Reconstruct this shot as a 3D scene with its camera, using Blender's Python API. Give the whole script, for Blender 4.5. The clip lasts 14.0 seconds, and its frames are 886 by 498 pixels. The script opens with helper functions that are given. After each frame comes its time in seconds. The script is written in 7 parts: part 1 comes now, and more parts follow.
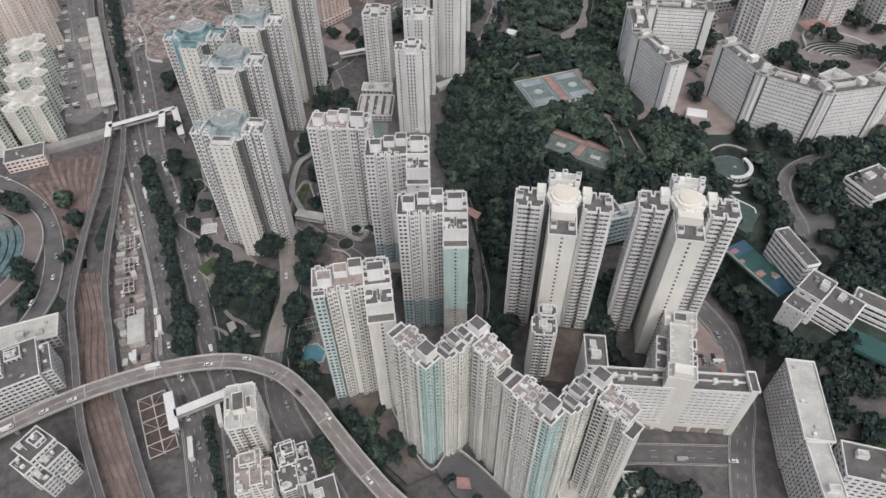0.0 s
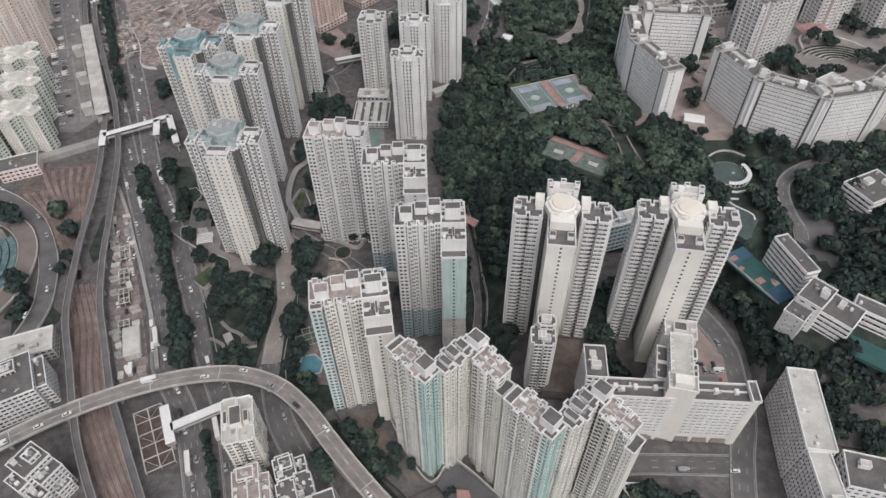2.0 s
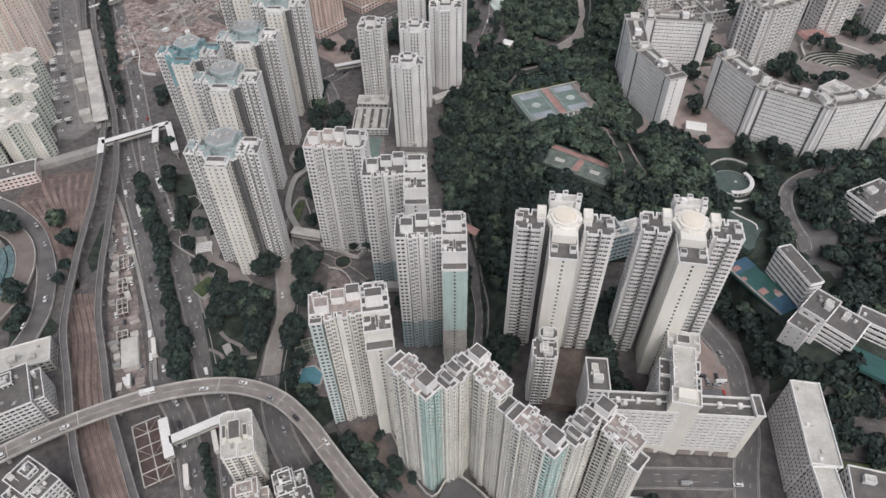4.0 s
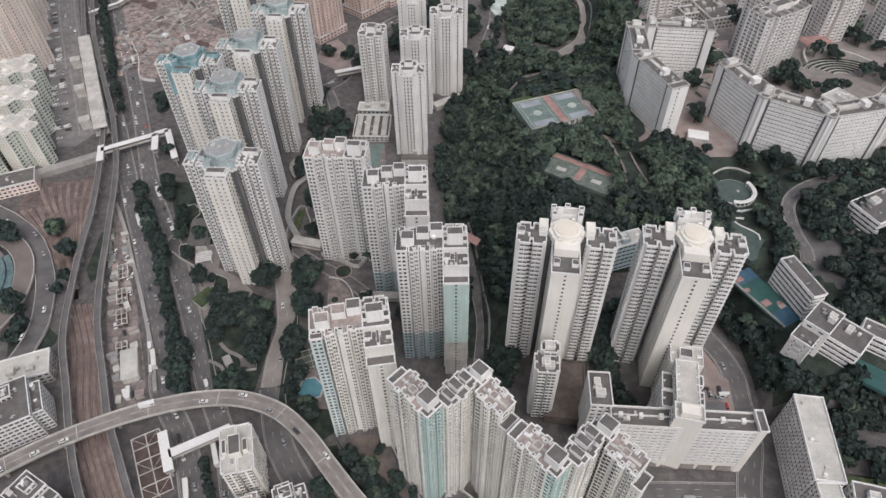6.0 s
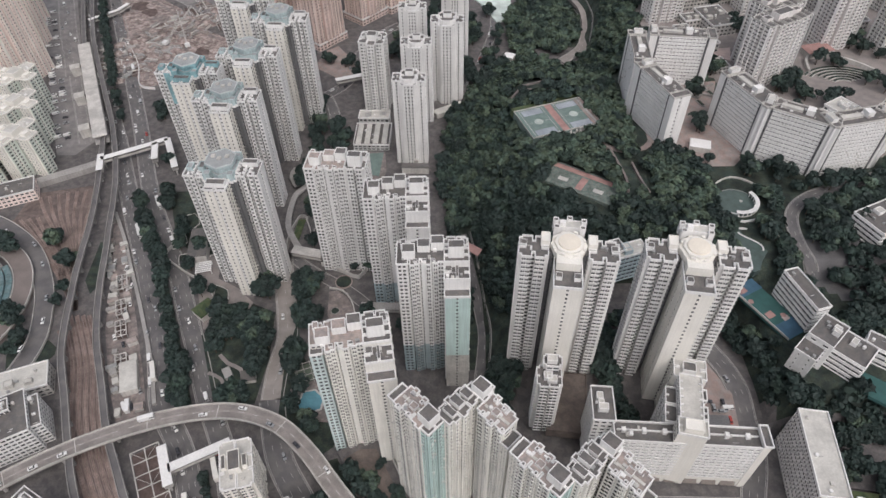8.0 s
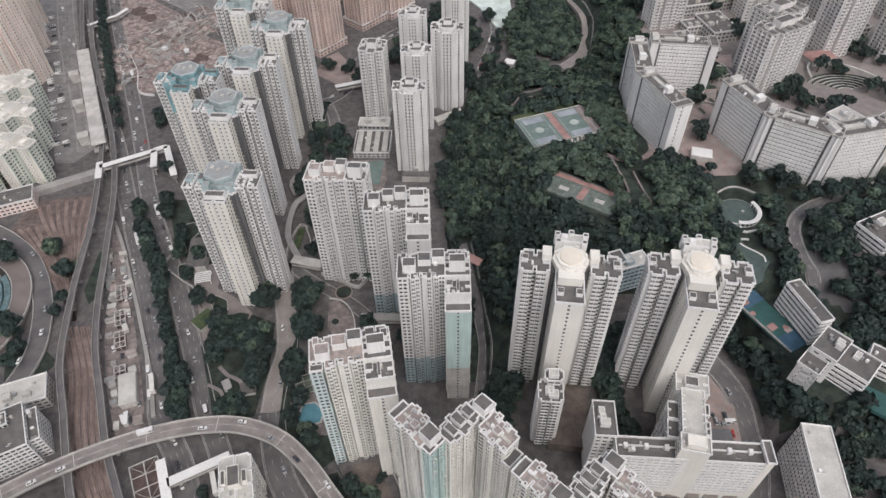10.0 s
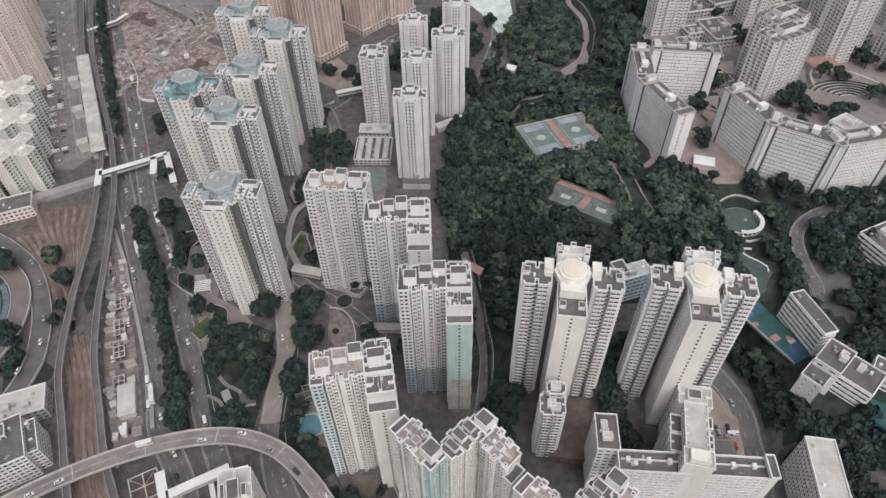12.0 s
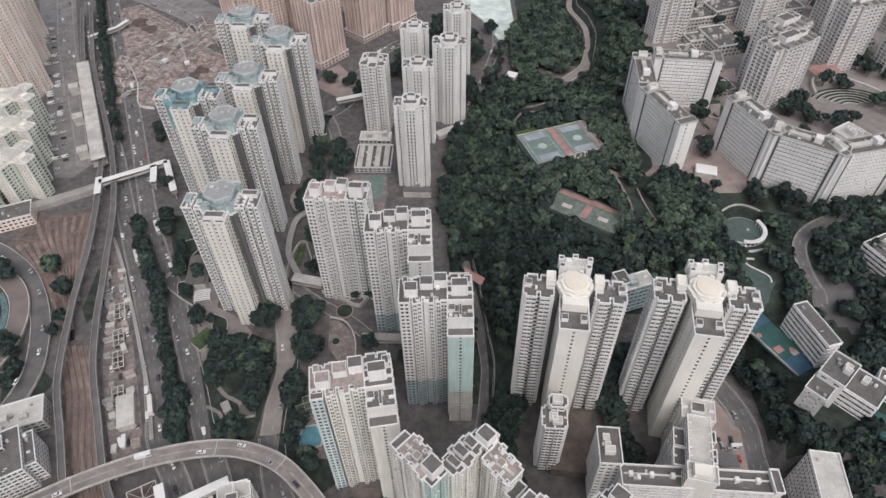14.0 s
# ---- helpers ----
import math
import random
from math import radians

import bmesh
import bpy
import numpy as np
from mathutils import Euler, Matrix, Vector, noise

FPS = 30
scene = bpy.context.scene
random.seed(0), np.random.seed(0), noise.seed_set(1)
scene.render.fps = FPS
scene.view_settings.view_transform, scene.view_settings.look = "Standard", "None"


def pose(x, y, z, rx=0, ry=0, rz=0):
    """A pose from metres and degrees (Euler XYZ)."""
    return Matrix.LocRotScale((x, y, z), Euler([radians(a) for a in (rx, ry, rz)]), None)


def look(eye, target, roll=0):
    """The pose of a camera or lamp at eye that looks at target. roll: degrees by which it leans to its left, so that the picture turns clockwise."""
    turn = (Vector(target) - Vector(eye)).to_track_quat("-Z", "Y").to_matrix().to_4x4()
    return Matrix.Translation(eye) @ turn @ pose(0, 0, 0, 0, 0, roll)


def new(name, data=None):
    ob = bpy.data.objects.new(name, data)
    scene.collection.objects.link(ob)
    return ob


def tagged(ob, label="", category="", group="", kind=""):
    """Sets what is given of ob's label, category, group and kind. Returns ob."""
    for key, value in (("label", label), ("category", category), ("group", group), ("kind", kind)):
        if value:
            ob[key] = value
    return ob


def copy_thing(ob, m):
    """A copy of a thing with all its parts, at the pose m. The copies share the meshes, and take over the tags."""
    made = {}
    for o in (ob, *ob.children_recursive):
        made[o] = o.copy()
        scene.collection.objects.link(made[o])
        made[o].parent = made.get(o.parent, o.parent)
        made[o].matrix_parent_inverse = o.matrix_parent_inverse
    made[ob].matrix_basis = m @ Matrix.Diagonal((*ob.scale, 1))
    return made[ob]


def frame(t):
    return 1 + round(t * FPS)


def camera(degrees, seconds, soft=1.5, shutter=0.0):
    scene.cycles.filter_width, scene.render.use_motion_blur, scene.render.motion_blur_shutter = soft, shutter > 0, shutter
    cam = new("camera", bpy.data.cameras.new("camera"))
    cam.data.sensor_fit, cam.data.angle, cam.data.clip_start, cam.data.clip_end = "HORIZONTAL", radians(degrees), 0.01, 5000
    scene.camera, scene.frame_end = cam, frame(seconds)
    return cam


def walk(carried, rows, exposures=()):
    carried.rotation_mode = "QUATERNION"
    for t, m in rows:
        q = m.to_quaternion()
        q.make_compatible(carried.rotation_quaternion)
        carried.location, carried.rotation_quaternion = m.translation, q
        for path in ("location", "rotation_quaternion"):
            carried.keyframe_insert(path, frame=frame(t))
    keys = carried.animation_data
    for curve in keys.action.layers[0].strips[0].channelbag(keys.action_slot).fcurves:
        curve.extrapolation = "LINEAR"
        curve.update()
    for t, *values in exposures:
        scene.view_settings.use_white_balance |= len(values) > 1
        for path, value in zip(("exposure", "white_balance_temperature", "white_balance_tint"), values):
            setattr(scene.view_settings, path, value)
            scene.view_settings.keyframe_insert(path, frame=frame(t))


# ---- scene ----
cam = camera(68.8, 14.0)
PATH = [
    (0, (-0.095, 3.832, 304.111), (-0.108, 5.193, 302.645), -0.9),
    (0.5, (-0.229, 5.049, 304.278), (-0.239, 6.412, 302.814), -0.9),
    (1, (-0.362, 6.192, 304.538), (-0.369, 7.554, 303.074), -0.9),
    (1.5, (-0.523, 7.385, 304.843), (-0.528, 8.749, 303.38), -1.0),
    (2, (-0.662, 8.708, 305.163), (-0.665, 10.072, 303.7), -1.0),
    (2.5, (-0.774, 10.123, 305.473), (-0.776, 11.488, 304.011), -1.0),
    (3, (-0.886, 11.581, 305.829), (-0.888, 12.946, 304.367), -1.0),
    (5.5, (-1.52, 19.348, 309.701), (-1.522, 20.71, 308.237), -1.0),
    (6, (-1.626, 20.799, 310.124), (-1.628, 22.162, 308.66), -1.0),
    (6.5, (-1.713, 22.241, 310.549), (-1.715, 23.607, 309.089), -1.0),
    (7, (-1.731, 23.543, 310.999), (-1.734, 24.91, 309.539), -1.1),
    (7.5, (-1.727, 24.755, 311.417), (-1.73, 26.123, 309.957), -1.1),
    (8, (-1.759, 26.119, 311.818), (-1.763, 27.487, 310.359), -1.1),
    (10.5, (-2.254, 33.732, 315.753), (-2.257, 35.098, 314.293), -1.1),
    (11, (-2.339, 35.048, 316.191), (-2.343, 36.415, 314.731), -1.1),
    (11.5, (-2.395, 36.269, 316.621), (-2.399, 37.636, 315.162), -1.1),
    (12, (-2.469, 37.47, 317.056), (-2.473, 38.838, 315.597), -1.1),
    (12.5, (-2.567, 38.73, 317.476), (-2.571, 40.1, 316.019), -1.1),
    (13, (-2.669, 39.914, 317.877), (-2.673, 41.286, 316.421), -1.1),
    (13.5, (-2.735, 40.957, 318.221), (-2.739, 42.33, 316.767), -1.1),
    (14, (-2.757, 41.936, 318.455), (-2.762, 43.31, 317.002), -1.1),
]
walk(cam, [(t, look(eye, target, roll)) for t, eye, target, roll in PATH], [(0, -0.24, 6500, 10), (3, -0.22, 6530, 11), (8, -0.2, 6560, 12), (14, -0.19, 6560, 12)])

# ---------------------------------------------------------------- sky, sun, exposure
SUN_ELEV, SUN_TURN = radians(56), radians(163)
world = bpy.data.worlds.new("sky")
scene.world = world
world.use_nodes = True
wn = world.node_tree.nodes
sky = wn.new("ShaderNodeTexSky")
sky.sky_type, sky.sun_disc = "NISHITA", False
sky.sun_elevation, sky.sun_rotation = SUN_ELEV, SUN_TURN
sky.air_density, sky.dust_density, sky.ozone_density = 1.0, 4.0, 1.0
soft_grey = wn.new("ShaderNodeHueSaturation")
soft_grey.inputs["Saturation"].default_value = 0.42
world.node_tree.links.new(sky.outputs[0], soft_grey.inputs["Color"])
world.node_tree.links.new(soft_grey.outputs[0], wn["Background"].inputs[0])
wn["Background"].inputs[1].default_value = 0.172
sun = new("sun", bpy.data.lights.new("sun", "SUN"))
sun.data.energy, sun.data.angle, sun.data.color = 0.86, radians(50), (1.0, 0.97, 0.965)
sun.rotation_euler = (radians(90) - SUN_ELEV, 0, radians(180) - SUN_TURN)

# ---------------------------------------------------------------- materials


def surface(name, colour, rough=0.8, vary=0.25, grain=0.6, patch=14.0, streak=0.0, bump=0.15, metal=0.0, each=0.0, tint=None, grey=1.0):
    """A painted, mineral or metal surface: grain, broad patches, rain streaks, and a tone for each piece."""
    m = bpy.data.materials.new(name)
    m.use_nodes = True
    n, l = m.node_tree.nodes, m.node_tree.links
    b = n["Principled BSDF"]
    b.inputs["Roughness"].default_value, b.inputs["Metallic"].default_value = rough, metal
    geo = n.new("ShaderNodeNewGeometry")

    def cloud(size, detail, stretch=None):
        t = n.new("ShaderNodeTexNoise")
        t.inputs["Scale"].default_value, t.inputs["Detail"].default_value = 1.0 / size, detail
        if stretch:
            k = n.new("ShaderNodeVectorMath")
            k.operation = "MULTIPLY"
            k.inputs[1].default_value = stretch
            l.new(geo.outputs["Position"], k.inputs[0])
            l.new(k.outputs[0], t.inputs["Vector"])
        else:
            l.new(geo.outputs["Position"], t.inputs["Vector"])
        return t.outputs["Fac"]

    def ramp(src, lo, hi, a=0.35, z=0.65):
        r = n.new("ShaderNodeMapRange")
        r.inputs["From Min"].default_value, r.inputs["From Max"].default_value = a, z
        r.inputs["To Min"].default_value, r.inputs["To Max"].default_value = lo, hi
        l.new(src, r.inputs["Value"])
        return r.outputs[0]

    def times(a, c):
        t = n.new("ShaderNodeMath")
        t.operation = "MULTIPLY"
        l.new(a, t.inputs[0])
        l.new(c, t.inputs[1])
        return t.outputs[0]

    fine = cloud(grain, 4)
    value = times(ramp(fine, 1 - vary * 0.5, 1 + vary * 0.5), ramp(cloud(patch, 3), 1 - vary, 1 + vary * 0.6))
    if streak:
        value = times(value, ramp(cloud(1.0, 3, (1.3, 1.3, 0.06)), 1 - streak, 1.0, 0.4, 0.6))
    if each:
        value = times(value, ramp(geo.outputs["Random Per Island"], 1 - each, 1 + each, 0, 1))
    mix = n.new("ShaderNodeMix")
    mix.data_type = "RGBA"
    mix.inputs["A"].default_value = (*colour, 1)
    mix.inputs["B"].default_value = (*(tint or colour), 1)
    l.new(ramp(cloud(patch * 0.45, 5), 0, 1, 0.42, 0.58), mix.inputs["Factor"])
    scale = n.new("ShaderNodeMix")
    scale.data_type, scale.blend_type = "RGBA", "MULTIPLY"
    scale.inputs["Factor"].default_value = 1.0
    l.new(mix.outputs["Result"], scale.inputs["A"])
    l.new(value, scale.inputs["B"])
    l.new(scale.outputs["Result"], b.inputs["Base Color"])
    if bump:
        h = n.new("ShaderNodeBump")
        h.inputs["Strength"].default_value, h.inputs["Distance"].default_value = bump, 0.08
        l.new(fine, h.inputs["Height"])
        l.new(h.outputs[0], b.inputs["Normal"])
    return m


WHITE = surface("white_paint", (0.80, 0.79, 0.775), 0.75, 0.07, 0.7, 18, 0.08)
WARMWHITE = surface("warm_white_tile", (0.82, 0.805, 0.755), 0.7, 0.08, 0.7, 16, 0.1)
IVORY = surface("ivory_paint", (0.80, 0.775, 0.72), 0.75, 0.06, 0.7, 18, 0.05)
CREAM = surface("cream_tile", (0.82, 0.795, 0.735), 0.6, 0.08, 0.7, 18, 0.10)
# Dark grey that puts the shade of grooves and recesses into the wall colour.
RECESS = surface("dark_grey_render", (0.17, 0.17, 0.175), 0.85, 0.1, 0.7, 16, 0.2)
GREYWALL = surface("grey_render", (0.56, 0.56, 0.55), 0.8, 0.12, 0.7, 16, 0.22)
DARKGREY = surface("dark_grey_paint", (0.20, 0.20, 0.205), 0.8, 0.15, 0.7, 12, 0.2)
TEAL = surface("pale_teal_tile", (0.545, 0.69, 0.66), 0.6, 0.08, 0.7, 16, 0.12)
HEXWALL = surface("pale_blue_grey_paint", (0.47, 0.565, 0.575), 0.7, 0.12, 0.7, 7, 0.2)
HEXRIM = surface("pale_grey_coping", (0.50, 0.54, 0.54), 0.7, 0.12, 0.7, 6)
PALETEAL = surface("grey_teal_tile", (0.60, 0.69, 0.685), 0.6, 0.1, 0.7, 16, 0.14)
BLUEGREY = surface("blue_grey_paint", (0.40, 0.49, 0.52), 0.6, 0.10, 0.7, 9, 0.12)
SCAFFOLD = surface("blue_green_netting", (0.27, 0.455, 0.49), 0.9, 0.25, 0.8, 6, 0.2)
PINK = surface("pink_tile", (0.74, 0.59, 0.535), 0.7, 0.12, 0.7, 14, 0.15)
PALEPINK = surface("pale_pink_tile", (0.87, 0.745, 0.69), 0.7, 0.08, 0.7, 14, 0.15)
ESTATE = surface("beige_grey_render", (0.82, 0.785, 0.76), 0.8, 0.1, 0.7, 14, 0.12)
YELLOW = surface("pale_peach_screed", (0.78, 0.715, 0.615), 0.8, 0.05, 0.8, 6)
ESTPAVE = surface("estate_paving", (0.235, 0.212, 0.204), 0.9, 0.12, 1.2, 14, tint=(0.275, 0.243, 0.23))
DARKEARTH = surface("dark_wet_earth", (0.12, 0.088, 0.08), 0.95, 0.3, 0.8, 5, bump=0.4)
PALEGREEN = surface("pale_green_tile", (0.68, 0.73, 0.66), 0.7, 0.12, 0.7, 14, 0.15)
GLASS = surface("window_glass", (0.085, 0.087, 0.09), 0.25, 0.2, 3.0, 12, 0, 0.0, each=0.75)
ROOF = surface("roof_deck", (0.125, 0.12, 0.118), 0.9, 0.16, 0.9, 9, 0, 0.2, tint=(0.155, 0.143, 0.135))
ROOFPINK = surface("worn_pink_roof_deck", (0.39, 0.325, 0.295), 0.9, 0.16, 0.9, 7, 0, 0.2, tint=(0.29, 0.255, 0.24))
ROOFPALE = surface("pale_roof_deck", (0.53, 0.515, 0.48), 0.9, 0.14, 0.9, 6, 0, 0.2)
CONCRETE = surface("concrete", (0.36, 0.345, 0.33), 0.9, 0.15, 0.8, 8, 0.15)
PALECON = surface("pale_concrete", (0.55, 0.53, 0.50), 0.85, 0.2, 0.8, 8, 0.12)
ASPHALT = surface("asphalt", (0.128, 0.123, 0.126), 0.9, 0.14, 0.5, 16, tint=(0.158, 0.15, 0.148))
PALEROAD = surface("worn_pale_asphalt", (0.205, 0.195, 0.195), 0.9, 0.16, 0.5, 14, tint=(0.25, 0.235, 0.23))
VIADUCT = surface("bridge_deck", (0.27, 0.245, 0.23), 0.9, 0.12, 0.6, 12, tint=(0.31, 0.28, 0.262))
PAVING = surface("paving", (0.102, 0.096, 0.097), 0.9, 0.22, 1.0, 9, tint=(0.142, 0.13, 0.127))
PAVELIGHT = surface("pale_paving", (0.19, 0.168, 0.16), 0.9, 0.25, 1.2, 7, tint=(0.265, 0.222, 0.208))
BALLAST = surface("ballast", (0.125, 0.098, 0.09), 0.95, 0.3, 0.5, 9, tint=(0.18, 0.14, 0.126))
TRACKBED = surface("worn_pale_ballast", (0.32, 0.245, 0.22), 0.95, 0.35, 0.5, 14, tint=(0.22, 0.158, 0.14))
RAIL = surface("rail_steel", (0.30, 0.25, 0.225), 0.5, 0.2, 0.5, 4, metal=0.4)
EARTH = surface("bare_earth", (0.23, 0.178, 0.165), 0.95, 0.4, 1.4, 7, tint=(0.37, 0.315, 0.29), bump=0.4)
SCRUB = surface("undergrowth", (0.028, 0.042, 0.036), 0.95, 0.5, 0.8, 9, tint=(0.044, 0.056, 0.042), bump=0.5)
LAWN = surface("lawn", (0.055, 0.085, 0.04), 0.95, 0.35, 0.5, 6, tint=(0.085, 0.105, 0.05))
LEAF = surface("leaves", (0.029, 0.051, 0.044), 0.8, 0.2, 0.6, 22, bump=0, each=0.3, tint=(0.034, 0.058, 0.044))
# Dark leaves; for the woods' lower slope this colour holds the shade.
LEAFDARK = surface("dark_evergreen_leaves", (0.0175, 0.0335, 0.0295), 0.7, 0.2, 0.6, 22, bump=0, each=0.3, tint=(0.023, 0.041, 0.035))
# Pale leaves, single trees' own tone; in far woods haze put into colour.
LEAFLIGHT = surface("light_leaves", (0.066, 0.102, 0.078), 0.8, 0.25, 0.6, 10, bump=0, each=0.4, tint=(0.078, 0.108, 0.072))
BARK = surface("bark", (0.10, 0.08, 0.06), 0.9, 0.3, 0.3, 2)
COURT = surface("court_green", (0.155, 0.213, 0.195), 0.8, 0.15, 0.5, 5)
COURTBLUE = surface("court_blue", (0.055, 0.125, 0.19), 0.8, 0.15, 0.5, 5)
COURTTEAL = surface("court_teal", (0.035, 0.105, 0.10), 0.8, 0.15, 0.5, 5)
COURTRED = surface("court_red", (0.38, 0.225, 0.205), 0.8, 0.2, 0.5, 5)
COURTPINK = surface("court_pink", (0.50, 0.40, 0.37), 0.8, 0.15, 0.5, 5)
BROWNPAVE = surface("brown_podium_paving", (0.135, 0.113, 0.102), 0.9, 0.2, 0.8, 8, tint=(0.165, 0.135, 0.12))
REDPAVE = surface("red_paving", (0.32, 0.245, 0.225), 0.9, 0.2, 0.6, 8, tint=(0.30, 0.26, 0.245))
SLEEPER = surface("weathered_sleeper", (0.25, 0.19, 0.168), 0.95, 0.2, 0.4, 4)
HEXTOP = surface("grey_green_roof_deck", (0.33, 0.345, 0.345), 0.9, 0.12, 0.9, 6)
LINE = surface("road_paint", (0.50, 0.49, 0.47), 0.8, 0.2, 0.4, 3)
POOL = surface("pool_water", (0.13, 0.31, 0.37), 0.15, 0.1, 1.0, 4)
HARD = surface("dark_hardstanding", (0.115, 0.112, 0.115), 0.9, 0.2, 0.8, 12)
POND = surface("pond_floor", (0.085, 0.118, 0.108), 0.35, 0.2, 1.0, 5)
STEEL = surface("steel", (0.42, 0.42, 0.41), 0.5, 0.15, 0.4, 3, metal=0.5)
TYRE = surface("tyre", (0.03, 0.03, 0.03), 0.9, 0.1, 0.2, 1)
CARGLASS = surface("vehicle_glass", (0.03, 0.035, 0.04), 0.1, 0.1, 0.5, 2, 0, 0.0)
CARWHITE = surface("white_car_paint", (0.75, 0.75, 0.74), 0.3, 0.06, 0.5, 2, 0, 0.0)
CARSILVER = surface("silver_car_paint", (0.42, 0.43, 0.44), 0.3, 0.06, 0.5, 2, 0, 0.0, metal=0.4)
CARDARK = surface("dark_car_paint", (0.06, 0.06, 0.07), 0.3, 0.06, 0.5, 2, 0, 0.0)
CARRED = surface("red_car_paint", (0.42, 0.06, 0.05), 0.3, 0.06, 0.5, 2, 0, 0.0)
BUSROOF = surface("bus_cream_paint", (0.72, 0.70, 0.66), 0.4, 0.06, 0.5, 2, 0, 0.0)

# ---------------------------------------------------------------- mesh helpers


class Geo:
    """Collects boxes, quads and prisms for one mesh; spin and shift apply to what is added next."""

    def __init__(self):
        self.v, self.f, self.m = [], [], []
        self.place(0, 0, 0)

    def place(self, x, y, turn, z=0.0):
        self.px, self.py, self.pz = x, y, z
        self.c, self.s = math.cos(radians(turn)), math.sin(radians(turn))
        return self

    def vert(self, x, y, z):
        self.v.append((self.px + self.c * x - self.s * y, self.py + self.s * x + self.c * y, z + self.pz))

    def box(self, x0, x1, y0, y1, z0, z1, m=0):
        k = len(self.v)
        for z in (z0, z1):
            for x, y in ((x0, y0), (x1, y0), (x1, y1), (x0, y1)):
                self.vert(x, y, z)
        self.f += [(k, k + 3, k + 2, k + 1), (k + 4, k + 5, k + 6, k + 7), (k, k + 1, k + 5, k + 4), (k + 1, k + 2, k + 6, k + 5), (k + 2, k + 3, k + 7, k + 6), (k + 3, k, k + 4, k + 7)]
        self.m += [m] * 6

    def tub(self, x0, x1, y0, y1, z0, z1, rim, t, m=0, deck=1):
        """A box whose walls rise above its roof deck by rim, all in one skin."""
        k = len(self.v)
        for z, e in ((z0, 0), (z1 + rim, 0), (z1 + rim, t), (z1, t)):
            for x, y in ((x0 + e, y0 + e), (x1 - e, y0 + e), (x1 - e, y1 - e), (x0 + e, y1 - e)):
                self.vert(x, y, z)
        for r in range(3):
            for i in range(4):
                j = (i + 1) % 4
                a = k + 4 * r
                self.f.append((a + i, a + j, a + 4 + j, a + 4 + i))
                self.m.append(m)
        self.f += [(k + 12, k + 13, k + 14, k + 15), (k + 3, k + 2, k + 1, k)]
        self.m += [deck, m]

    def ring(self, x0, x1, y0, y1, z0, z1, t, m=0):
        """A square ring of wall, t thick."""
        k = len(self.v)
        for z, e in ((z0, 0), (z1, 0), (z1, t), (z0, t)):
            for x, y in ((x0 + e, y0 + e), (x1 - e, y0 + e), (x1 - e, y1 - e), (x0 + e, y1 - e)):
                self.vert(x, y, z)
        for r in range(4):
            for i in range(4):
                j = (i + 1) % 4
                a, b = k + 4 * r, k + 4 * ((r + 1) % 4)
                self.f.append((a + i, a + j, b + j, b + i))
                self.m.append(m)

    def band(self, plan, z0, z1, out, inn, m=0):
        """A wall along a closed right-angled outline, from inn to out outside it."""
        k, n = len(self.v), len(plan)
        wide, slim = grown(plan, out), grown(plan, inn)
        for pts, z in ((wide, z0), (wide, z1), (slim, z1), (slim, z0)):
            for x, y in pts:
                self.vert(x, y, z)
        for r in range(4):
            a, b = k + n * r, k + n * ((r + 1) % 4)
            for i in range(n):
                j = (i + 1) % n
                self.f.append((a + i, a + j, b + j, b + i))
                self.m.append(m)

    def quad(self, a, b, c, d, m=0):
        k = len(self.v)
        for p in (a, b, c, d):
            self.vert(*p)
        self.f.append((k, k + 1, k + 2, k + 3))
        self.m.append(m)

    def prism(self, poly, z0, z1, m=0, top=None, scale=1.0):
        """An upright prism on a counter-clockwise outline; scale narrows the top."""
        k, n = len(self.v), len(poly)
        cx, cy = sum(p[0] for p in poly) / n, sum(p[1] for p in poly) / n
        for x, y in poly:
            self.vert(x, y, z0)
        for x, y in poly:
            self.vert(cx + (x - cx) * scale, cy + (y - cy) * scale, z1)
        for i in range(n):
            j = (i + 1) % n
            self.f.append((k + i, k + j, k + n + j, k + n + i))
            self.m.append(m)
        self.f += [tuple(k + n + i for i in range(n)), tuple(k + n - 1 - i for i in range(n))]
        self.m += [m if top is None else top, m]

    def disc(self, x, y, r, z0, z1, m=0, n=16, scale=1.0, top=None):
        self.prism([(x + r * math.cos(i * math.tau / n), y + r * math.sin(i * math.tau / n)) for i in range(n)], z0, z1, m, top, scale)

    def tube(self, a, b, r0, r1, m=0, n=6):
        a, b = Vector(a), Vector(b)
        q = (b - a).to_track_quat("Z", "Y").to_matrix()
        k = len(self.v)
        for p, r in ((a, r0), (b, r1)):
            for i in range(n):
                w = p + q @ Vector((r * math.cos(i * math.tau / n), r * math.sin(i * math.tau / n), 0))
                self.vert(*w)
        for i in range(n):
            j = (i + 1) % n
            self.f.append((k + i, k + j, k + n + j, k + n + i))
            self.m.append(m)
        self.f += [tuple(k + n + i for i in range(n)), tuple(k + n - 1 - i for i in range(n))]
        self.m += [m, m]

    def ribbon(self, pts, w, z, thick, m=0, off=0.0, follow=None):
        """A strip of width w along pts, shifted off to the right of its way; follow(x, y) gives the height of the ground."""
        line = smooth(pts)
        k, n = len(self.v), len(line)
        for i, (x, y) in enumerate(line):
            a, b = line[max(i - 1, 0)], line[min(i + 1, n - 1)]
            d = math.hypot(b[0] - a[0], b[1] - a[1]) or 1
            nx, ny = (b[1] - a[1]) / d, -(b[0] - a[0]) / d
            h = z + (follow(x + nx * off, y + ny * off) if follow else 0)
            for o, dz in ((off - w / 2, 0), (off + w / 2, 0), (off + w / 2, -thick), (off - w / 2, -thick)):
                self.vert(x + nx * o, y + ny * o, h + dz)
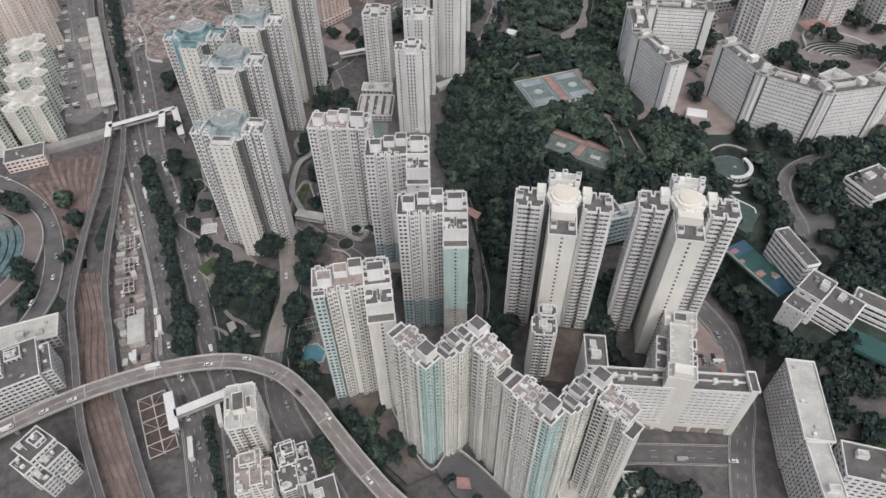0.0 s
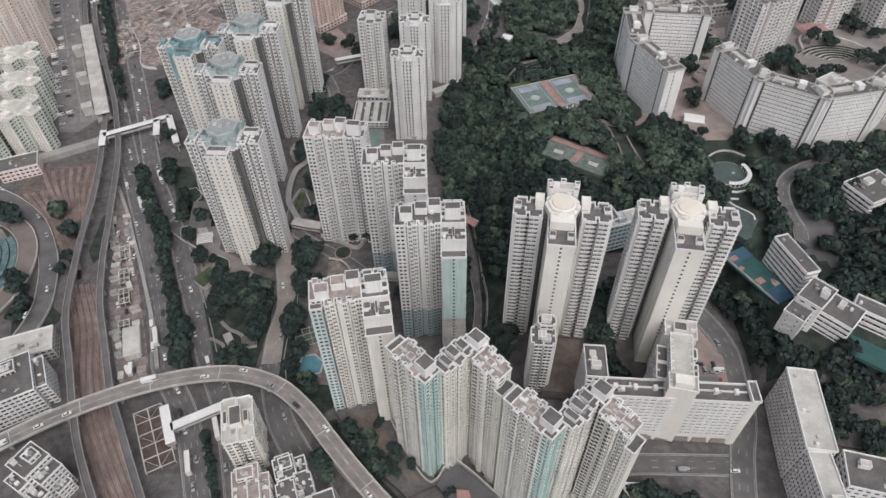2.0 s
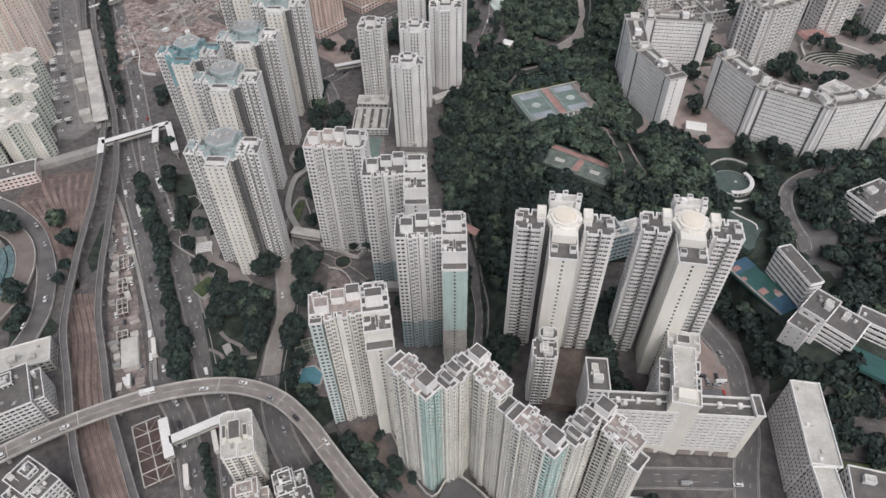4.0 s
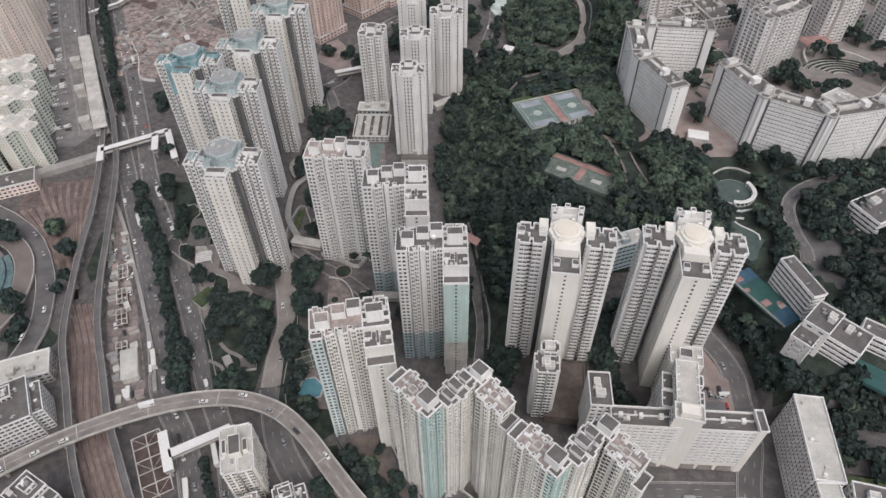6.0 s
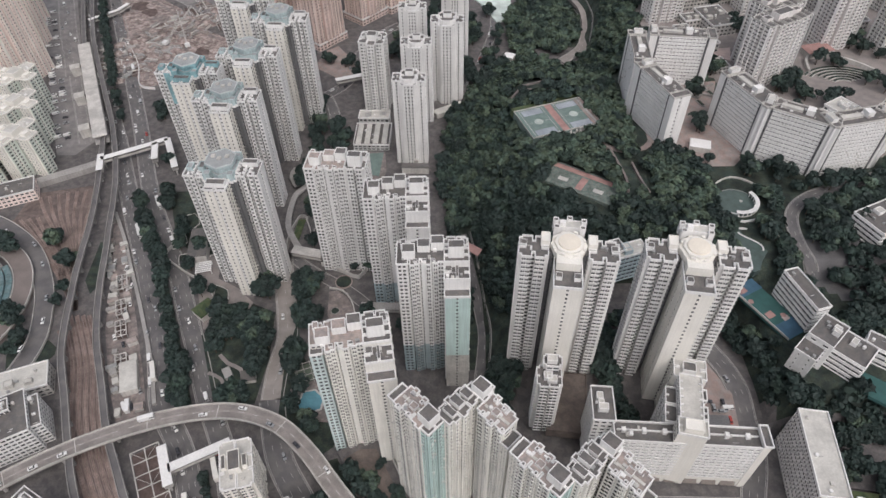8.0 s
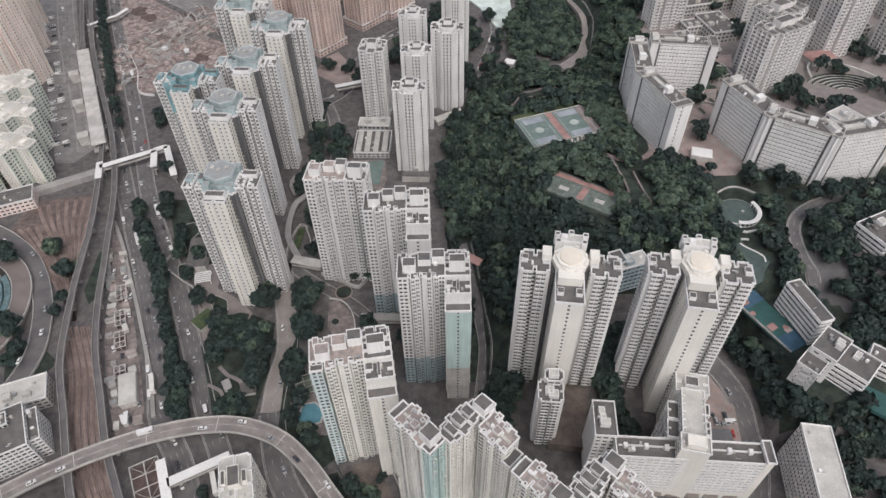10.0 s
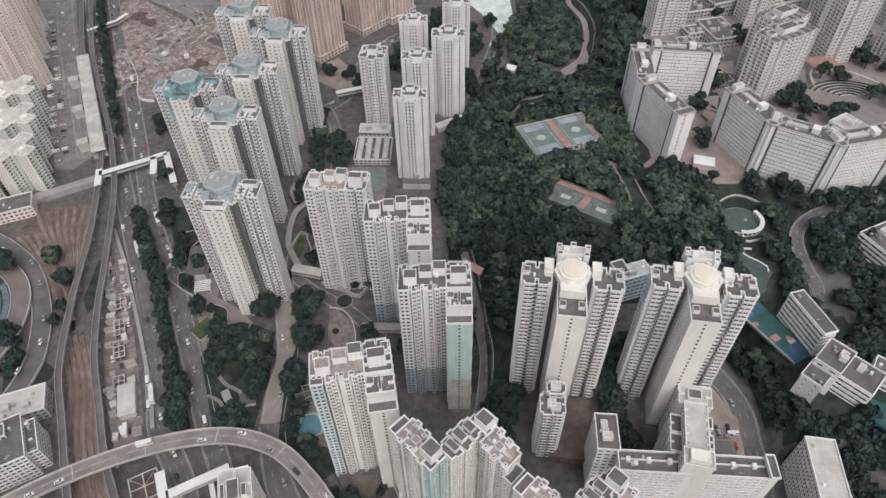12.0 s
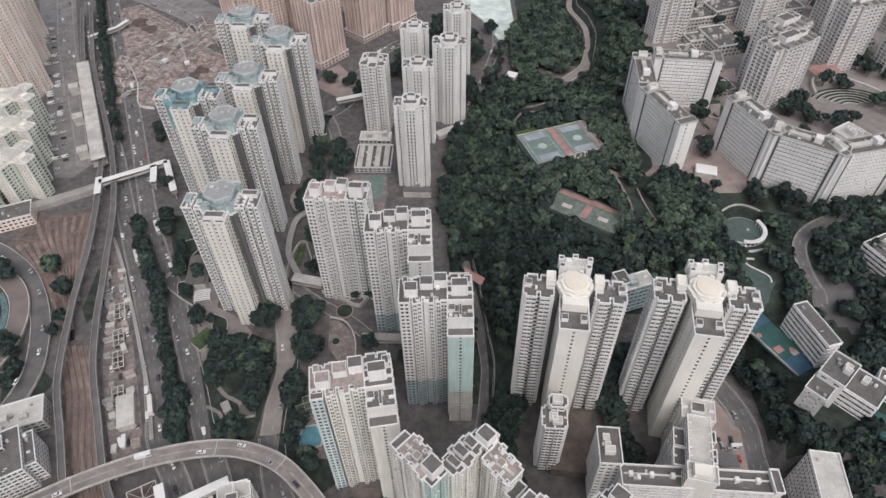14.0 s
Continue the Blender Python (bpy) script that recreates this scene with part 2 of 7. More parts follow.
        for i in range(n - 1):
            for j in range(4):
                a, b = k + 4 * i + j, k + 4 * i + (j + 1) % 4
                self.f.append((a, b, b + 4, a + 4))
                self.m.append(m)
        self.f += [(k, k + 1, k + 2, k + 3), tuple(k + 4 * n - 1 - j for j in range(4))]
        self.m += [m, m]

    def dashes(self, pts, off, z, dash=3.0, gap=6.0, w=0.3, m=0, follow=None):
        line = smooth(pts)
        run = 0.0
        for a, b in zip(line, line[1:]):
            d = math.hypot(b[0] - a[0], b[1] - a[1])
            s = run
            while s < d:
                if d > 1e-6:
                    ux, uy = (b[0] - a[0]) / d, (b[1] - a[1]) / d
                    x, y = a[0] + ux * s + uy * off, a[1] + uy * s - ux * off
                    h = z + (follow(x, y) if follow else 0)
                    e = min(dash, 4.0)
                    self.quad((x + uy * w / 2, y - ux * w / 2, h), (x + ux * e + uy * w / 2, y + uy * e - ux * w / 2, h), (x + ux * e - uy * w / 2, y + uy * e + ux * w / 2, h), (x - uy * w / 2, y + ux * w / 2, h), m)
                s += dash + gap
            run = s - d

    def mesh(self, name, mats):
        me = bpy.data.meshes.new(name)
        me.from_pydata(self.v, [], self.f)
        for m in mats if isinstance(mats, (list, tuple)) else [mats]:
            me.materials.append(m)
        if any(self.m):
            me.polygons.foreach_set("material_index", self.m)
        me.update()
        return me


def grown(plan, d):
    """A counter-clockwise right-angled outline moved outwards by d."""
    out = []
    for i, (x, y) in enumerate(plan):
        (ax, ay), (bx, by) = plan[i - 1], plan[(i + 1) % len(plan)]
        u, v = math.hypot(x - ax, y - ay) or 1, math.hypot(bx - x, by - y) or 1
        n1, n2 = ((y - ay) / u, (ax - x) / u), ((by - y) / v, (x - bx) / v)
        k = d / (1 + n1[0] * n2[0] + n1[1] * n2[1])
        out.append((x + (n1[0] + n2[0]) * k, y + (n1[1] + n2[1]) * k))
    return out


def smooth(pts, step=4.0):
    """A Catmull-Rom line through pts."""
    if len(pts) < 3:
        (x0, y0), (x1, y1) = pts
        n = max(1, int(math.hypot(x1 - x0, y1 - y0) / step))
        return [(x0 + (x1 - x0) * i / n, y0 + (y1 - y0) * i / n) for i in range(n + 1)]
    p = [pts[0], *pts, pts[-1]]
    out = []
    for i in range(len(pts) - 1):
        a, b, c, d = p[i : i + 4]
        n = max(2, int(math.hypot(c[0] - b[0], c[1] - b[1]) / step))
        for j in range(n):
            t = j / n
            out.append(tuple(0.5 * (2 * b[k] + (c[k] - a[k]) * t + (2 * a[k] - 5 * b[k] + 4 * c[k] - d[k]) * t * t + (3 * b[k] - a[k] - 3 * c[k] + d[k]) * t**3) for k in (0, 1)))
    return out + [pts[-1]]


def part(name, geo, mats, parent=None, label="", kind=""):
    ob = new(name, geo.mesh(name, mats))
    ob.parent = parent
    return tagged(ob, label, kind=kind)


def thing(name, label, category, x, y, z, turn=0.0, group=""):
    ob = new(name)
    ob.matrix_basis = pose(x, y, z, 0, 0, turn)
    return tagged(ob, label, category, group)


def structure(name, geo, mats, label, category):
    return tagged(part(name, geo, mats), label, category, kind="structure")


def step(v, a, b):
    t = min(1.0, max(0.0, (v - a) / (b - a)))
    return t * t * (3 - 2 * t)


def land(x, y):
    """The height of the ground: flat by the railway, a wooded hill with terraces to the east."""
    south = 7 * step(x, 62, 92)
    shelf = 12 * step(x, 18, 36) * step(y, 168, 205) * (1 - step(y, 450, 540))
    school = 31.5 * step(x, 150, 176) * step(y, 172, 196)
    east = step(x, 122, 158)
    hill = 38.5 * step(x, 4, 72) * step(y, 238, 330 - 58 * east) * (1 - (1 - 0.9 * east) * step(y, 440, 545))
    ridge = 30 * step(x, 112, 150) * step(y, 560, 640) * (1 - step(x, 170, 240))
    return max(south, shelf, school, hill, ridge)

# ---------------------------------------------------------------- the ground, one sheet
def spread(inner, step_in, outer):
    a = list(np.arange(inner[0], inner[1] + 0.1, step_in))
    return [inner[0] - o for o in reversed(outer)] + a + [inner[1] + o for o in outer]


gx, gy = spread((-480, 480), 5, (60, 250, 900, 3500)), spread((60, 800), 5, (60, 250, 900, 3500))
g = Geo()
for yy in gy:
    for xx in gx:
        g.v.append((xx, yy, land(xx, yy)))
nx_ = len(gx)
for j in range(len(gy) - 1):
    for i in range(nx_ - 1):
        k = j * nx_ + i
        g.f.append((k, k + 1, k + nx_ + 1, k + nx_))
        hx, hy = gx[i] + 2, gy[j] + 2
        wood = (land(hx, hy) > 13 or (1 < hx < 60 and 250 < hy < 450) or (8 < hx < 60 and 225 < hy < 450)) and not (170 < hy < 200 and hx < 150)
        wood = wood or (430 < hy < 565 and 8 + (hy - 455) * 0.43 < hx < 80)
        wood = wood or (560 < hy and -10 < hx < 200 and land(hx, hy) > 2)
        g.m.append(2 if 204 < hx < 262 and 236 < hy < 284 and hx + hy > 462 else 1 if wood else 0)
structure("ground", g, [PAVING, SCRUB, HARD], "grey-brown city ground rising to a wooded hill", "ground")

# ---------------------------------------------------------------- towers


class Style:
    """How a front is made. cols: its upright strips in order (w rib, W blank wall, b bay window, n flat window); period: length of front between two re-entrant slots of width slot and depth deep."""

    def __init__(self, bay=3.0, ww=0.5, wh=0.45, pier=0.3, sill=0.26, fh=2.8, ac=0.0, wall=0, cols="", period=99.0, slot=1.3, deep=1.8):
        self.bay, self.ww, self.wh, self.pier, self.sill, self.fh, self.ac, self.wall = bay, ww, wh, pier, sill, fh, ac, wall
        self.cols, self.period, self.slot, self.deep = cols, period, slot, deep


STRIP = {"w": 0.5, "W": 1.5, "b": 1.7, "n": 1.1}


class Block:
    """One building: its wings, each with roof and parapet, and the relief and windows of all its fronts."""

    def __init__(self, name, label, category, x, y, z, turn, group=""):
        self.root = thing(name, label, category, x, y, z, turn, group)
        self.wall, self.glass, self.units = Geo(), Geo(), Geo()
        self.wings = []
        self.rng = random.Random(int(x * 7 + y * 13))

    def place(self, x, y, turn, z=0.0):
        for g in (self.wall, self.glass, self.units):
            g.place(x, y, turn, z)

    def fresh(self):
        return Geo().place(self.wall.px, self.wall.py, math.degrees(math.atan2(self.wall.s, self.wall.c)), self.wall.pz)

    def side(self, x, y, dx, dy, length, z0, z1, st, wall=None):
        """A facade from (x, y) along (dx, dy); its outside is to the right."""
        nx, ny = dy, -dx
        wm = st.wall if wall is None else wall

        def bx(g, s0, s1, o0, o1, a, b, m):
            k = len(g.v)
            for z in (a, b):
                for s, o in ((s0, o1), (s1, o1), (s1, o0), (s0, o0)):
                    g.vert(x + dx * s + nx * o, y + dy * s + ny * o, z)
            g.f += [(k, k + 3, k + 2, k + 1), (k + 4, k + 5, k + 6, k + 7), (k, k + 1, k + 5, k + 4), (k + 1, k + 2, k + 6, k + 5), (k + 3, k, k + 4, k + 7)]
            g.m += [m] * 5

        fl = max(1, round((z1 - z0) / st.fh))
        fh = (z1 - z0) / fl
        if st.bay < 0:
            for i in range(fl):
                a = z0 + i * fh + fh * 0.35
                s = length * -st.bay
                self.glass.quad(*[(x + dx * q + nx * 0.02, y + dy * q + ny * 0.02, z) for q, z in ((s - 0.5, a), (s + 0.5, a), (s + 0.5, a + 1.2), (s - 0.5, a + 1.2))])
                bx(self.wall, s - 0.7, s + 0.7, 0, 0.22, a - 0.25, a, wm)
            return
        if st.cols:
            unit = length / sum(STRIP[c] for c in st.cols)
            at = 0.0
            for c in st.cols:
                s0, s1 = at, at + STRIP[c] * unit
                at = s1
                if c in "wW":
                    bx(self.wall, s0, s1, 0, 0.42 if c == "w" else 0.3, z0, z1, wm)
                    continue
                d = 0.3 if c == "b" else 0.0
                if d:
                    bx(self.wall, s0 + 0.08, s1 - 0.08, 0, d, z0, z1, wm)
                mid, half = (s0 + s1) / 2, (s1 - s0) * (0.40 if c == "b" else 0.27)
                for i in range(fl):
                    lo = z0 + (i + 0.42) * fh
                    hi = lo + fh * st.wh
                    self.glass.quad(*[(x + dx * r + nx * (d + 0.03), y + dy * r + ny * (d + 0.03), z) for r, z in ((mid - half, lo), (mid + half, lo), (mid + half, hi), (mid - half, hi))])
                    if c == "b":
                        bx(self.wall, s0 + 0.04, s1 - 0.04, d, d + 0.34, lo - 0.62, lo - 0.06, wm)
                    if st.ac and self.rng.random() < st.ac:
                        bx(self.units, mid - 0.38, mid + 0.38, d, d + 0.75, lo - 0.66, lo - 0.1, 0)
            return
        nb = max(1, round(length / st.bay))
        bw = length / nb
        pw = bw * (1 - st.ww)
        for i in range(nb + 1):
            a, b = i * bw - pw / 2, i * bw + pw / 2
            bx(self.wall, max(0, a), min(length, b), 0, st.pier, z0, z1, wm)
        for i in range(fl + 1):
            a = z0 + i * fh - fh * (1 - st.wh) / 2
            b = a + fh * (1 - st.wh)
            bx(self.wall, 0.02, length - 0.02, 0, st.sill, max(z0, a), min(z1, b), wm)
            if i == fl:
                break
            for j in range(nb):
                s0, s1 = j * bw + pw / 2, (j + 1) * bw - pw / 2
                c = z0 + (i + 1) * fh - fh * (1 - st.wh) / 2
                self.glass.quad(*[(x + dx * q + nx * 0.03, y + dy * q + ny * 0.03, z) for q, z in ((s0, b), (s1, b), (s1, c), (s0, c))])
                if st.ac and self.rng.random() < st.ac:
                    s = self.rng.uniform(s0, max(s0, s1 - 0.75))
                    bx(self.units, s, s + 0.75, st.sill, st.sill + 0.5, b - 0.55, b + 0.1, 0)

    def wing(self, x0, x1, y0, y1, z0, z1, south=None, west=None, east=None, north=None, wall=0, rim=1.1, deck=0, base=None):
        """A box of the building with a facade style for each side (None: blank wall) and a parapet round its roof. base: (height, wall) of its painted foot."""
        sides = ((south, x0, y0, 1, 0, x1 - x0, y1 - y0), (east, x1, y0, 0, 1, y1 - y0, x1 - x0), (north, x1, y1, -1, 0, x1 - x0, y1 - y0), (west, x0, y1, 0, -1, y1 - y0, x1 - x0))
        cut = [min(1.3, 0.17 * min(p[5], q[5])) if p[0] and q[0] and p[0].cols and q[0].cols and min(p[5], q[5]) > 5.5 else 0.0 for p, q in zip(sides, sides[1:] + sides[:1])]
        plan, fronts, slots = [], [], []
        for k, (st, px, py, dx, dy, n, across) in enumerate(sides):
            s0, s1 = cut[k - 1], n - cut[k]
            plan.append((px + dx * s0, py + dy * s0))
            bays = max(1, round((s1 - s0) / st.period)) if st and st.cols else 1
            stops = [s0 + (s1 - s0) * i / bays for i in range(bays + 1)]
            for i, (p, q) in enumerate(zip(stops, stops[1:])):
                p += st.slot / 2 if i else 0
                if i < bays - 1:
                    q -= st.slot / 2
                    deep = min(st.deep, across * 0.28)
                    for t, o in ((q, 0), (q, deep), (q + st.slot, deep), (q + st.slot, 0)):
                        plan.append((px + dx * t - dy * o, py + dy * t + dx * o))
                    slots.append((px + dx * q - dy * deep, py + dy * q + dx * deep, dx, dy, st.slot, deep))
                if st:
                    fronts.append((px + dx * p, py + dy * p, dx, dy, q - p, st))
            if cut[k]:
                plan += [(px + dx * s1, py + dy * s1), (px + dx * s1 - dy * cut[k], py + dy * s1 + dx * cut[k])]
        self.shape(plan, fronts, slots, z0, z1, wall, rim, deck, base)

    def comb(self, segs, z0, z1, south=None, west=None, east=None, north=None, wall=0, rim=1.0, deck=0, base=None, upright=False):
        """A wing of uneven outline: rows (a0, a1, b0, b1) side by side along x, or along y where upright, under one roof with one parapet."""
        low = [p for a0, a1, b0, b1 in segs for p in ((a0, b0), (a1, b0))]
        high = [p for a0, a1, b0, b1 in reversed(segs) for p in ((a1, b1), (a0, b1))]
        plan = low + high
        if upright:
            plan = [(y, x) for x, y in reversed(plan)]
        plan = [p for i, p in enumerate(plan) if math.hypot(p[0] - plan[i - 1][0], p[1] - plan[i - 1][1]) > 0.05]
        fronts = []
        for i, (x, y) in enumerate(plan):
            bx, by = plan[(i + 1) % len(plan)]
            n = math.hypot(bx - x, by - y)
            dx, dy = (bx - x) / n, (by - y) / n
            st = south if dx > 0.5 else north if dx < -0.5 else east if dy > 0.5 else west
            if st and n > 1.9:
                fronts.append((x, y, dx, dy, n, st))
        slots = []
        for (a0, a1, b0, b1) in segs:
            if a1 - a0 < 1.9:
                slots.append((b0, a1, 0, -1, a1 - a0, 0.01) if upright else (a0, b0, 1, 0, a1 - a0, 0.01))
        self.shape(plan, fronts, slots, z0, z1, wall, rim, deck, base)

    def shape(self, plan, fronts, slots, z0, z1, wall, rim, deck, base):
        """Body, roof deck and parapet over one outline, with its fronts and slots."""
        body = self.fresh()
        levels = ((z0, z1, wall),) if not base else ((z0, base[0], base[1]), (base[0], z1, wall))
        for i, (a, b, w) in enumerate(levels):
            body.prism(plan, a, b, i)
            for px, py, dx, dy, n, st in fronts:
                self.side(px, py, dx, dy, n, a, b - 0.01, st, w if base or wall else None)
        for px, py, dx, dy, n, deep in slots:
            # bathroom windows in the slot; their dark glass also stands in for its shade
            fl = max(1, round((z1 - z0) / 2.8))
            fh = (z1 - z0) / fl
            for i in range(fl):
                lo, hi = z0 + (i + 0.25) * fh, z0 + (i + 0.75) * fh
                self.glass.quad(*[(px + dx * r + dy * 0.03, py + dy * r - dx * 0.03, z) for r, z in ((n * 0.12, lo), (n * 0.88, lo), (n * 0.88, hi), (n * 0.12, hi))])
                for r, f in ((0.03, 1), (n - 0.03, -1)):
                    pts = [(px + dx * r + dy * deep * o, py + dy * r - dx * deep * o, z) for o, z in ((0.25, lo), (0.7, lo), (0.7, hi), (0.25, hi))]
                    self.glass.quad(*(pts if f < 0 else pts[::-1]))
        mats = [w for _, _, w in levels]
        top, lip = self.fresh(), None
        top.prism(grown(plan, -0.05), z1 + 0.004, z1 + 0.15)
        if rim:
            lip = self.fresh()
            lip.band(plan, z1 - 0.25, z1 + rim, 0.44, -0.02)
        self.wings.append((body, mats, top, deck, lip))

    def hut(self, name, x0, x1, y0, y1, z0, z1, mats=None, rim=0.45, label=""):
        """A box on the roof: lift house, plant room or tank, with a rim round its lid."""
        g = self.fresh()
        g.tub(x0, x1, y0, y1, z0, z1, max(rim, 0.05), 0.3 if rim > 0.3 else 0.15)
        return part(name, g, mats or [WHITE, ROOF], self.root, label)

    def clutter(self, x0, x1, y0, y1, z, n):
        """Small plant on a roof: pipes, vents, boxes and tanks."""
        for i in range(n):
            g = self.fresh()
            x, y = self.rng.uniform(x0, x1 - 1), self.rng.uniform(y0, y1 - 1)
            kind = self.rng.choice(("vent", "plant_box", "pipe", "tank"))
            if kind == "pipe":
                g.tube((x, y, z + 0.5), (x + self.rng.uniform(1, 3), y, z + 0.5), 0.15, 0.15)
            elif kind == "tank":
                g.disc(x, y, 0.8, z, z + 1.5, 0, 10)
            else:
                g.box(x, x + self.rng.uniform(0.8, 2), y, y + self.rng.uniform(0.8, 2), z, z + self.rng.uniform(0.6, 1.6))
            part(kind, g, self.rng.choice((PALECON, WHITE, STEEL)), self.root)

    def done(self, walls, units=PALECON, rims=WHITE, decks=(ROOF, ROOFPALE, ROOFPINK), glass=GLASS):
        for body, mats, top, deck, lip in self.wings:
            w = part("wing", body, [walls[m] for m in mats], self.root)
            part("roof", top, decks[deck], w)
            if lip:
                part("parapet", lip, rims, w)
        if self.wall.v:
            part("facade", self.wall, walls, self.root, "sills, piers and ledges of the fronts", "stuff")
        if self.glass.v:
            part("window", self.glass, glass, self.root, "dark glazed windows in regular rows", "stuff")
        if self.units.v:
            part("air_conditioner", self.units, units, self.root, "small grey air conditioners under windows", "stuff")
        return self.root


FLAT = Style(wh=0.46, ac=0.1, cols="wbwnw", period=5.4, slot=1.3, deep=2.4)
LADDER = Style(wh=0.42, ac=0.05, cols="wb", period=2.7, slot=1.05, deep=2.6)
PAIR = Style(wh=0.36, cols="WnW")
PLAIN = Style(wh=0.4, cols="WWnWW")
FLATAC = Style(wh=0.38, ac=0.12, cols="wbwnw", period=4.6, slot=1.2, deep=2.2)
BALC = Style(wh=0.48, cols="bb", period=4.0, slot=0.7, deep=1.2)
FINS = Style(wh=0.5, cols="W", period=2.5, slot=0.9, deep=1.2)


def cross_tower(x, y, z1, teal=False, turn=-4, z0=0.0):
    """White tower of four wings round a core, with a blue-grey hexagonal plant room on top."""
    lab = "white residential tower partly wrapped in blue-green netting" if teal else "white residential tower with blue-grey hexagonal roof house"
    b = Block("apartment_tower", lab, "tower", x, y, z0, turn, "white towers with hexagonal roof houses")
    h = z1 - z0
    # core in wall 1, coloured dark as the shade between the wings
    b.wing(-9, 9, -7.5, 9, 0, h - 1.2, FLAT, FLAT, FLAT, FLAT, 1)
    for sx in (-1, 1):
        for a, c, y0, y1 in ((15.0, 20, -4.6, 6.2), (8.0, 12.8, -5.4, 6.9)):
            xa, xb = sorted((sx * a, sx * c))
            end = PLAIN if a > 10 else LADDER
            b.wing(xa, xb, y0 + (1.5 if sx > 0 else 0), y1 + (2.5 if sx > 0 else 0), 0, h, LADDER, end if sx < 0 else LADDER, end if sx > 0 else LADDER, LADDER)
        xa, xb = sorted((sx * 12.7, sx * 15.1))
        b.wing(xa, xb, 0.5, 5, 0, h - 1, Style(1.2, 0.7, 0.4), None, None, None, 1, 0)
    for y0, y1, s in ((-15, -7, 1), (8.6, 16.6, 0)):
        b.wing(-5.6, -0.9, y0, y1, 0, h - 0.4, PAIR if s else BALC, LADDER, None, BALC, 2)
        b.wing(0.9, 5.6, y0, y1, 0, h - 0.4, PAIR if s else BALC, None, LADDER, BALC, 2)
        b.wing(-0.95, 0.95, y0 + 0.7, y1 - 0.7, 0, h - 0.8, Style(1.9, 0.55, 0.4), None, None, Style(1.9, 0.55, 0.4), 0, 0)
    # the roof house: a hexagonal drum, open at the front between two cheeks, with a recessed deck
    hexa = Geo()
    ring = [(8.6 * math.cos(math.radians(30 + 60 * i)), 2.6 + 8.6 * math.sin(math.radians(30 + 60 * i))) for i in range(6)]
    hexa.prism(ring, h - 1, h + 2.4, 0, 1)
    hexa.prism([(px * 0.86, (py - 2.6) * 0.86 + 2.6) for px, py in ring], h + 2.4, h + 5.2, 0, 1)
    hexa.prism([(px * 1.02, (py - 2.6) * 1.02 + 2.6) for px, py in ring], h + 5.2, h + 6.6, 0, 1)
    hexa.prism([(px * 0.9, (py - 2.6) * 0.9 + 2.6) for px, py in ring], h + 6.6, h + 6.75, 1, 1)
    part("roof_house", hexa, [SCAFFOLD if teal else HEXWALL, HEXTOP], b.root, "pale blue-grey hexagonal roof house")
    for i in range(6):
        a, c = ring[i], ring[(i + 1) % 6]
        g = Geo().place(a[0], a[1], math.degrees(math.atan2(c[1] - a[1], c[0] - a[0])))
        g.box(0.1, math.hypot(c[0] - a[0], c[1] - a[1]) - 0.1, -0.2, 0.25, h + 6.6, h + 7.3)
        part("roof_rim", g, [HEXRIM], b.root)
    for i in range(3):
        g = Geo()
        g.box(-5.4 + 3.8 * i, -3.4 + 3.8 * i, 3.4 - 2 * (i % 2), 5.6 - 2 * (i % 2), h + 6.75, h + 7.7)
        part("roof_vent", g, [PALECON], b.root)
    for sx in (-1, 1):
        xa, xb = sorted((sx * 4.4, sx * 8.2))
        b.hut("plant_room", xa, xb, -6.6, -2.6, h - 1.1, h + 3.2, [SCAFFOLD if teal else HEXWALL, HEXTOP], 0.4)
        b.hut("plant_room", xa, xb, 8.4, 12.4, h - 1.1, h + 3.6, [SCAFFOLD if teal else HEXWALL, HEXTOP], 0.4)
    b.hut("lift_house", -5.2, 5.2, -13, -8.6, h - 0.4, h + 2.2, [SCAFFOLD if teal else WHITE, ROOF])
    b.hut("stair_house", -12.4, -9, -1, 4.5, h, h + 3.0, [SCAFFOLD if teal else HEXWALL, ROOF])
    b.hut("stair_house", -19.2, -15.8, -0.5, 4.0, h, h + 2.2, [SCAFFOLD if teal else HEXWALL, HEXTOP])
    b.hut("stair_house", 10, 18.5, 4.5, 8.5, h, h + 2.4, [SCAFFOLD if teal else WHITE, ROOF])
    if teal:
        net = Geo()
        net.box(-9.2, -5.8, -8.6, -8.3, 52, h + 1.5)
        net.box(-13.3, -9.3, -6.6, -6.3, 66, h + 2)
        part("netting", net, SCAFFOLD, b.root, "blue-green scaffold netting")
    b.clutter(-4, 4, 10, 15, h - 0.2, 3)
    return b.done([WHITE, RECESS, IVORY])


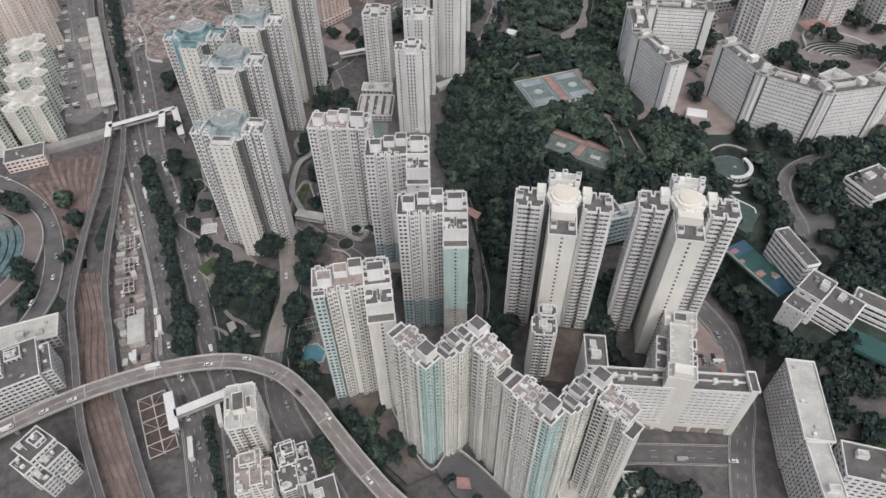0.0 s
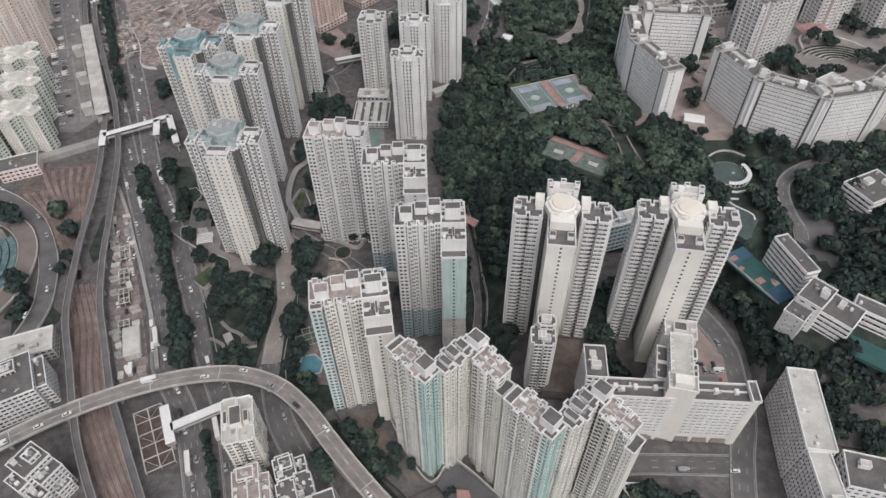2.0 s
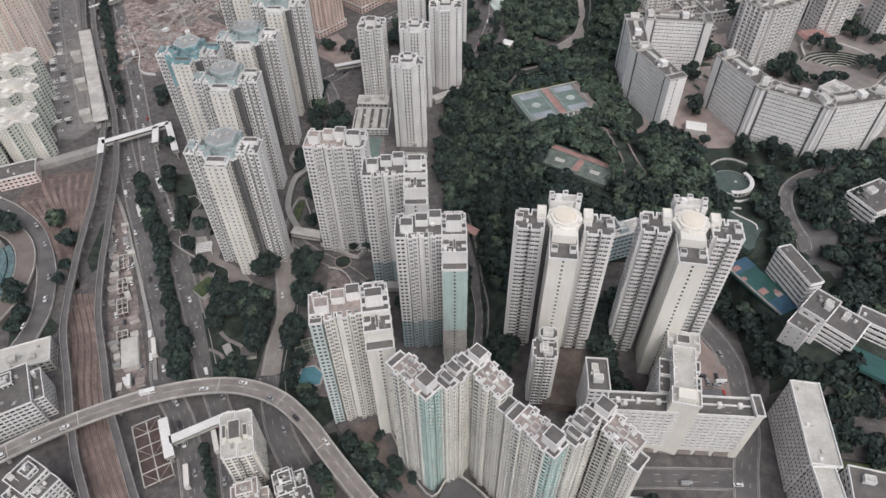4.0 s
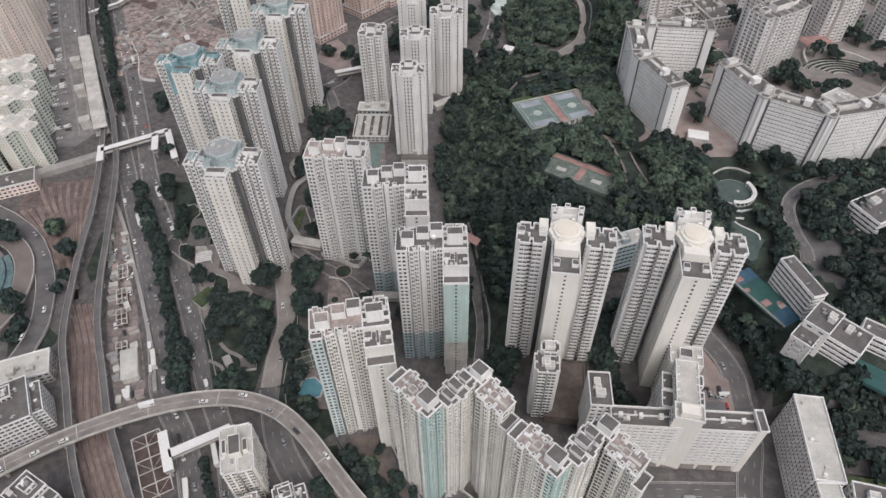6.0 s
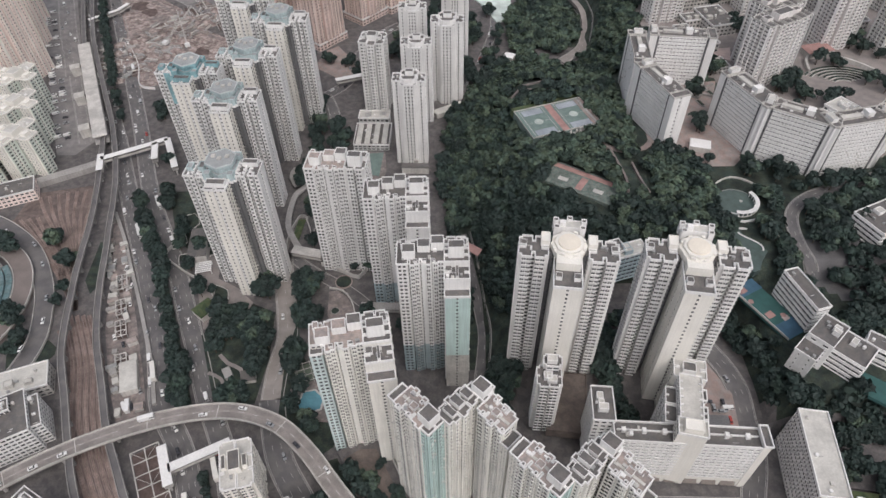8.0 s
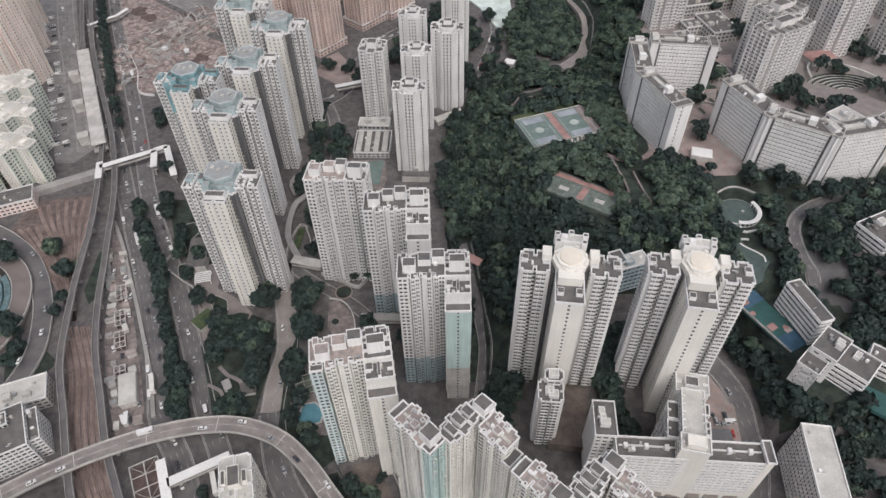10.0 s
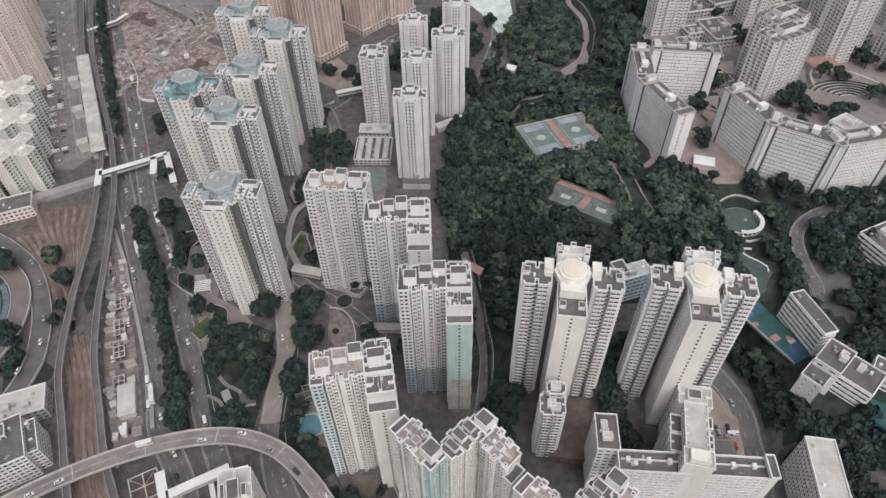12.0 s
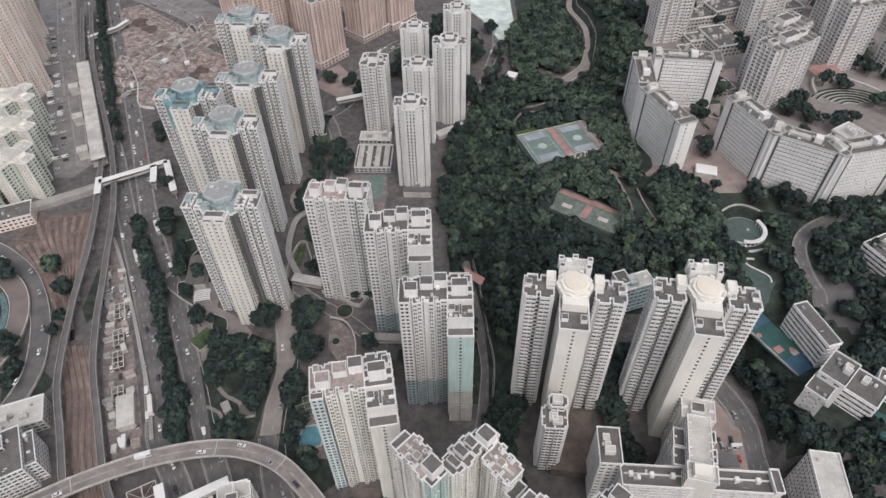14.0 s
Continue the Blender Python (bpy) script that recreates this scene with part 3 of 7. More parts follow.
def stair_tower(x, y, z1, turn=0.0, front=None, group="", label="", foot=None, side=0, pink=False, end=2, flush=False):
    """White tower: a broad windowed body and, to its right, a wing that steps down to a slim end wall."""
    b = Block("apartment_tower", label, "tower", x, y, 0, turn, group)
    h = z1
    col = Style(wh=0.44, ac=0.1, cols="wbwbw", period=4.6, slot=1.2, deep=2.2)
    if side:
        b.wing(-14.2, -9.3, 0.5, 9, 0, h - 4.6, col, col, None, col, 3)
    first = (-14, -9.2, 0.5 if not side else 4.0, 14.6)
    b.comb([first, (-9.2, -7.7, 3.4, 13.4), (-7.7, -5.8, -0.3, 15), (-5.8, -3.8, 0.5, 15.6), (-3.8, -2.3, 3.6, 13.4), (-2.3, -0.4, 0.9, 14.6), (-0.4, 1.6, 0.1, 15), (1.6, 3.0, 3.6, 13.4), (3.0, 5.0, 0.9, 15.2), (5.0, 8.0, 1.7, 14.4)], 0, h - 2.6, col, col, col, col, 0, 1.0, 2 if pink else 0, foot)
    m = [WHITE, ROOFPINK if pink else ROOF]
    b.hut("lift_house", -11.5, -5.5, 3.5, 9, h - 2.6, h + 2.6, m)
    b.hut("roof_room", -4.5, 1.5, 8, 13.5, h - 2.6, h + 1.2, m)
    b.hut("roof_room", 2.0, 8, 9, 14.5, h - 2.6, h + 2.2)
    b.hut("water_tank", -12.5, -10, 10, 14, h - 2.6, h + 0.4, m)
    for i in range(3):
        b.hut("roof_wall", -6.4 + 4.2 * i, -4.4 + 4.2 * i, 1.4, 2.8, h - 2.5, h - 1.2, [WHITE, ROOF], 0.2)
    tops = ((-10.6, -6.2, h - 13.5), (-6.2, 1.5, h - 6), (1.5, 9.5, h - 2.5), (9.5, 18, h - 3.5))
    for i, (y0, y1, t) in enumerate(tops):
        if flush and i < 2:
            continue
        b.wing(8.2 + 0.05 * i, 19.6 - 0.05 * i, y0 + 0.02, y1, 0, t, Style(-0.5, wall=2) if i == 0 else col if flush and i == 2 else None, col if i else None, col, col if i == 3 else None, end if i < 1 else 0, base=(front, 4) if i == 0 and front else None)
    b.hut("lift_house", 10, 17.5, 4, 9, h - 2.6, h + 4.6)
    if not flush:
        b.hut("roof_room", 13.3, 14.6, -5.8, 0.8, h - 6, h - 3.8, rim=0)
        b.hut("roof_room", 8.6, 11.5, -2.2, 1.0, h - 6, h - 4.2, rim=0)
        b.clutter(9, 18, -6, 0, h - 5.8, 4)
    b.hut("roof_room", 16, 19, 10.5, 15, h - 3.5, h - 0.5)
    b.clutter(-12, 6, 2, 11, h - 2.3, 6)
    return b.done([WARMWHITE if side else WHITE, RECESS, TEAL if front else CREAM, PALETEAL, PALECON, BLUEGREY])


def zigzag_tower(x, y, z1, turn=45.0):
    """White tower of three arms in a zigzag, with teal corners and a cream stripe. Its nose is at (0, 0), x runs along the middle arm."""
    b = Block("apartment_tower", "white zigzag residential tower with pale teal corner and stepped roofs", "tower", x, y, 0, turn, "zigzag towers by the flyover")
    h = z1
    T = Style(wh=0.36, ac=0.1, wall=1, cols="wbwnw", period=4.4, slot=1.0, deep=1.2)
    C = Style(wh=0.34, ac=0.1, wall=2, cols="WnWnW", period=6.0, slot=1.0, deep=1.2)
    # left arm, from the nose away to the left
    b.wing(-2.0, 6.2, 0.0, 4.2, 0, h - 3.2, T, T, FLATAC, None, 1)
    b.comb([(4.3, 6.0, -3.0, 6.0), (6.0, 9.0, -2.2, 7.0), (9.0, 10.2, 0.6, 5.6), (10.2, 12.2, -2.0, 7.8), (12.2, 14.4, -1.2, 7.0), (14.4, 15.6, 1.2, 6.0), (15.6, 17.4, -2.6, 8.4), (17.4, 19.4, -1.7, 7.6)], 0, h - 2.4, FLATAC, FLATAC, FLATAC, FLATAC, 0, 0.9, 2, upright=True)
    b.wing(-1.2, 6.4, 19.5, 23.2, 0, h - 3.4, C, C, C, C, 2)
    # middle arm
    b.comb([(6.3, 8.4, -3.0, 3.4), (8.4, 11.2, -4.0, 4.4), (11.2, 12.4, -1.4, 2.2), (12.4, 14.4, -4.8, 5.4), (14.4, 16.8, -4.0, 4.6), (16.8, 18.0, -1.2, 2.2), (18.0, 20.2, -3.8, 4.9), (20.2, 22.6, -3.0, 4.2)], 0, h - 2.2, FLATAC, FLATAC, FLATAC, FLATAC, 0, 0.9)
    b.comb([(22.7, 25.4, -6.0, 3.2), (25.4, 28.0, -5.2, 2.4), (28.0, 30.0, -4.4, 1.4)], 0, h - 2.1, FLATAC, FLATAC, FLATAC, FLATAC, 0, 0.9)
    # right arm, towards the front
    b.comb([(-19.8, -17.8, 17.4, 25.8), (-17.8, -15.8, 18.2, 26.8), (-15.8, -14.6, 20.6, 24.4), (-14.6, -12.6, 16.8, 27.2), (-12.6, -10.8, 17.8, 26.4), (-10.8, -9.7, 20.6, 25.0), (-9.7, -7.9, 17.8, 28.4), (-7.9, -6.1, 18.8, 27.6)], 0, h - 2.6, FLATAC, FLATAC, FLATAC, FLATAC, 0, 0.9, 2, upright=True)
    b.wing(16.6, 23.8, -23.6, -19.9, 0, h - 8, None, C, None, None, 2)
    # roof houses
    b.hut("lift_house", -0.4, 5.6, 1.2, 7.4, h - 3.0, h + 2.6, rim=0.35)
    b.hut("lift_house", 22.8, 28.2, -5.0, 1.2, h - 2.2, h + 2.6, rim=0.35)
    b.hut("roof_room", 8.6, 11.4, -2.4, 3.0, h - 2.2, h - 0.2, rim=0.3)
    b.hut("roof_room", 13.0, 16.4, -1.6, 3.8, h - 2.2, h + 0.6, rim=0.3)
    b.hut("roof_room", 18.4, 21.8, -1.2, 3.4, h - 2.2, h - 0.4, rim=0.3)
    b.hut("roof_room", 0.8, 3.6, 10.6, 13.6, h - 2.4, h - 0.9, [WHITE, ROOFPINK], rim=0.3)
    b.hut("roof_room", 20.8, 23.6, -14.0, -11.0, h - 2.6, h - 1.0, [WHITE, ROOFPINK], rim=0.3)
    # a pale walkway along the arms, small framed skylights at the edges
    b.hut("walkway", 2.2, 3.4, 8.0, 18.8, h - 2.4, h - 1.9, [ROOFPALE, ROOFPALE], rim=0)
    b.hut("walkway", 21.4, 22.6, -19.0, -7.0, h - 2.6, h - 2.1, [ROOFPALE, ROOFPALE], rim=0)
    for qx, qy in ((-1.6, 11.2), (5.6, 11.2), (-2.0, 16.6), (6.0, 16.6), (17.8, -13.6), (25.4, -13.6), (18.6, -8.8), (26.2, -8.8), (18.2, -18.8)):
        b.hut("skylight", qx - 0.8, qx + 0.8, qy - 0.7, qy + 0.7, h - 2.6, h - 1.3, rim=0.32)
    b.clutter(-1, 7, 12, 18, h - 2.2, 4)
    b.clutter(18.5, 26, -18, -7, h - 2.6, 6)
    b.clutter(8, 20, -3, 3, h - 2, 4)
    return b.done([WARMWHITE, TEAL, CREAM], rims=WHITE)


SHAFT = Style(wh=0.34, cols="WWnWWWnWW")
FINE = Style(wh=0.42, cols="bbwbb", period=6.3, slot=1.9, deep=3.0)


def crown_tower(x, y, z0, z1, turn):
    """White twin-winged tower with a cream octagonal crown and a blank ivory end wall."""
    b = Block("apartment_tower", "white residential tower with cream octagonal crown and grey roof decks", "tower", x, y, z0, turn, "crowned towers below the hill")
    h = z1 - z0
    for sx in (-1, 1):
        xa, xb = sorted((sx * 9.2, sx * 21.8))
        b.wing(xa, xb, -6.0, 6.4, 0, h, FINE, FINE, FINE, FINE, 0, 1.2)
        b.hut("stair_house", *sorted((sx * 18.6, sx * 21.4)), 0.4, 3.4, h + 0.15, h + 1.5, [WHITE, ROOF], 0.3)
        b.hut("roof_wall", *sorted((sx * 10.4, sx * 12.4)), 2.4, 4.6, h + 0.15, h + 1.9, [WHITE, ROOF], 0.3)
        xa, xb = sorted((sx * 5.6, sx * 9.4))
        # gap beside the shaft, its shade painted as dark wall
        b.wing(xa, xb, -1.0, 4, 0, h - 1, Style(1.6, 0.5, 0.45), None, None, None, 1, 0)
    b.wing(-5.9, 5.9, -19.6, -2.6, 0, h - 3, Style(-0.5, wall=2), SHAFT, SHAFT, None, 2, 1.3)
    b.wing(-5.8, 5.8, -2.5, 16, 0, h - 1.5, None, SHAFT, SHAFT, BALC, 2, 1.3)
    b.hut("roof_room", -5.4, -2.6, -15.5, -12.5, h - 3, h - 0.8, rim=0.3)
    b.hut("roof_room", 2.6, 5.4, -15.5, -12.5, h - 3, h - 0.8, rim=0.3)
    b.hut("roof_wall", -5.4, 5.4, -9.6, -3.0, h - 3, h + 1.6, [IVORY, IVORY], rim=0.3)
    crown = Geo()
    crown.disc(0, 2.0, 8.2, h - 1.4, h + 1.9, 0, 8)
    crown.disc(0, 2.0, 6.6, h + 1.9, h + 3.2, 0, 8)
    crown.disc(0, 2.0, 5.0, h + 3.2, h + 3.9, 1, 28, 0.96)
    crown.disc(0, 2.0, 4.4, h + 3.9, h + 4.15, 1, 28, 0.6)
    part("crown", crown, [IVORY, YELLOW], b.root, "cream octagonal roof crown with a low dome")
    for i in range(8):
        a = math.tau * (i + 0.5) / 8
        g = Geo().place(7.3 * math.cos(a), 2 + 7.3 * math.sin(a), math.degrees(a))
        g.box(-0.6, 0.5, -1.0, 1.0, h + 1.9, h + 2.5 + 0.7 * (i % 2))
        part("crown_pier", g, IVORY, b.root)
    b.hut("lift_house", -5.6, 5.6, 10.5, 15.4, h - 1.5, h + 3.6, [WHITE, ROOFPALE])
    for qx, qy in ((-7.0, 9.0), (4.6, 9.0), (-7.4, 13.4), (5.2, 13.4), (-1.2, 14.6)):
        b.hut("roof_turret", qx, qx + 2.4, qy, qy + 2.4, h - 1.5, h + 4.6, [WHITE, ROOF], 0.5)
    b.hut("water_tank", -4.4, -1.8, 11.4, 13.8, h + 3.6, h + 5.4, [WHITE, WHITE], 0.2)
    for sx in (-1, 1):
        xa, xb = sorted((sx * 8.4, sx * 12.5))
        b.hut("stair_house", xa, xb, 1.5, 7.5, h - 0.8, h + 3.0, [IVORY, IVORY])
    b.clutter(-21, -10, -3, 3, h + 0.15, 3)
    b.clutter(10, 21, -3, 3, h + 0.15, 3)
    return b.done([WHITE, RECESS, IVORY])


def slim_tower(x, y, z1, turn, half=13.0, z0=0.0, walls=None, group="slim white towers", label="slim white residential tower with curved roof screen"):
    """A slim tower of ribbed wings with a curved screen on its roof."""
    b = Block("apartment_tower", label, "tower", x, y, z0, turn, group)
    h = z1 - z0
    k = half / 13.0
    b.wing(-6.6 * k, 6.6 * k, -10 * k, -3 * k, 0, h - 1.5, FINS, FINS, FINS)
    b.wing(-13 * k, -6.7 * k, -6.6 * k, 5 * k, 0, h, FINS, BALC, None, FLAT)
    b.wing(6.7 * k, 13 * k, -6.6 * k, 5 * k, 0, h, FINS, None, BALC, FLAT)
    # back core, coloured dark by default as shade behind the wings
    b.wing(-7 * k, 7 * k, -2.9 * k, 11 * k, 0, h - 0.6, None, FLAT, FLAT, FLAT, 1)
    for i in range(8):
        a = math.radians(190 + 22.8 * i)
        g = Geo().place(6.2 * k * math.cos(a), -2.6 * k + 6.2 * k * math.sin(a), math.degrees(a))
        g.box(-0.35, 0.35, -1.3 * k, 1.3 * k, h - 1.4, h + 1.6 + 0.5 * abs(i - 3.5))
        part("roof_screen", g, [WHITE], b.root)
    b.hut("lift_house", -3.4 * k, 3.4 * k, 3 * k, 8 * k, h - 0.6, h + 2.6)
    b.clutter(-12 * k, -7 * k, -5 * k, 4 * k, h, 2)
    b.clutter(8 * k, 12 * k, -5 * k, 4 * k, h, 2)
    return b.done(walls or [WHITE, RECESS])


def old_tower(x, y, z1, turn, w=26.0, d=22.0, z0=0.0, walls=None, label="", group="", podium=0.0, st=None, deck=0, rib=0.0, rims=WHITE):
    """A tower block of paired bays with deep grooves, lift houses and tanks on its roof, on a podium where there is one."""
    b = Block("apartment_tower", label, "tower", x, y, z0, turn, group)
    h, st = z1 - z0, st or FLATAC
    n = max(2, round(w / 7.5))
    bw = w / n
    for i in range(n):
        x0 = -w / 2 + i * bw
        q = 0.0 if i in (0, n - 1) else -1.6
        b.wing(x0 + 0.5, x0 + bw - 0.5, -d / 2 + q, d / 2 - q, podium, h - (0.7 if i % 2 else 0), st, st if i == 0 else None, st if i == n - 1 else None, st, 0, 1.0, deck)
    b.wing(-w / 2 + 0.9, w / 2 - 0.9, -d / 2 + 1.8, d / 2 - 1.8, podium, h - 1.2, Style(bw, 0.1, 0.4), st, st, None, 1, 0, deck)
    if rib:
        # broad upright ribs standing out from all four fronts
        k = max(2, round(w / rib))
        for i in range(k + 1):
            x0 = -w / 2 + 0.5 + (w - 1) * i / k
            q = 0.0 if x0 < -w / 2 + bw or x0 > w / 2 - bw else 1.6
            b.wall.box(x0 - 0.32, x0 + 0.32, -d / 2 - 1.0 + q * -1, -d / 2 - 0.02, podium, h, 2)
            b.wall.box(x0 - 0.32, x0 + 0.32, d / 2 + 0.02, d / 2 + 1.0 + q, podium, h, 2)
        k = max(2, round(d / rib))
        for i in range(k + 1):
            y0 = -d / 2 + 0.4 + (d - 0.8) * i / k
            b.wall.box(-w / 2 - 0.6, -w / 2 + 0.48, y0 - 0.32, y0 + 0.32, podium, h, 2)
            b.wall.box(w / 2 - 0.48, w / 2 + 0.6, y0 - 0.32, y0 + 0.32, podium, h, 2)
    m = [walls[0] if walls else WHITE, ROOF]
    b.hut("lift_house", -w * 0.2, w * 0.16, -d * 0.2, d * 0.22, h - 1.0, h + 4.0, m)
    b.hut("water_tank", w * 0.2, w * 0.36, -d * 0.14, d * 0.12, h - 1.0, h + 2.6, m)
    b.hut("stair_house", -w * 0.42, -w * 0.28, -d * 0.1, d * 0.2, h - 1.0, h + 2.2, m)
    if podium:
        b.wing(-w / 2 - 1.5, w / 2 + 1.5, -d / 2 - 1.5, d / 2 + 1.5, 0, podium, Style(4, 0.6, 0.5, fh=3.6), Style(4, 0.6, 0.5, fh=3.6), Style(4, 0.6, 0.5, fh=3.6), None, 1)
    b.clutter(-w * 0.45, w * 0.42, -d * 0.4, d * 0.4, h, 4)
    return b.done(walls or [WHITE, GREYWALL], rims=rims)


def low_block(x, y, z0, z1, w, d, turn, walls=None, label="", name="low_building", category="building", st=None, deck=1, rooms=2, group=""):
    """A plain building of a few storeys with banded windows and roof rooms."""
    b = Block(name, label, category, x, y, z0, turn, group)
    h, st = z1 - z0, st or Style(3.4, 0.62, 0.5, 0.22, 0.3, 3.2)
    b.wing(-w / 2, w / 2, -d / 2, d / 2, 0, h, st, st, st, st, 0, 1.0, deck)
    for i in range(rooms):
        x0 = -w / 2 + 1 + b.rng.random() * max(0.5, w - 7)
        y0 = -d / 2 + 1 + b.rng.random() * max(0.5, d - 6)
        b.hut("roof_room", x0, x0 + b.rng.uniform(2.5, 5), y0, y0 + b.rng.uniform(2.5, 4.5), h, h + b.rng.uniform(1.8, 3.2), [walls[0] if walls else WHITE, ROOFPALE])
    b.clutter(-w / 2 + 1, w / 2 - 2, -d / 2 + 1, d / 2 - 2, h + 0.15, max(2, int(w * d / 90)))
    return b.done(walls or [WHITE, GREYWALL])


def estate_chain(name, label, nodes, width, z0, z1):
    """A chain of long slab blocks with banded fronts, joined by blank white stair towers at the bends."""
    b = Block(name, label, "building", nodes[0][0], nodes[0][1], z0, 0)
    h = z1 - z0
    band = Style(2.3, 0.76, 0.27, 0.34, 0.45, 2.75, 0.12)
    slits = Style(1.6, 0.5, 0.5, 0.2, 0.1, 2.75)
    ox, oy = nodes[0][:2]
    for (ax, ay), (bx, by) in zip(nodes, nodes[1:]):
        length, turn = math.hypot(bx - ax, by - ay), math.degrees(math.atan2(by - ay, bx - ax))
        b.place(ax - ox, ay - oy, turn)
        s = 4.6
        b.wing(s, length - s, 0, width, 0, h, band, FLAT, FLAT, band, 0, 0.9, 0)
        b.wing(length - s + 1.4, length + s * 0.4, -1.0, width + 0.6, 0, h + 0.6, None, None, Style(wh=0.4, cols="WWnWWW"), None, 2, 0.9, 0)
        b.wing(-s * 0.4, s - 1.4, -0.9, width + 0.4, 0, h + 0.7, None, None, None, None, 2, 0.9, 0)
        # slit joints use the dark recess grey as well
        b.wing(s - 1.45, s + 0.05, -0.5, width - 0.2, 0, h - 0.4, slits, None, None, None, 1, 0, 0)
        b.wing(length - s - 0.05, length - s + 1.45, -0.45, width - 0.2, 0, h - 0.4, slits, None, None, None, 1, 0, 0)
        b.hut("plant_room", s + 3, length * 0.5, width * 0.36, width * 0.64, h, h + 1.4, [PALECON, ROOFPALE], 0.3)
        b.hut("water_tank", length * 0.55, length * 0.55 + 4.5, width * 0.3, width * 0.7, h, h + 3.4, [WHITE, WHITE], 0.3)
        b.hut("lift_house", -1, 2.8, width * 0.25, width * 0.8, h + 0.7, h + 3.4, [WHITE, ROOFPALE], 0.3)
        b.clutter(s, length - s, 1, width - 2, h + 0.15, 7)
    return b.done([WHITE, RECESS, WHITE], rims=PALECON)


def stepped_block(x, y, turn, label, wings, walls, st):
    """A building of several box wings of their own heights, with roof rooms."""
    b = Block("low_building", label, "building", x, y, 0, turn)
    for i, (x0, x1, y0, y1, h) in enumerate(wings):
        b.wing(x0, x1, y0, y1, 0, h, st, st, st, st, 0, 0.7, 2 if walls[0] == IVORY else 0)
        if x1 - x0 > 5 and y1 - y0 > 5:
            b.hut("roof_room", x0 + 1, x0 + 3.6, y0 + 1.2, y0 + 3.6, h, h + 2.4, [WHITE, ROOFPALE], 0.3)
        b.clutter(x0 + 0.6, x1 - 1.5, y0 + 0.6, y1 - 1.5, h + 0.15, 6)
    return b.done(walls)


def green_tower(x, y, z1, turn=-18):
    """A small cross-shaped cream tower with pale green sides and a cream roof."""
    b = Block("apartment_tower", "cream and pale green cross-shaped residential tower", "tower", x, y, 0, turn, "west towers")
    h = z1
    st, gs = Style(wh=0.4, cols="WnWnWnW"), Style(wh=0.42, wall=1, cols="wbwnwbw", period=9, slot=1.2, deep=1.6)
    b.wing(-5.5, 5.5, -17, -6, 0, h, st, gs, gs, None, 0, 0.9, 1)
    b.wing(-5.6, 5.6, 6, 17, 0, h, None, gs, gs, st, 0, 0.9, 1)
    b.wing(-17, -6, -5.5, 5.5, 0, h - 0.3, st, gs, None, st, 0, 0.9, 1)
    b.wing(6, 17, -5.6, 5.6, 0, h - 0.3, st, None, gs, st, 0, 0.9, 1)
    b.wing(-7.4, 7.4, -7.2, 7.2, 0, h - 0.6, gs, gs, gs, gs, 1, 0.9, 1)
    b.hut("lift_house", -4.5, 4.5, -5, 5, h - 0.5, h + 3.6, [IVORY, ROOFPALE])
    b.hut("water_tank", -2.5, 2.5, -13, -8, h, h + 2.2, [IVORY, IVORY])
    b.hut("stair_house", -13, -8.5, -2.4, 2.4, h - 0.3, h + 2.0, [IVORY, IVORY])
    b.hut("stair_house", 8.5, 13, -2.4, 2.4, h - 0.3, h + 2.0, [IVORY, IVORY])
    b.clutter(-4, 4, 8, 15, h, 3)
    return b.done([IVORY, PALEGREEN], rims=IVORY)

# ---------------------------------------------------------------- the buildings
for x, y, net in ((-121, 297, False), (-134.5, 367, False), (-166, 399, True), (-131, 418, False), (-118, 466, False), (-150, 499, False)):
    cross_tower(x, y, 87, net)

stair_tower(-10, 225.5, 91, 0, 30, "stepped white towers", "white residential tower with pale teal end wall and stepped roof", (24, 5))
stair_tower(-29.5, 274, 88, 0, None, "stepped white towers", "white residential tower with stepped grey roof terraces", (18, 5), end=0)
stair_tower(-64.5, 300.5, 86, -6, None, "stepped white towers", "white residential tower with pale roof rooms beside low podium", pink=True, end=0, flush=True)
stair_tower(-44, 179.5, 91, 8, None, "stepped white towers", "white and cream residential tower with worn pink roof deck", side=1, pink=True)

zigzag_tower(-7.5, 142.6, 90)
zigzag_tower(38.5, 118.4, 90)

crown_tower(53.5, 221.5, 12, 101, -8)
crown_tower(109, 216.5, 12, 102, -10)

# far towers in the middle
slim_tower(-24, 414, 70, -3, 11)
slim_tower(-20, 466, 68, -3, 11)
slim_tower(-24, 522, 68, -3, 10.6)
slim_tower(3.5, 495, 70, -3, 12.4)
slim_tower(11, 556, 66, -3, 11)
old_tower(-54, 484, 61, -8, 20, 17, label="grey-white old residential tower with rooftop rooms", group="old towers")

PINKST = Style(wh=0.36, cols="wbwnwbw", period=5.6, slot=1.2, deep=1.6)
PINKRIB = Style(wh=0.36, cols="WnWbW", period=8.0, slot=1.5, deep=2.0)
for x, y, z1 in ((-112, 594, 62), (-76, 641, 62), (-165, 606, 64), (-140, 640, 64), (-49, 664, 60), (-200, 660, 64), (-120, 690, 64)):
    old_tower(x, y, z1, 48, 31, 24, walls=[PINK, PINK, PALEPINK], rib=4.6, label="pink tiled residential tower on a low podium", group="pink towers", podium=6, st=PINKST)

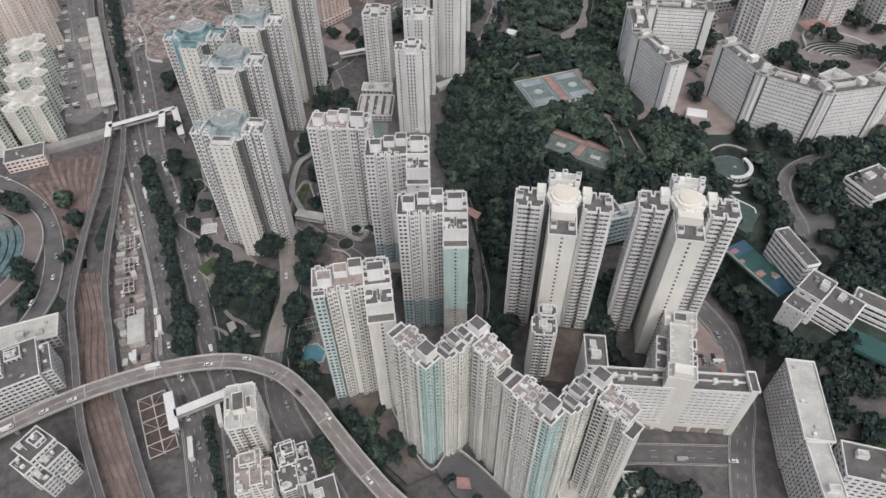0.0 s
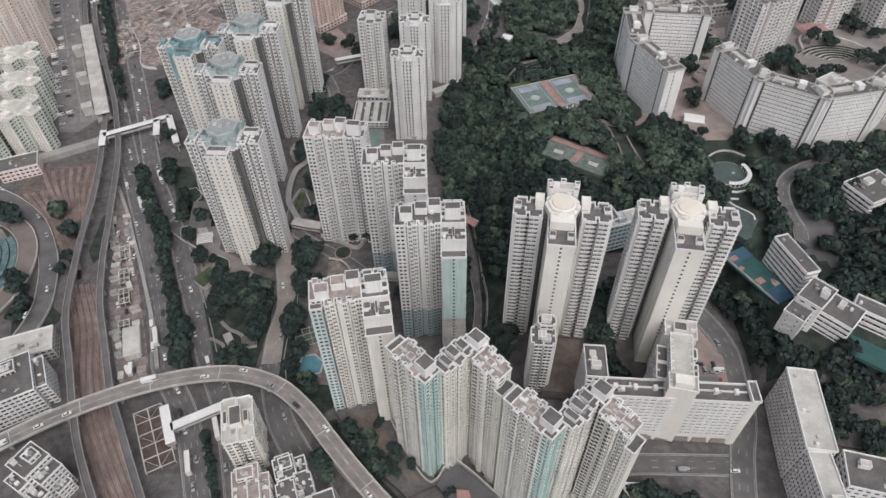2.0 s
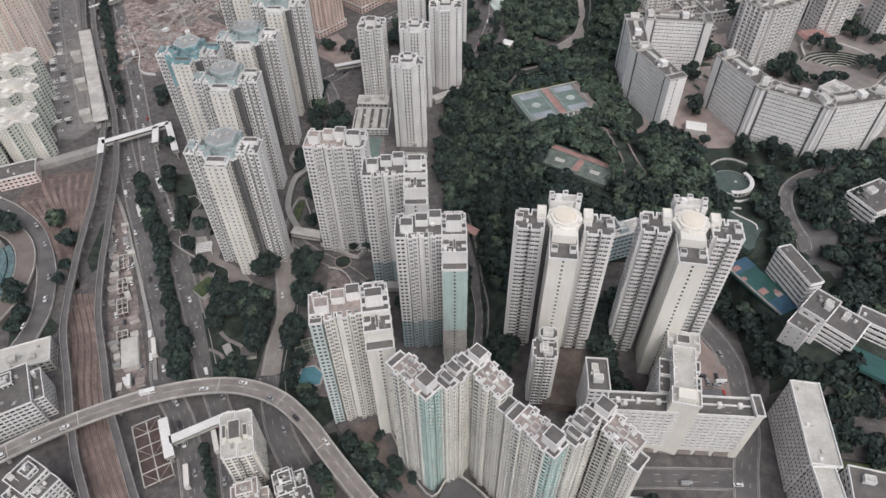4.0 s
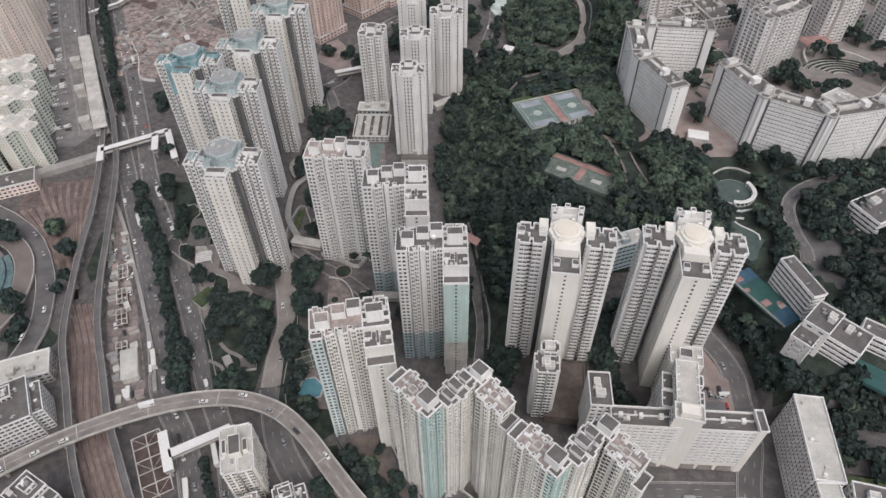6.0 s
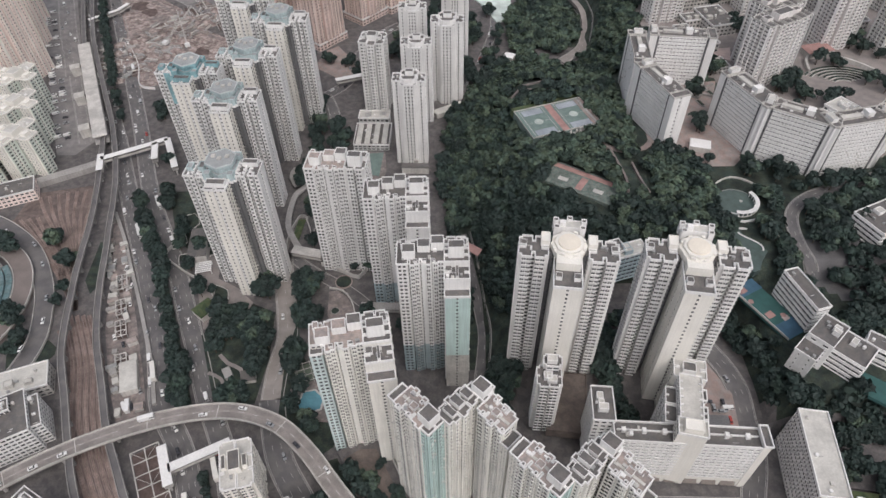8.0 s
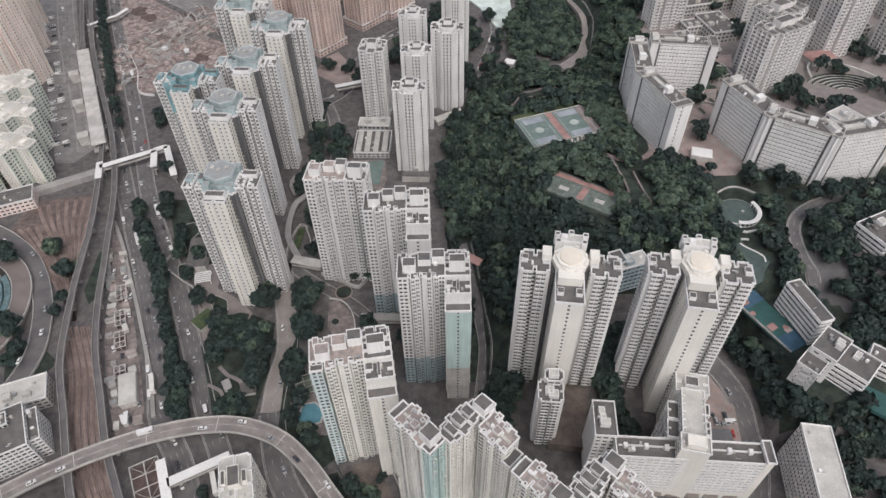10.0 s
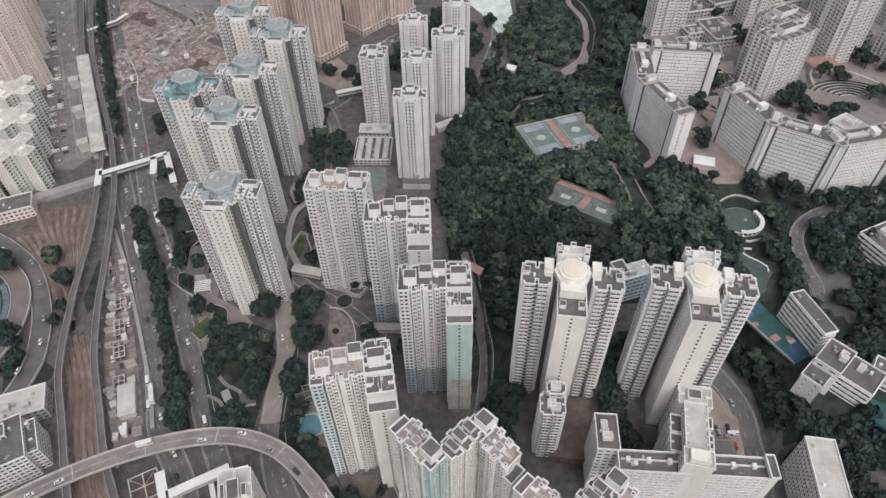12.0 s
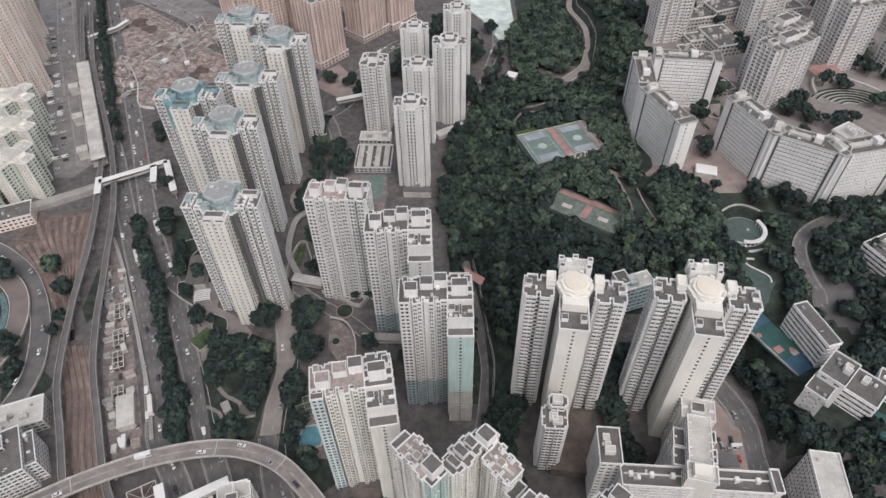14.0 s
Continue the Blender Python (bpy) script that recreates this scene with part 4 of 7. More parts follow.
# east: long slab estate and towers beyond it
estate_chain("slab_block", "long white slab block with banded fronts beside the park", [(131, 412), (145, 374)], 11, 37, 77)
estate_chain("slab_block", "white slab block with blank end wall above courtyard", [(134, 456), (130, 417)], 11, 37, 77)
estate_chain("slab_block", "white slab block with banded front around a courtyard", [(150, 452), (192, 446)], 12, 37, 77)
estate_chain("slab_block", "long white slab blocks with blank white stair towers", [(184.6, 400), (199, 362), (233, 340), (275, 349), (300, 372)], 13, 38, 77)
EASTST = Style(wh=0.4, cols="bb", period=4.4, slot=0.8, deep=1.0)
old_tower(246, 480, 88, 28, 34, 20, z0=36, walls=[ESTATE, GREYWALL, WHITE], rib=4.2, rims=PALECON, label="pale grey estate tower joined to broad tower", group="east estate towers", st=EASTST)
old_tower(240, 456, 88, 28, 42, 17, z0=36, walls=[ESTATE, GREYWALL, WHITE], rib=4.2, rims=PALECON, label="broad pale grey estate tower with white ribs", group="east estate towers", st=EASTST)
for x, y, z1 in ( (188, 553, 88), (270, 566, 90), (312, 504, 92), (356, 496, 92), (330, 560, 92), (232, 612, 90), (300, 630, 92), (390, 560, 92), (400, 640, 92), (180, 640, 88)):
    old_tower(x, y, z1, 13, 29, 17, z0=36, walls=[ESTATE, GREYWALL, WHITE], rib=4.2, rims=PALECON, label="pale grey tall estate tower with white ribs", group="east estate towers", st=EASTST)

# west: pale green and pink towers by the station
for x, y in ((-311, 410), (-327, 449), (-344, 488), (-338, 391), (-357, 431), (-374, 471), (-365, 379)):
    green_tower(x, y, 33)
for x, y in ((-365, 534), (-388, 586), (-408, 630)):
    old_tower(x - 6, y + 6, 92, 72, 36, 26, walls=[PALEPINK, PALEPINK, CREAM], rib=5.0, label="pale pink residential tower beside car park", group="pink west towers", st=PINKRIB)
old_tower(-402, 516, 80, 72, 33, 24, walls=[IVORY, PALEPINK], label="cream and pale pink residential tower", group="pink west towers", st=PINKST)
old_tower(-425, 566, 80, 72, 33, 24, walls=[IVORY, PALEPINK], label="cream and pale pink residential tower", group="pink west towers", st=PINKST)

# south-west office blocks
IVORYST = Style(wh=0.5, ac=0.4, cols="bbWbb", period=7.6, slot=1.4, deep=2.0)
stepped_block(-226, 188, 28, "white low office block beside the railway", ((-17, 12, -13, 13, 20), (12.1, 17, -10, 9, 17), (-12, -4, -6, 4, 23.5), (-2, 5, 2, 9, 22.5)), [WHITE, GREYWALL], Style(2.6, 0.78, 0.52, 0.25, 0.25, 3.0))
low_block(-235, 217, 0, 9, 30, 16, 20, [PALECON, GREYWALL], "grey flat-roofed shed behind office block")
stepped_block(-192, 139, -30, "white stepped building with open roof terraces", ((-11, 2, -4, 9, 22), (2.1, 8, -2, 9, 18), (-9, 1, -9, -4.1, 17), (1.1, 9.5, -8, -2.1, 12), (-6, -1, 2, 7, 25), (8.1, 11, 0, 7, 8)), [WHITE, GREYWALL], Style(2.2, 0.7, 0.5, 0.3, 0.3, 3.0))
old_tower(-98, 157, 32, 14, 15, 23, walls=[IVORY, RECESS], label="cream mid-rise block joined to footbridge", st=IVORYST, deck=1)
stepped_block(-91, 132, 14, "cream low block with cluttered stepped roof", ((-8, -1, -9, 10, 15), (-0.9, 4, -7, 10, 17), (4.1, 8, -9, 6, 13), (-5, 2, 3, 8, 19)), [IVORY, GREYWALL], IVORYST)
stepped_block(-73, 137, 20, "grey low block with cluttered stepped roof", ((-8, 0, -12, 0, 13), (0.1, 8, -11, 2, 11), (-7, 2, 0.1, 12, 14), (2.1, 7, 2.1, 11, 9), (-4, 1, 4, 9, 17)), [GREYWALL, GREYWALL], BALC)
low_block(-58, 122, 0, 14, 14, 14, 20, [WHITE, GREYWALL], "white low block beside flyover", rooms=3, deck=0)
low_block(-308, 377, 0, 9, 26, 16, 22, [PALEPINK, GREYWALL], "pale pink low building above the depot", deck=0, rooms=0)

# below the crowned towers
low_block(48, 194, 10, 55, 8, 6, -5, [WHITE, GREYWALL], "taller stair part of narrow annex tower", st=BALC, deck=0, name="annex", rooms=2)
low_block(46, 188, 10, 51, 11, 11, -5, [WHITE, GREYWALL], "white narrow annex tower with roof rooms", st=BALC, deck=0, name="annex", rooms=3)
low_block(69.5, 176, 8, 47, 9.5, 17, -5, [WHITE, GREYWALL], "white annex with grey roof terraces", deck=0, name="annex", rooms=3)
sb = Block("slab_block", "long white slab block over dark street arcade", "building", 106.5, 160.5, 6, -4.5)
band = Style(3.1, 0.78, 0.4, 0.5, 0.42, 2.75)
sb.wing(-34, 29.4, -4.4, 4.6, 8.4, 39, band, band, None, band, 0, 1.5)
sb.wing(29.4, 32.6, -5.0, 5, 0, 41.5, None, None, None, None, 2, 1.2)
sb.wing(-34.4, 29.6, -4.8, 5, 6.0, 8.3, None, None, None, None, 2, 0)
# back wall of the arcade, the shade under the block put into its colour
sb.wing(-33, 29, 2.6, 5, 0, 5.9, None, None, None, None, 1, 0)
for i in range(8):
    sb.wing(-33 + 8.75 * i, -31.4 + 8.75 * i, -4.6, -2.3, 0, 6.0, None, None, None, None, 2, 0)
for i in range(7):
    # sloping shop awnings between the columns
    g = sb.fresh()
    x0, x1 = -31.2 + 8.75 * i, -24.5 + 8.75 * i
    if x1 < 29:
        g.quad((x0, -5.6, 3.0), (x1, -5.6, 3.0), (x1, -2.0, 4.4), (x0, -2.0, 4.4))
        g.quad((x0, -2.0, 4.25), (x1, -2.0, 4.25), (x1, -5.6, 2.85), (x0, -5.6, 2.85))
        g.quad((x0, -5.6, 2.85), (x1, -5.6, 2.85), (x1, -5.6, 3.0), (x0, -5.6, 3.0))
        part("awning", g, [surface("brown_grey_awning", (0.24, 0.21, 0.19)) if i == 0 else bpy.data.materials["brown_grey_awning"]], sb.root, "brown-grey sloping shop awning")
for x0, x1 in ((-33, -7.5), (7.5, 28.6)):
    sb.hut("roof_walk_wall", x0, x1, 0.6, 1.0, 39.1, 40.3, [WHITE, WHITE], rim=0)
for i in range(7):
    if i not in (3, 4):
        sb.hut("roof_room", -31 + 9.0 * i, -29.2 + 9.0 * i, -0.6, 1.6, 39, 41.0, [WHITE, WHITE], rim=0.2)
sb.clutter(-32, 28, -3, 3, 39.2, 8)
sb.done([WHITE, RECESS, IVORY])
an = Block("annex", "white stepped annex with balconies joined to slab block", "building", 107, 171, 8, -13)
an.wing(-6, 6, -15.6, -8.2, 0, 46, None, BALC, None, None, 2, 1.2, 1)
an.wing(-4.5, 5, -8.1, 16, 0, 44, None, BALC, BALC, None, 0, 1.0, 1)
an.wing(-9.6, -4.6, -6, 2, 0, 38, BALC, BALC, None, BALC)
an.wing(-9.4, -4.6, 3.4, 11.5, 0, 38, BALC, BALC, None, BALC)
an.wing(5.1, 8.6, -2, 4, 0, 38, BALC, None, BALC, BALC)
an.wing(5.1, 8.6, 8, 13, 0, 38, BALC, None, BALC, BALC)
an.wing(-6.4, 7.8, 16.1, 26, 0, 42, None, FLAT, FLAT, None, 2, 1.2, 1)
an.hut("roof_room", -3, 3, 18, 23, 42, 45)
an.hut("lift_house", -4, 4, -14.6, -9.4, 46, 49, [IVORY, IVORY])
an.done([WHITE, RECESS, IVORY])
RIBBON = Style(1.9, 0.72, 0.44, 0.3, 0.35, 3.6, 0.85)
low_block(165.3, 155, 8, 38, 12.5, 41, -9, [ESTATE, GREYWALL], "pale concrete block with air conditioners on its front", st=RIBBON, name="slab_block", rooms=0)
low_block(160, 121, 8, 37, 9, 26, -4, [ESTATE, GREYWALL], "pale concrete block joined to longer block", st=RIBBON, name="slab_block", rooms=1)
low_block(183, 124, 10, 36, 26, 16, -15, [WHITE, GREYWALL], "white block with grey roof terrace", deck=0)
low_block(103, 276, 22, 42, 20, 9, 18, [BLUEGREY, GREYWALL], "blue-grey banded block behind the crowned towers", st=Style(3, 0.8, 0.5, 0.2, 0.4, 3.2), rooms=2)
low_block(96, 277, 22, 44, 7, 9, 18, [WHITE, GREYWALL], "white stair block with rounded roof", rooms=0, deck=0)
g = Geo().place(60, 196, -8)
g.box(-10, 10, -17, 17, 8, 14)
g.ring(-10.3, 10.3, -17.3, 17.3, 13.2, 14.9, 0.5)
structure("podium", g, [BROWNPAVE], "brown low podium between annex towers", "podium")
low_block(-56, 461, 0, 7, 24, 10, -4, [GREYWALL, GREYWALL], "grey low podium beside old tower", rooms=3)
low_block(-56, 438, 0, 5, 27, 27, -2, [GREYWALL, GREYWALL], "low market hall with pale ribbed roof strips", rooms=0, deck=0, name="market_hall")
low_block(70, 126, 7, 12, 40, 14, -4, [GREYWALL, GREYWALL], "grey low building beside street", rooms=1)

# school
BAND = Style(4, 0.94, 0.55, 0.2, 0.7, 3.4)
low_block(186.5, 239, 31, 50, 7.5, 27, 15, [WHITE, GREYWALL], "white school block with banded balconies", st=BAND, name="school", deck=0, rooms=0)
low_block(186.5, 212, 31, 50, 17, 12, 42, [WHITE, GREYWALL], "white school wing with stepped roof", st=Style(5, 0.4, 0.4, 0.2, 0.3, 3.4), name="school", deck=0)
low_block(176.5, 205, 31, 46, 12, 10, 42, [WHITE, GREYWALL], "white blank school wing above yard", st=Style(5, 0.12, 0.3, 0.1, 0.1, 3.4), name="school", deck=0, rooms=0)
low_block(196, 208, 31, 44, 16, 24, 43, [WHITE, GREYWALL], "white school wing with banded balconies", st=BAND, name="school", deck=0)
low_block(222, 204, 31, 42, 30, 9, -38, [WHITE, GREYWALL], "white school wing with long balconies", st=BAND, name="school", deck=0, rooms=0)
low_block(252, 291, 38, 50, 26, 20, 24, [WHITE, GREYWALL], "white building with grey stepped roof on the slope", st=BAND, name="school", deck=0)

low_block(242, 372, 38, 58, 34, 14, 30, [WHITE, GREYWALL], "white low building with ribbed roof behind slab blocks", deck=1, rooms=5)
low_block(262, 382, 38, 62, 16, 16, 30, [WHITE, GREYWALL], "white stepped building behind slab blocks", deck=1, rooms=4)

# low halls and podiums between the estate towers
for x, y, w, d, h, t in ((205, 500, 26, 18, 8, 13), (282, 528, 30, 16, 9, 13), (222, 575, 30, 18, 10, 13), (340, 530, 24, 14, 8, 13), (228, 535, 22, 32, 10, 13), (212, 540, 20, 12, 7, 13), (245, 582, 30, 18, 14, 20), (200, 520, 12, 20, 5, 13), (300, 590, 30, 20, 9, 13), (212, 470, 12, 14, 5, 13), (365, 450, 26, 12, 8, 30)):
    low_block(x, y, 38, 38 + h, w, d, t, [PALECON, GREYWALL], "low grey podium hall among estate towers", rooms=3, deck=0, group="estate halls")

# ---------------------------------------------------------------- roads and railway
def road(name, pts, w, label, z=0.06, thick=0.5, lanes=2, mat=None, follow=land, kerb=True):
    """A carriageway with kerbs and dashed lane lines."""
    g = Geo()
    g.ribbon(pts, w, z, thick, 0, 0, follow)
    ob = structure(name, g, [mat or ASPHALT], label, "road")
    if kerb:
        for s in (-1, 1):
            k = Geo()
            k.ribbon(pts, 0.5, z + 0.14, 0.6, 0, s * (w / 2 + 0.25), follow)
            part("kerb", k, [CONCRETE], ob)
    d = Geo()
    for i in range(1, lanes):
        d.dashes(pts, -w / 2 + w * i / lanes, z + 0.02, 3, 6, 0.16, 0, follow)
    for s in (-1, 1):
        d.ribbon(pts, 0.16, z + 0.02, 0.02, 0, s * (w / 2 - 0.5), follow)
    part("lane_marking", d, [LINE], ob, "white lane lines", "stuff")
    return ob


MAIN_W = [(-380, 720), (-343, 630), (-311.5, 557), (-284, 495), (-257, 440), (-245, 413), (-231, 382), (-214, 345), (-198, 312), (-176, 261), (-163, 225), (-156, 205), (-136, 174.5), (-117, 126.5), (-99, 80)]
MAIN_E = [(-356, 720), (-318.5, 629), (-287, 556), (-262, 498), (-241, 447), (-222.5, 400), (-211, 373), (-194, 340), (-176, 307), (-159, 269), (-144, 236), (-133, 210), (-115, 174.5), (-99, 126.5), (-84, 80)]
road("road_west", MAIN_W, 12, "grey asphalt carriageway beside the railway", lanes=4)
road("road_east", MAIN_E, 11, "grey asphalt carriageway beside the towers", lanes=3)
SLIP = [(-110, 330), (-104, 296), (-98, 268), (-95, 248), (-97, 228), (-97, 208), (-88, 176), (-72, 150), (-52, 120)]
road("road_slip", SLIP[:6], 11.5, "pale worn slip road beside the park", lanes=2, mat=VIADUCT)
road("road_under_flyover", SLIP[5:], 13, "dark asphalt street under the flyover", lanes=3)
HILL = [(-107, 318), (-85, 300), (-60, 282), (-40, 262)]
road("road_estate", HILL, 7, "grey estate road between towers", lanes=2)
EASTRD = [(138, 236), (148, 215), (151, 195), (150, 170), (141, 145), (134, 118), (128, 80)]
road("road_hill", EASTRD, 11, "grey road curving below the wooded slope", lanes=3, z=0.5, thick=2)
road("road_front", [(70, 144), (100, 143.5), (142, 142)], 10, "grey street in front of slab block", lanes=3, z=0.3, thick=2)
road("road_park", [(12, 330), (16, 300), (19, 270), (21, 248), (18, 222), (14, 200)], 7, "narrow grey road at the hill's foot", lanes=2, z=0.6, thick=3)
road("road_woods", [(139, 704), (134, 690), (128, 662), (131, 634), (136, 606), (133, 581), (124, 556), (104, 535)], 9, "pale winding road in the woods", lanes=2, z=0.8, thick=3, mat=VIADUCT)
road("road_school", [(290, 345), (255, 332), (226, 322), (208, 306), (203, 280), (206, 262)], 7, "grey lane beside the park", lanes=2, z=0.6, thick=2)

bed = Geo()
bed.ribbon([(-225, 262), (-208, 234), (-197, 203), (-185, 178), (-168, 151), (-151, 127), (-125, 90)], 20, 0.12, 0.4)
track_bed = structure("track_bed", bed, [BALLAST], "rust-brown ballast bed of the railway", "railway")
fan = Geo()
fan.prism([(-302, 352), (-283, 330), (-240, 292), (-243, 330), (-254, 388), (-262, 388), (-300, 380)], -0.2, 0.1, 0)
structure("depot_yard", fan, [BALLAST], "rust-brown ballast of the depot's track fan", "railway")


def track(pts, z=0.2):
    """A railway track: two rails on sleepers."""
    root = tagged(new("railway_track"), "worn steel railway track on rusty ballast", "track", "railway tracks")
    line = smooth(pts, 3)
    x0, y0 = line[0]
    root.location = (x0, y0, z)
    loc = [(x - x0, y - y0) for x, y in pts]
    for s in (-0.75, 0.75):
        g = Geo()
        g.ribbon(loc, 0.16, 0.32, 0.25, 0, s)
        part("rail", g, [RAIL], root)
    g = Geo()
    g.ribbon(loc, 2.5, -0.02, 0.2)
    part("track_ballast", g, [TRACKBED], root, "pale rusty ballast under the rails")
    g = Geo()
    line = smooth(loc, 1.6)
    for a, b in zip(line, line[1:]):
        g.place(a[0], a[1], math.degrees(math.atan2(b[1] - a[1], b[0] - a[0])))
        g.box(-0.16, 0.16, -1.3, 1.3, -0.06, 0.01)
    part("sleeper", g, [SLEEPER], root, "grey sleepers", "stuff")


for i in range(7):
    q = i / 6
    track([(-293 + 37 * q, 376 + 9 * q), (-280 + 28 * q, 356 + 2 * q), (-258 + 12 * q, 328 + 4 * q), (-246 + 4 * q, 309), (-228, 272)])
for i in range(4):
    q = i / 3
    track([(-303 + 17 * q, 352 + 3 * q), (-282 + 8 * q, 334 + 5 * q), (-252 + 4 * q, 303 + 3 * q), (-232, 276)])
for o in (-7.6, -3.6, 0.2, 4.0, 7.6):
    track([(-226 + o, 268), (-208 + o, 234), (-197 + o, 203), (-185 + o, 178), (-168 + o, 151), (-151 + o, 127), (-125 + o, 90)])


def viaduct(name, pts, w, z, label, piers=26.0, wall=0.9, deck=None, thick=1.6, follow=None, rim=None):
    """A bridge on piers: deck, two parapets, columns with cross heads."""
    root = tagged(new(name), label, "viaduct", kind="structure")
    g = Geo()
    g.ribbon(pts, w, z, thick)
    part("deck", g, [deck or VIADUCT], root)
    for s in (-1, 1):
        g = Geo()
        g.ribbon(pts, 0.35, z + wall, wall + 0.6, 0, s * (w / 2 + 0.1))
        part("parapet", g, [rim or PALECON], root)
    line, run = smooth(pts, 2), 0.0
    for a, b in zip(line, line[1:]):
        run += math.hypot(b[0] - a[0], b[1] - a[1])
        if run > piers:
            run = 0.0
            g = Geo().place(a[0], a[1], math.degrees(math.atan2(b[1] - a[1], b[0] - a[0])))
            g.box(-0.8, 0.8, -1.0, 1.0, land(*a) - 0.3, z - thick)
            g.box(-0.9, 0.9, -w * 0.4, w * 0.4, z - thick - 1.0, z - thick + 0.05)
            part("pier", g, [CONCRETE], root)
    return root


FLY = [(-262, 132), (-224, 157.5), (-200, 172.5), (-176, 184), (-149, 193), (-124, 196.8), (-105, 195), (-87, 187.5), (-71, 173), (-58, 157), (-40, 136), (-24, 120), (10, 92)]
fly = viaduct("flyover", FLY, 8.6, 9, "pale grey curved road flyover on piers")
d = Geo()
d.dashes(FLY, 0, 9.02, 3, 5, 0.22)
for s in (-1, 1):
    d.ribbon(FLY, 0.18, 9.03, 0.02, 0, s * 3.9)
part("lane_marking", d, [LINE], fly, "white lane lines", "stuff")
for s in (-1, 1):
    g = Geo()
    g.ribbon(FLY, 2.7, 9.014, 0.01, 0, s * 2.0)
    part("wheel_lane", g, [surface("worn_lane_asphalt", (0.225, 0.205, 0.195), 0.9, 0.2, 0.6, 10, tint=(0.265, 0.24, 0.225))], fly, "darker worn wheel lane")
for i, (a, b) in enumerate(zip(smooth(FLY, 2), smooth(FLY, 2)[1:])):
    if i % 17 == 8:
        g = Geo().place(a[0], a[1], math.degrees(math.atan2(b[1] - a[1], b[0] - a[0])))
        g.box(-0.2, 0.2, -4.1, 4.1, 9.016, 9.035)
        part("expansion_joint", g, [PALECON], fly, "pale expansion joint across the deck")
RAILL = [(-375, 690), (-337, 590), (-301, 512), (-270, 447), (-255, 398), (-247, 367), (-241, 339), (-237, 313), (-232, 286), (-221, 240), (-206, 206), (-192, 175), (-180, 152), (-158, 118), (-135, 84)]
RAILR = [(-366, 690), (-328, 590), (-292, 512), (-264, 453), (-243, 398), (-234, 367), (-227.5, 339), (-221, 312), (-215, 285), (-204, 248), (-190, 216), (-177, 187), (-166, 168), (-153, 146), (-138, 122), (-112, 84)]
for i, pts in enumerate((RAILL, RAILR)):
    viaduct("railway_viaduct", pts, 3.3, 7, "grey concrete railway viaduct with low walls", 22, 0.9, ASPHALT, rim=CONCRETE)
CURVE = [(-330, 358), (-302, 344), (-275, 322), (-255, 292), (-245, 265), (-242, 244), (-247, 220), (-262, 200)]
viaduct("curved_road", CURVE, 11, 1.2, "grey curved elevated road beside the depot", 24, 1.0, ASPHALT)

# ---------------------------------------------------------------- station, footbridges
st = thing("station", "long grey-roofed railway station beside the road", "station", -299, 506, 0, 24.6)
g = Geo()
g.box(-5, 5, -78, 78, 9.2, 10.2)
g.prism([(-5.4, -78.4), (5.4, -78.4), (5.4, 78.4), (-5.4, 78.4)], 10.2, 10.8, 0, scale=0.96)
part("roof", g, [PALECON], st, "long pale grey canopy roof")
g = Geo()
g.box(-5.2, 5.2, -80, 80, 4.0, 5.2)
part("platform", g, [CONCRETE], st)
for i in range(14):
    for s in (-4, 4):
        g = Geo()
        g.box(s - 0.4, s + 0.4, -71 + 11 * i, -70 + 11 * i, 0, 9.3)
        part("column", g, [CONCRETE], st)
for y0, y1 in ((-60, -52), (-10, -2), (40, 48)):
    g = Geo()
    g.box(-15, -7, y0, y1, 0, 7.4)
    g.box(-15.3, -7, y0 - 0.3, y1 + 0.3, 7.4, 7.8)
    part("side_hall", g, [PALECON], st)


def footbridge(legs, z, w, label, cover=None):
    """A covered footbridge: deck, roof, posts and side panels along each leg, on columns."""
    root = tagged(new("footbridge"), label, "footbridge")
    root.location = (*legs[0][0], 0)
    for a, b in legs:
        turn = math.degrees(math.atan2(b[1] - a[1], b[0] - a[0]))
        n = math.hypot(b[0] - a[0], b[1] - a[1])

        def at():
            return Geo().place(a[0] - legs[0][0][0], a[1] - legs[0][0][1], turn)

        g = at()
        g.box(0, n, -w / 2, w / 2, z - 0.8, z)
        part("deck", g, [CONCRETE], root)
        g = at()
        g.box(-0.4, n + 0.4, -w / 2 - 0.4, w / 2 + 0.4, z + 2.8, z + 3.1)
        part("roof", g, [cover or WHITE], root, "flat roof sheet" if cover else "white flat roof")
        for s in (-1, 1):
            g = at()
            g.box(0, n, s * w / 2 - 0.08, s * w / 2 + 0.08, z, z + 1.2)
            part("side_panel", g, [PALECON], root)
        for i in range(int(n / 6) + 1):
            for s in (-1, 1):
                g = at()
                x = min(n - 0.2, i * 6.0)
                g.box(x, x + 0.2, s * w / 2 - 0.1, s * w / 2 + 0.1, z, z + 2.85)
                part("post", g, [STEEL], root)
        for x in (1.0, n - 1.0):
            g = at()
            g.box(x - 0.5, x + 0.5, -0.6, 0.6, -0.2, z - 0.7)
            part("column", g, [CONCRETE], root)
    return root


footbridge([((-257, 409), (-222, 427)), ((-222, 427), (-217, 408)), ((-259, 414), (-254, 396)), ((-222, 428), (-214, 432)), ((-214, 432), (-199, 398))], 6, 4, "white-roofed footbridge across the road by the station")
footbridge([((-139, 166.5), (-112, 180)), ((-146, 178), (-137, 158))], 5.5, 4, "white-roofed footbridge from mid-rise block across the road")
footbridge([((-347, 629), (-325, 648)), ((-325, 648), (-319, 662))], 4, 3.4, "white-roofed footbridge beyond the station")

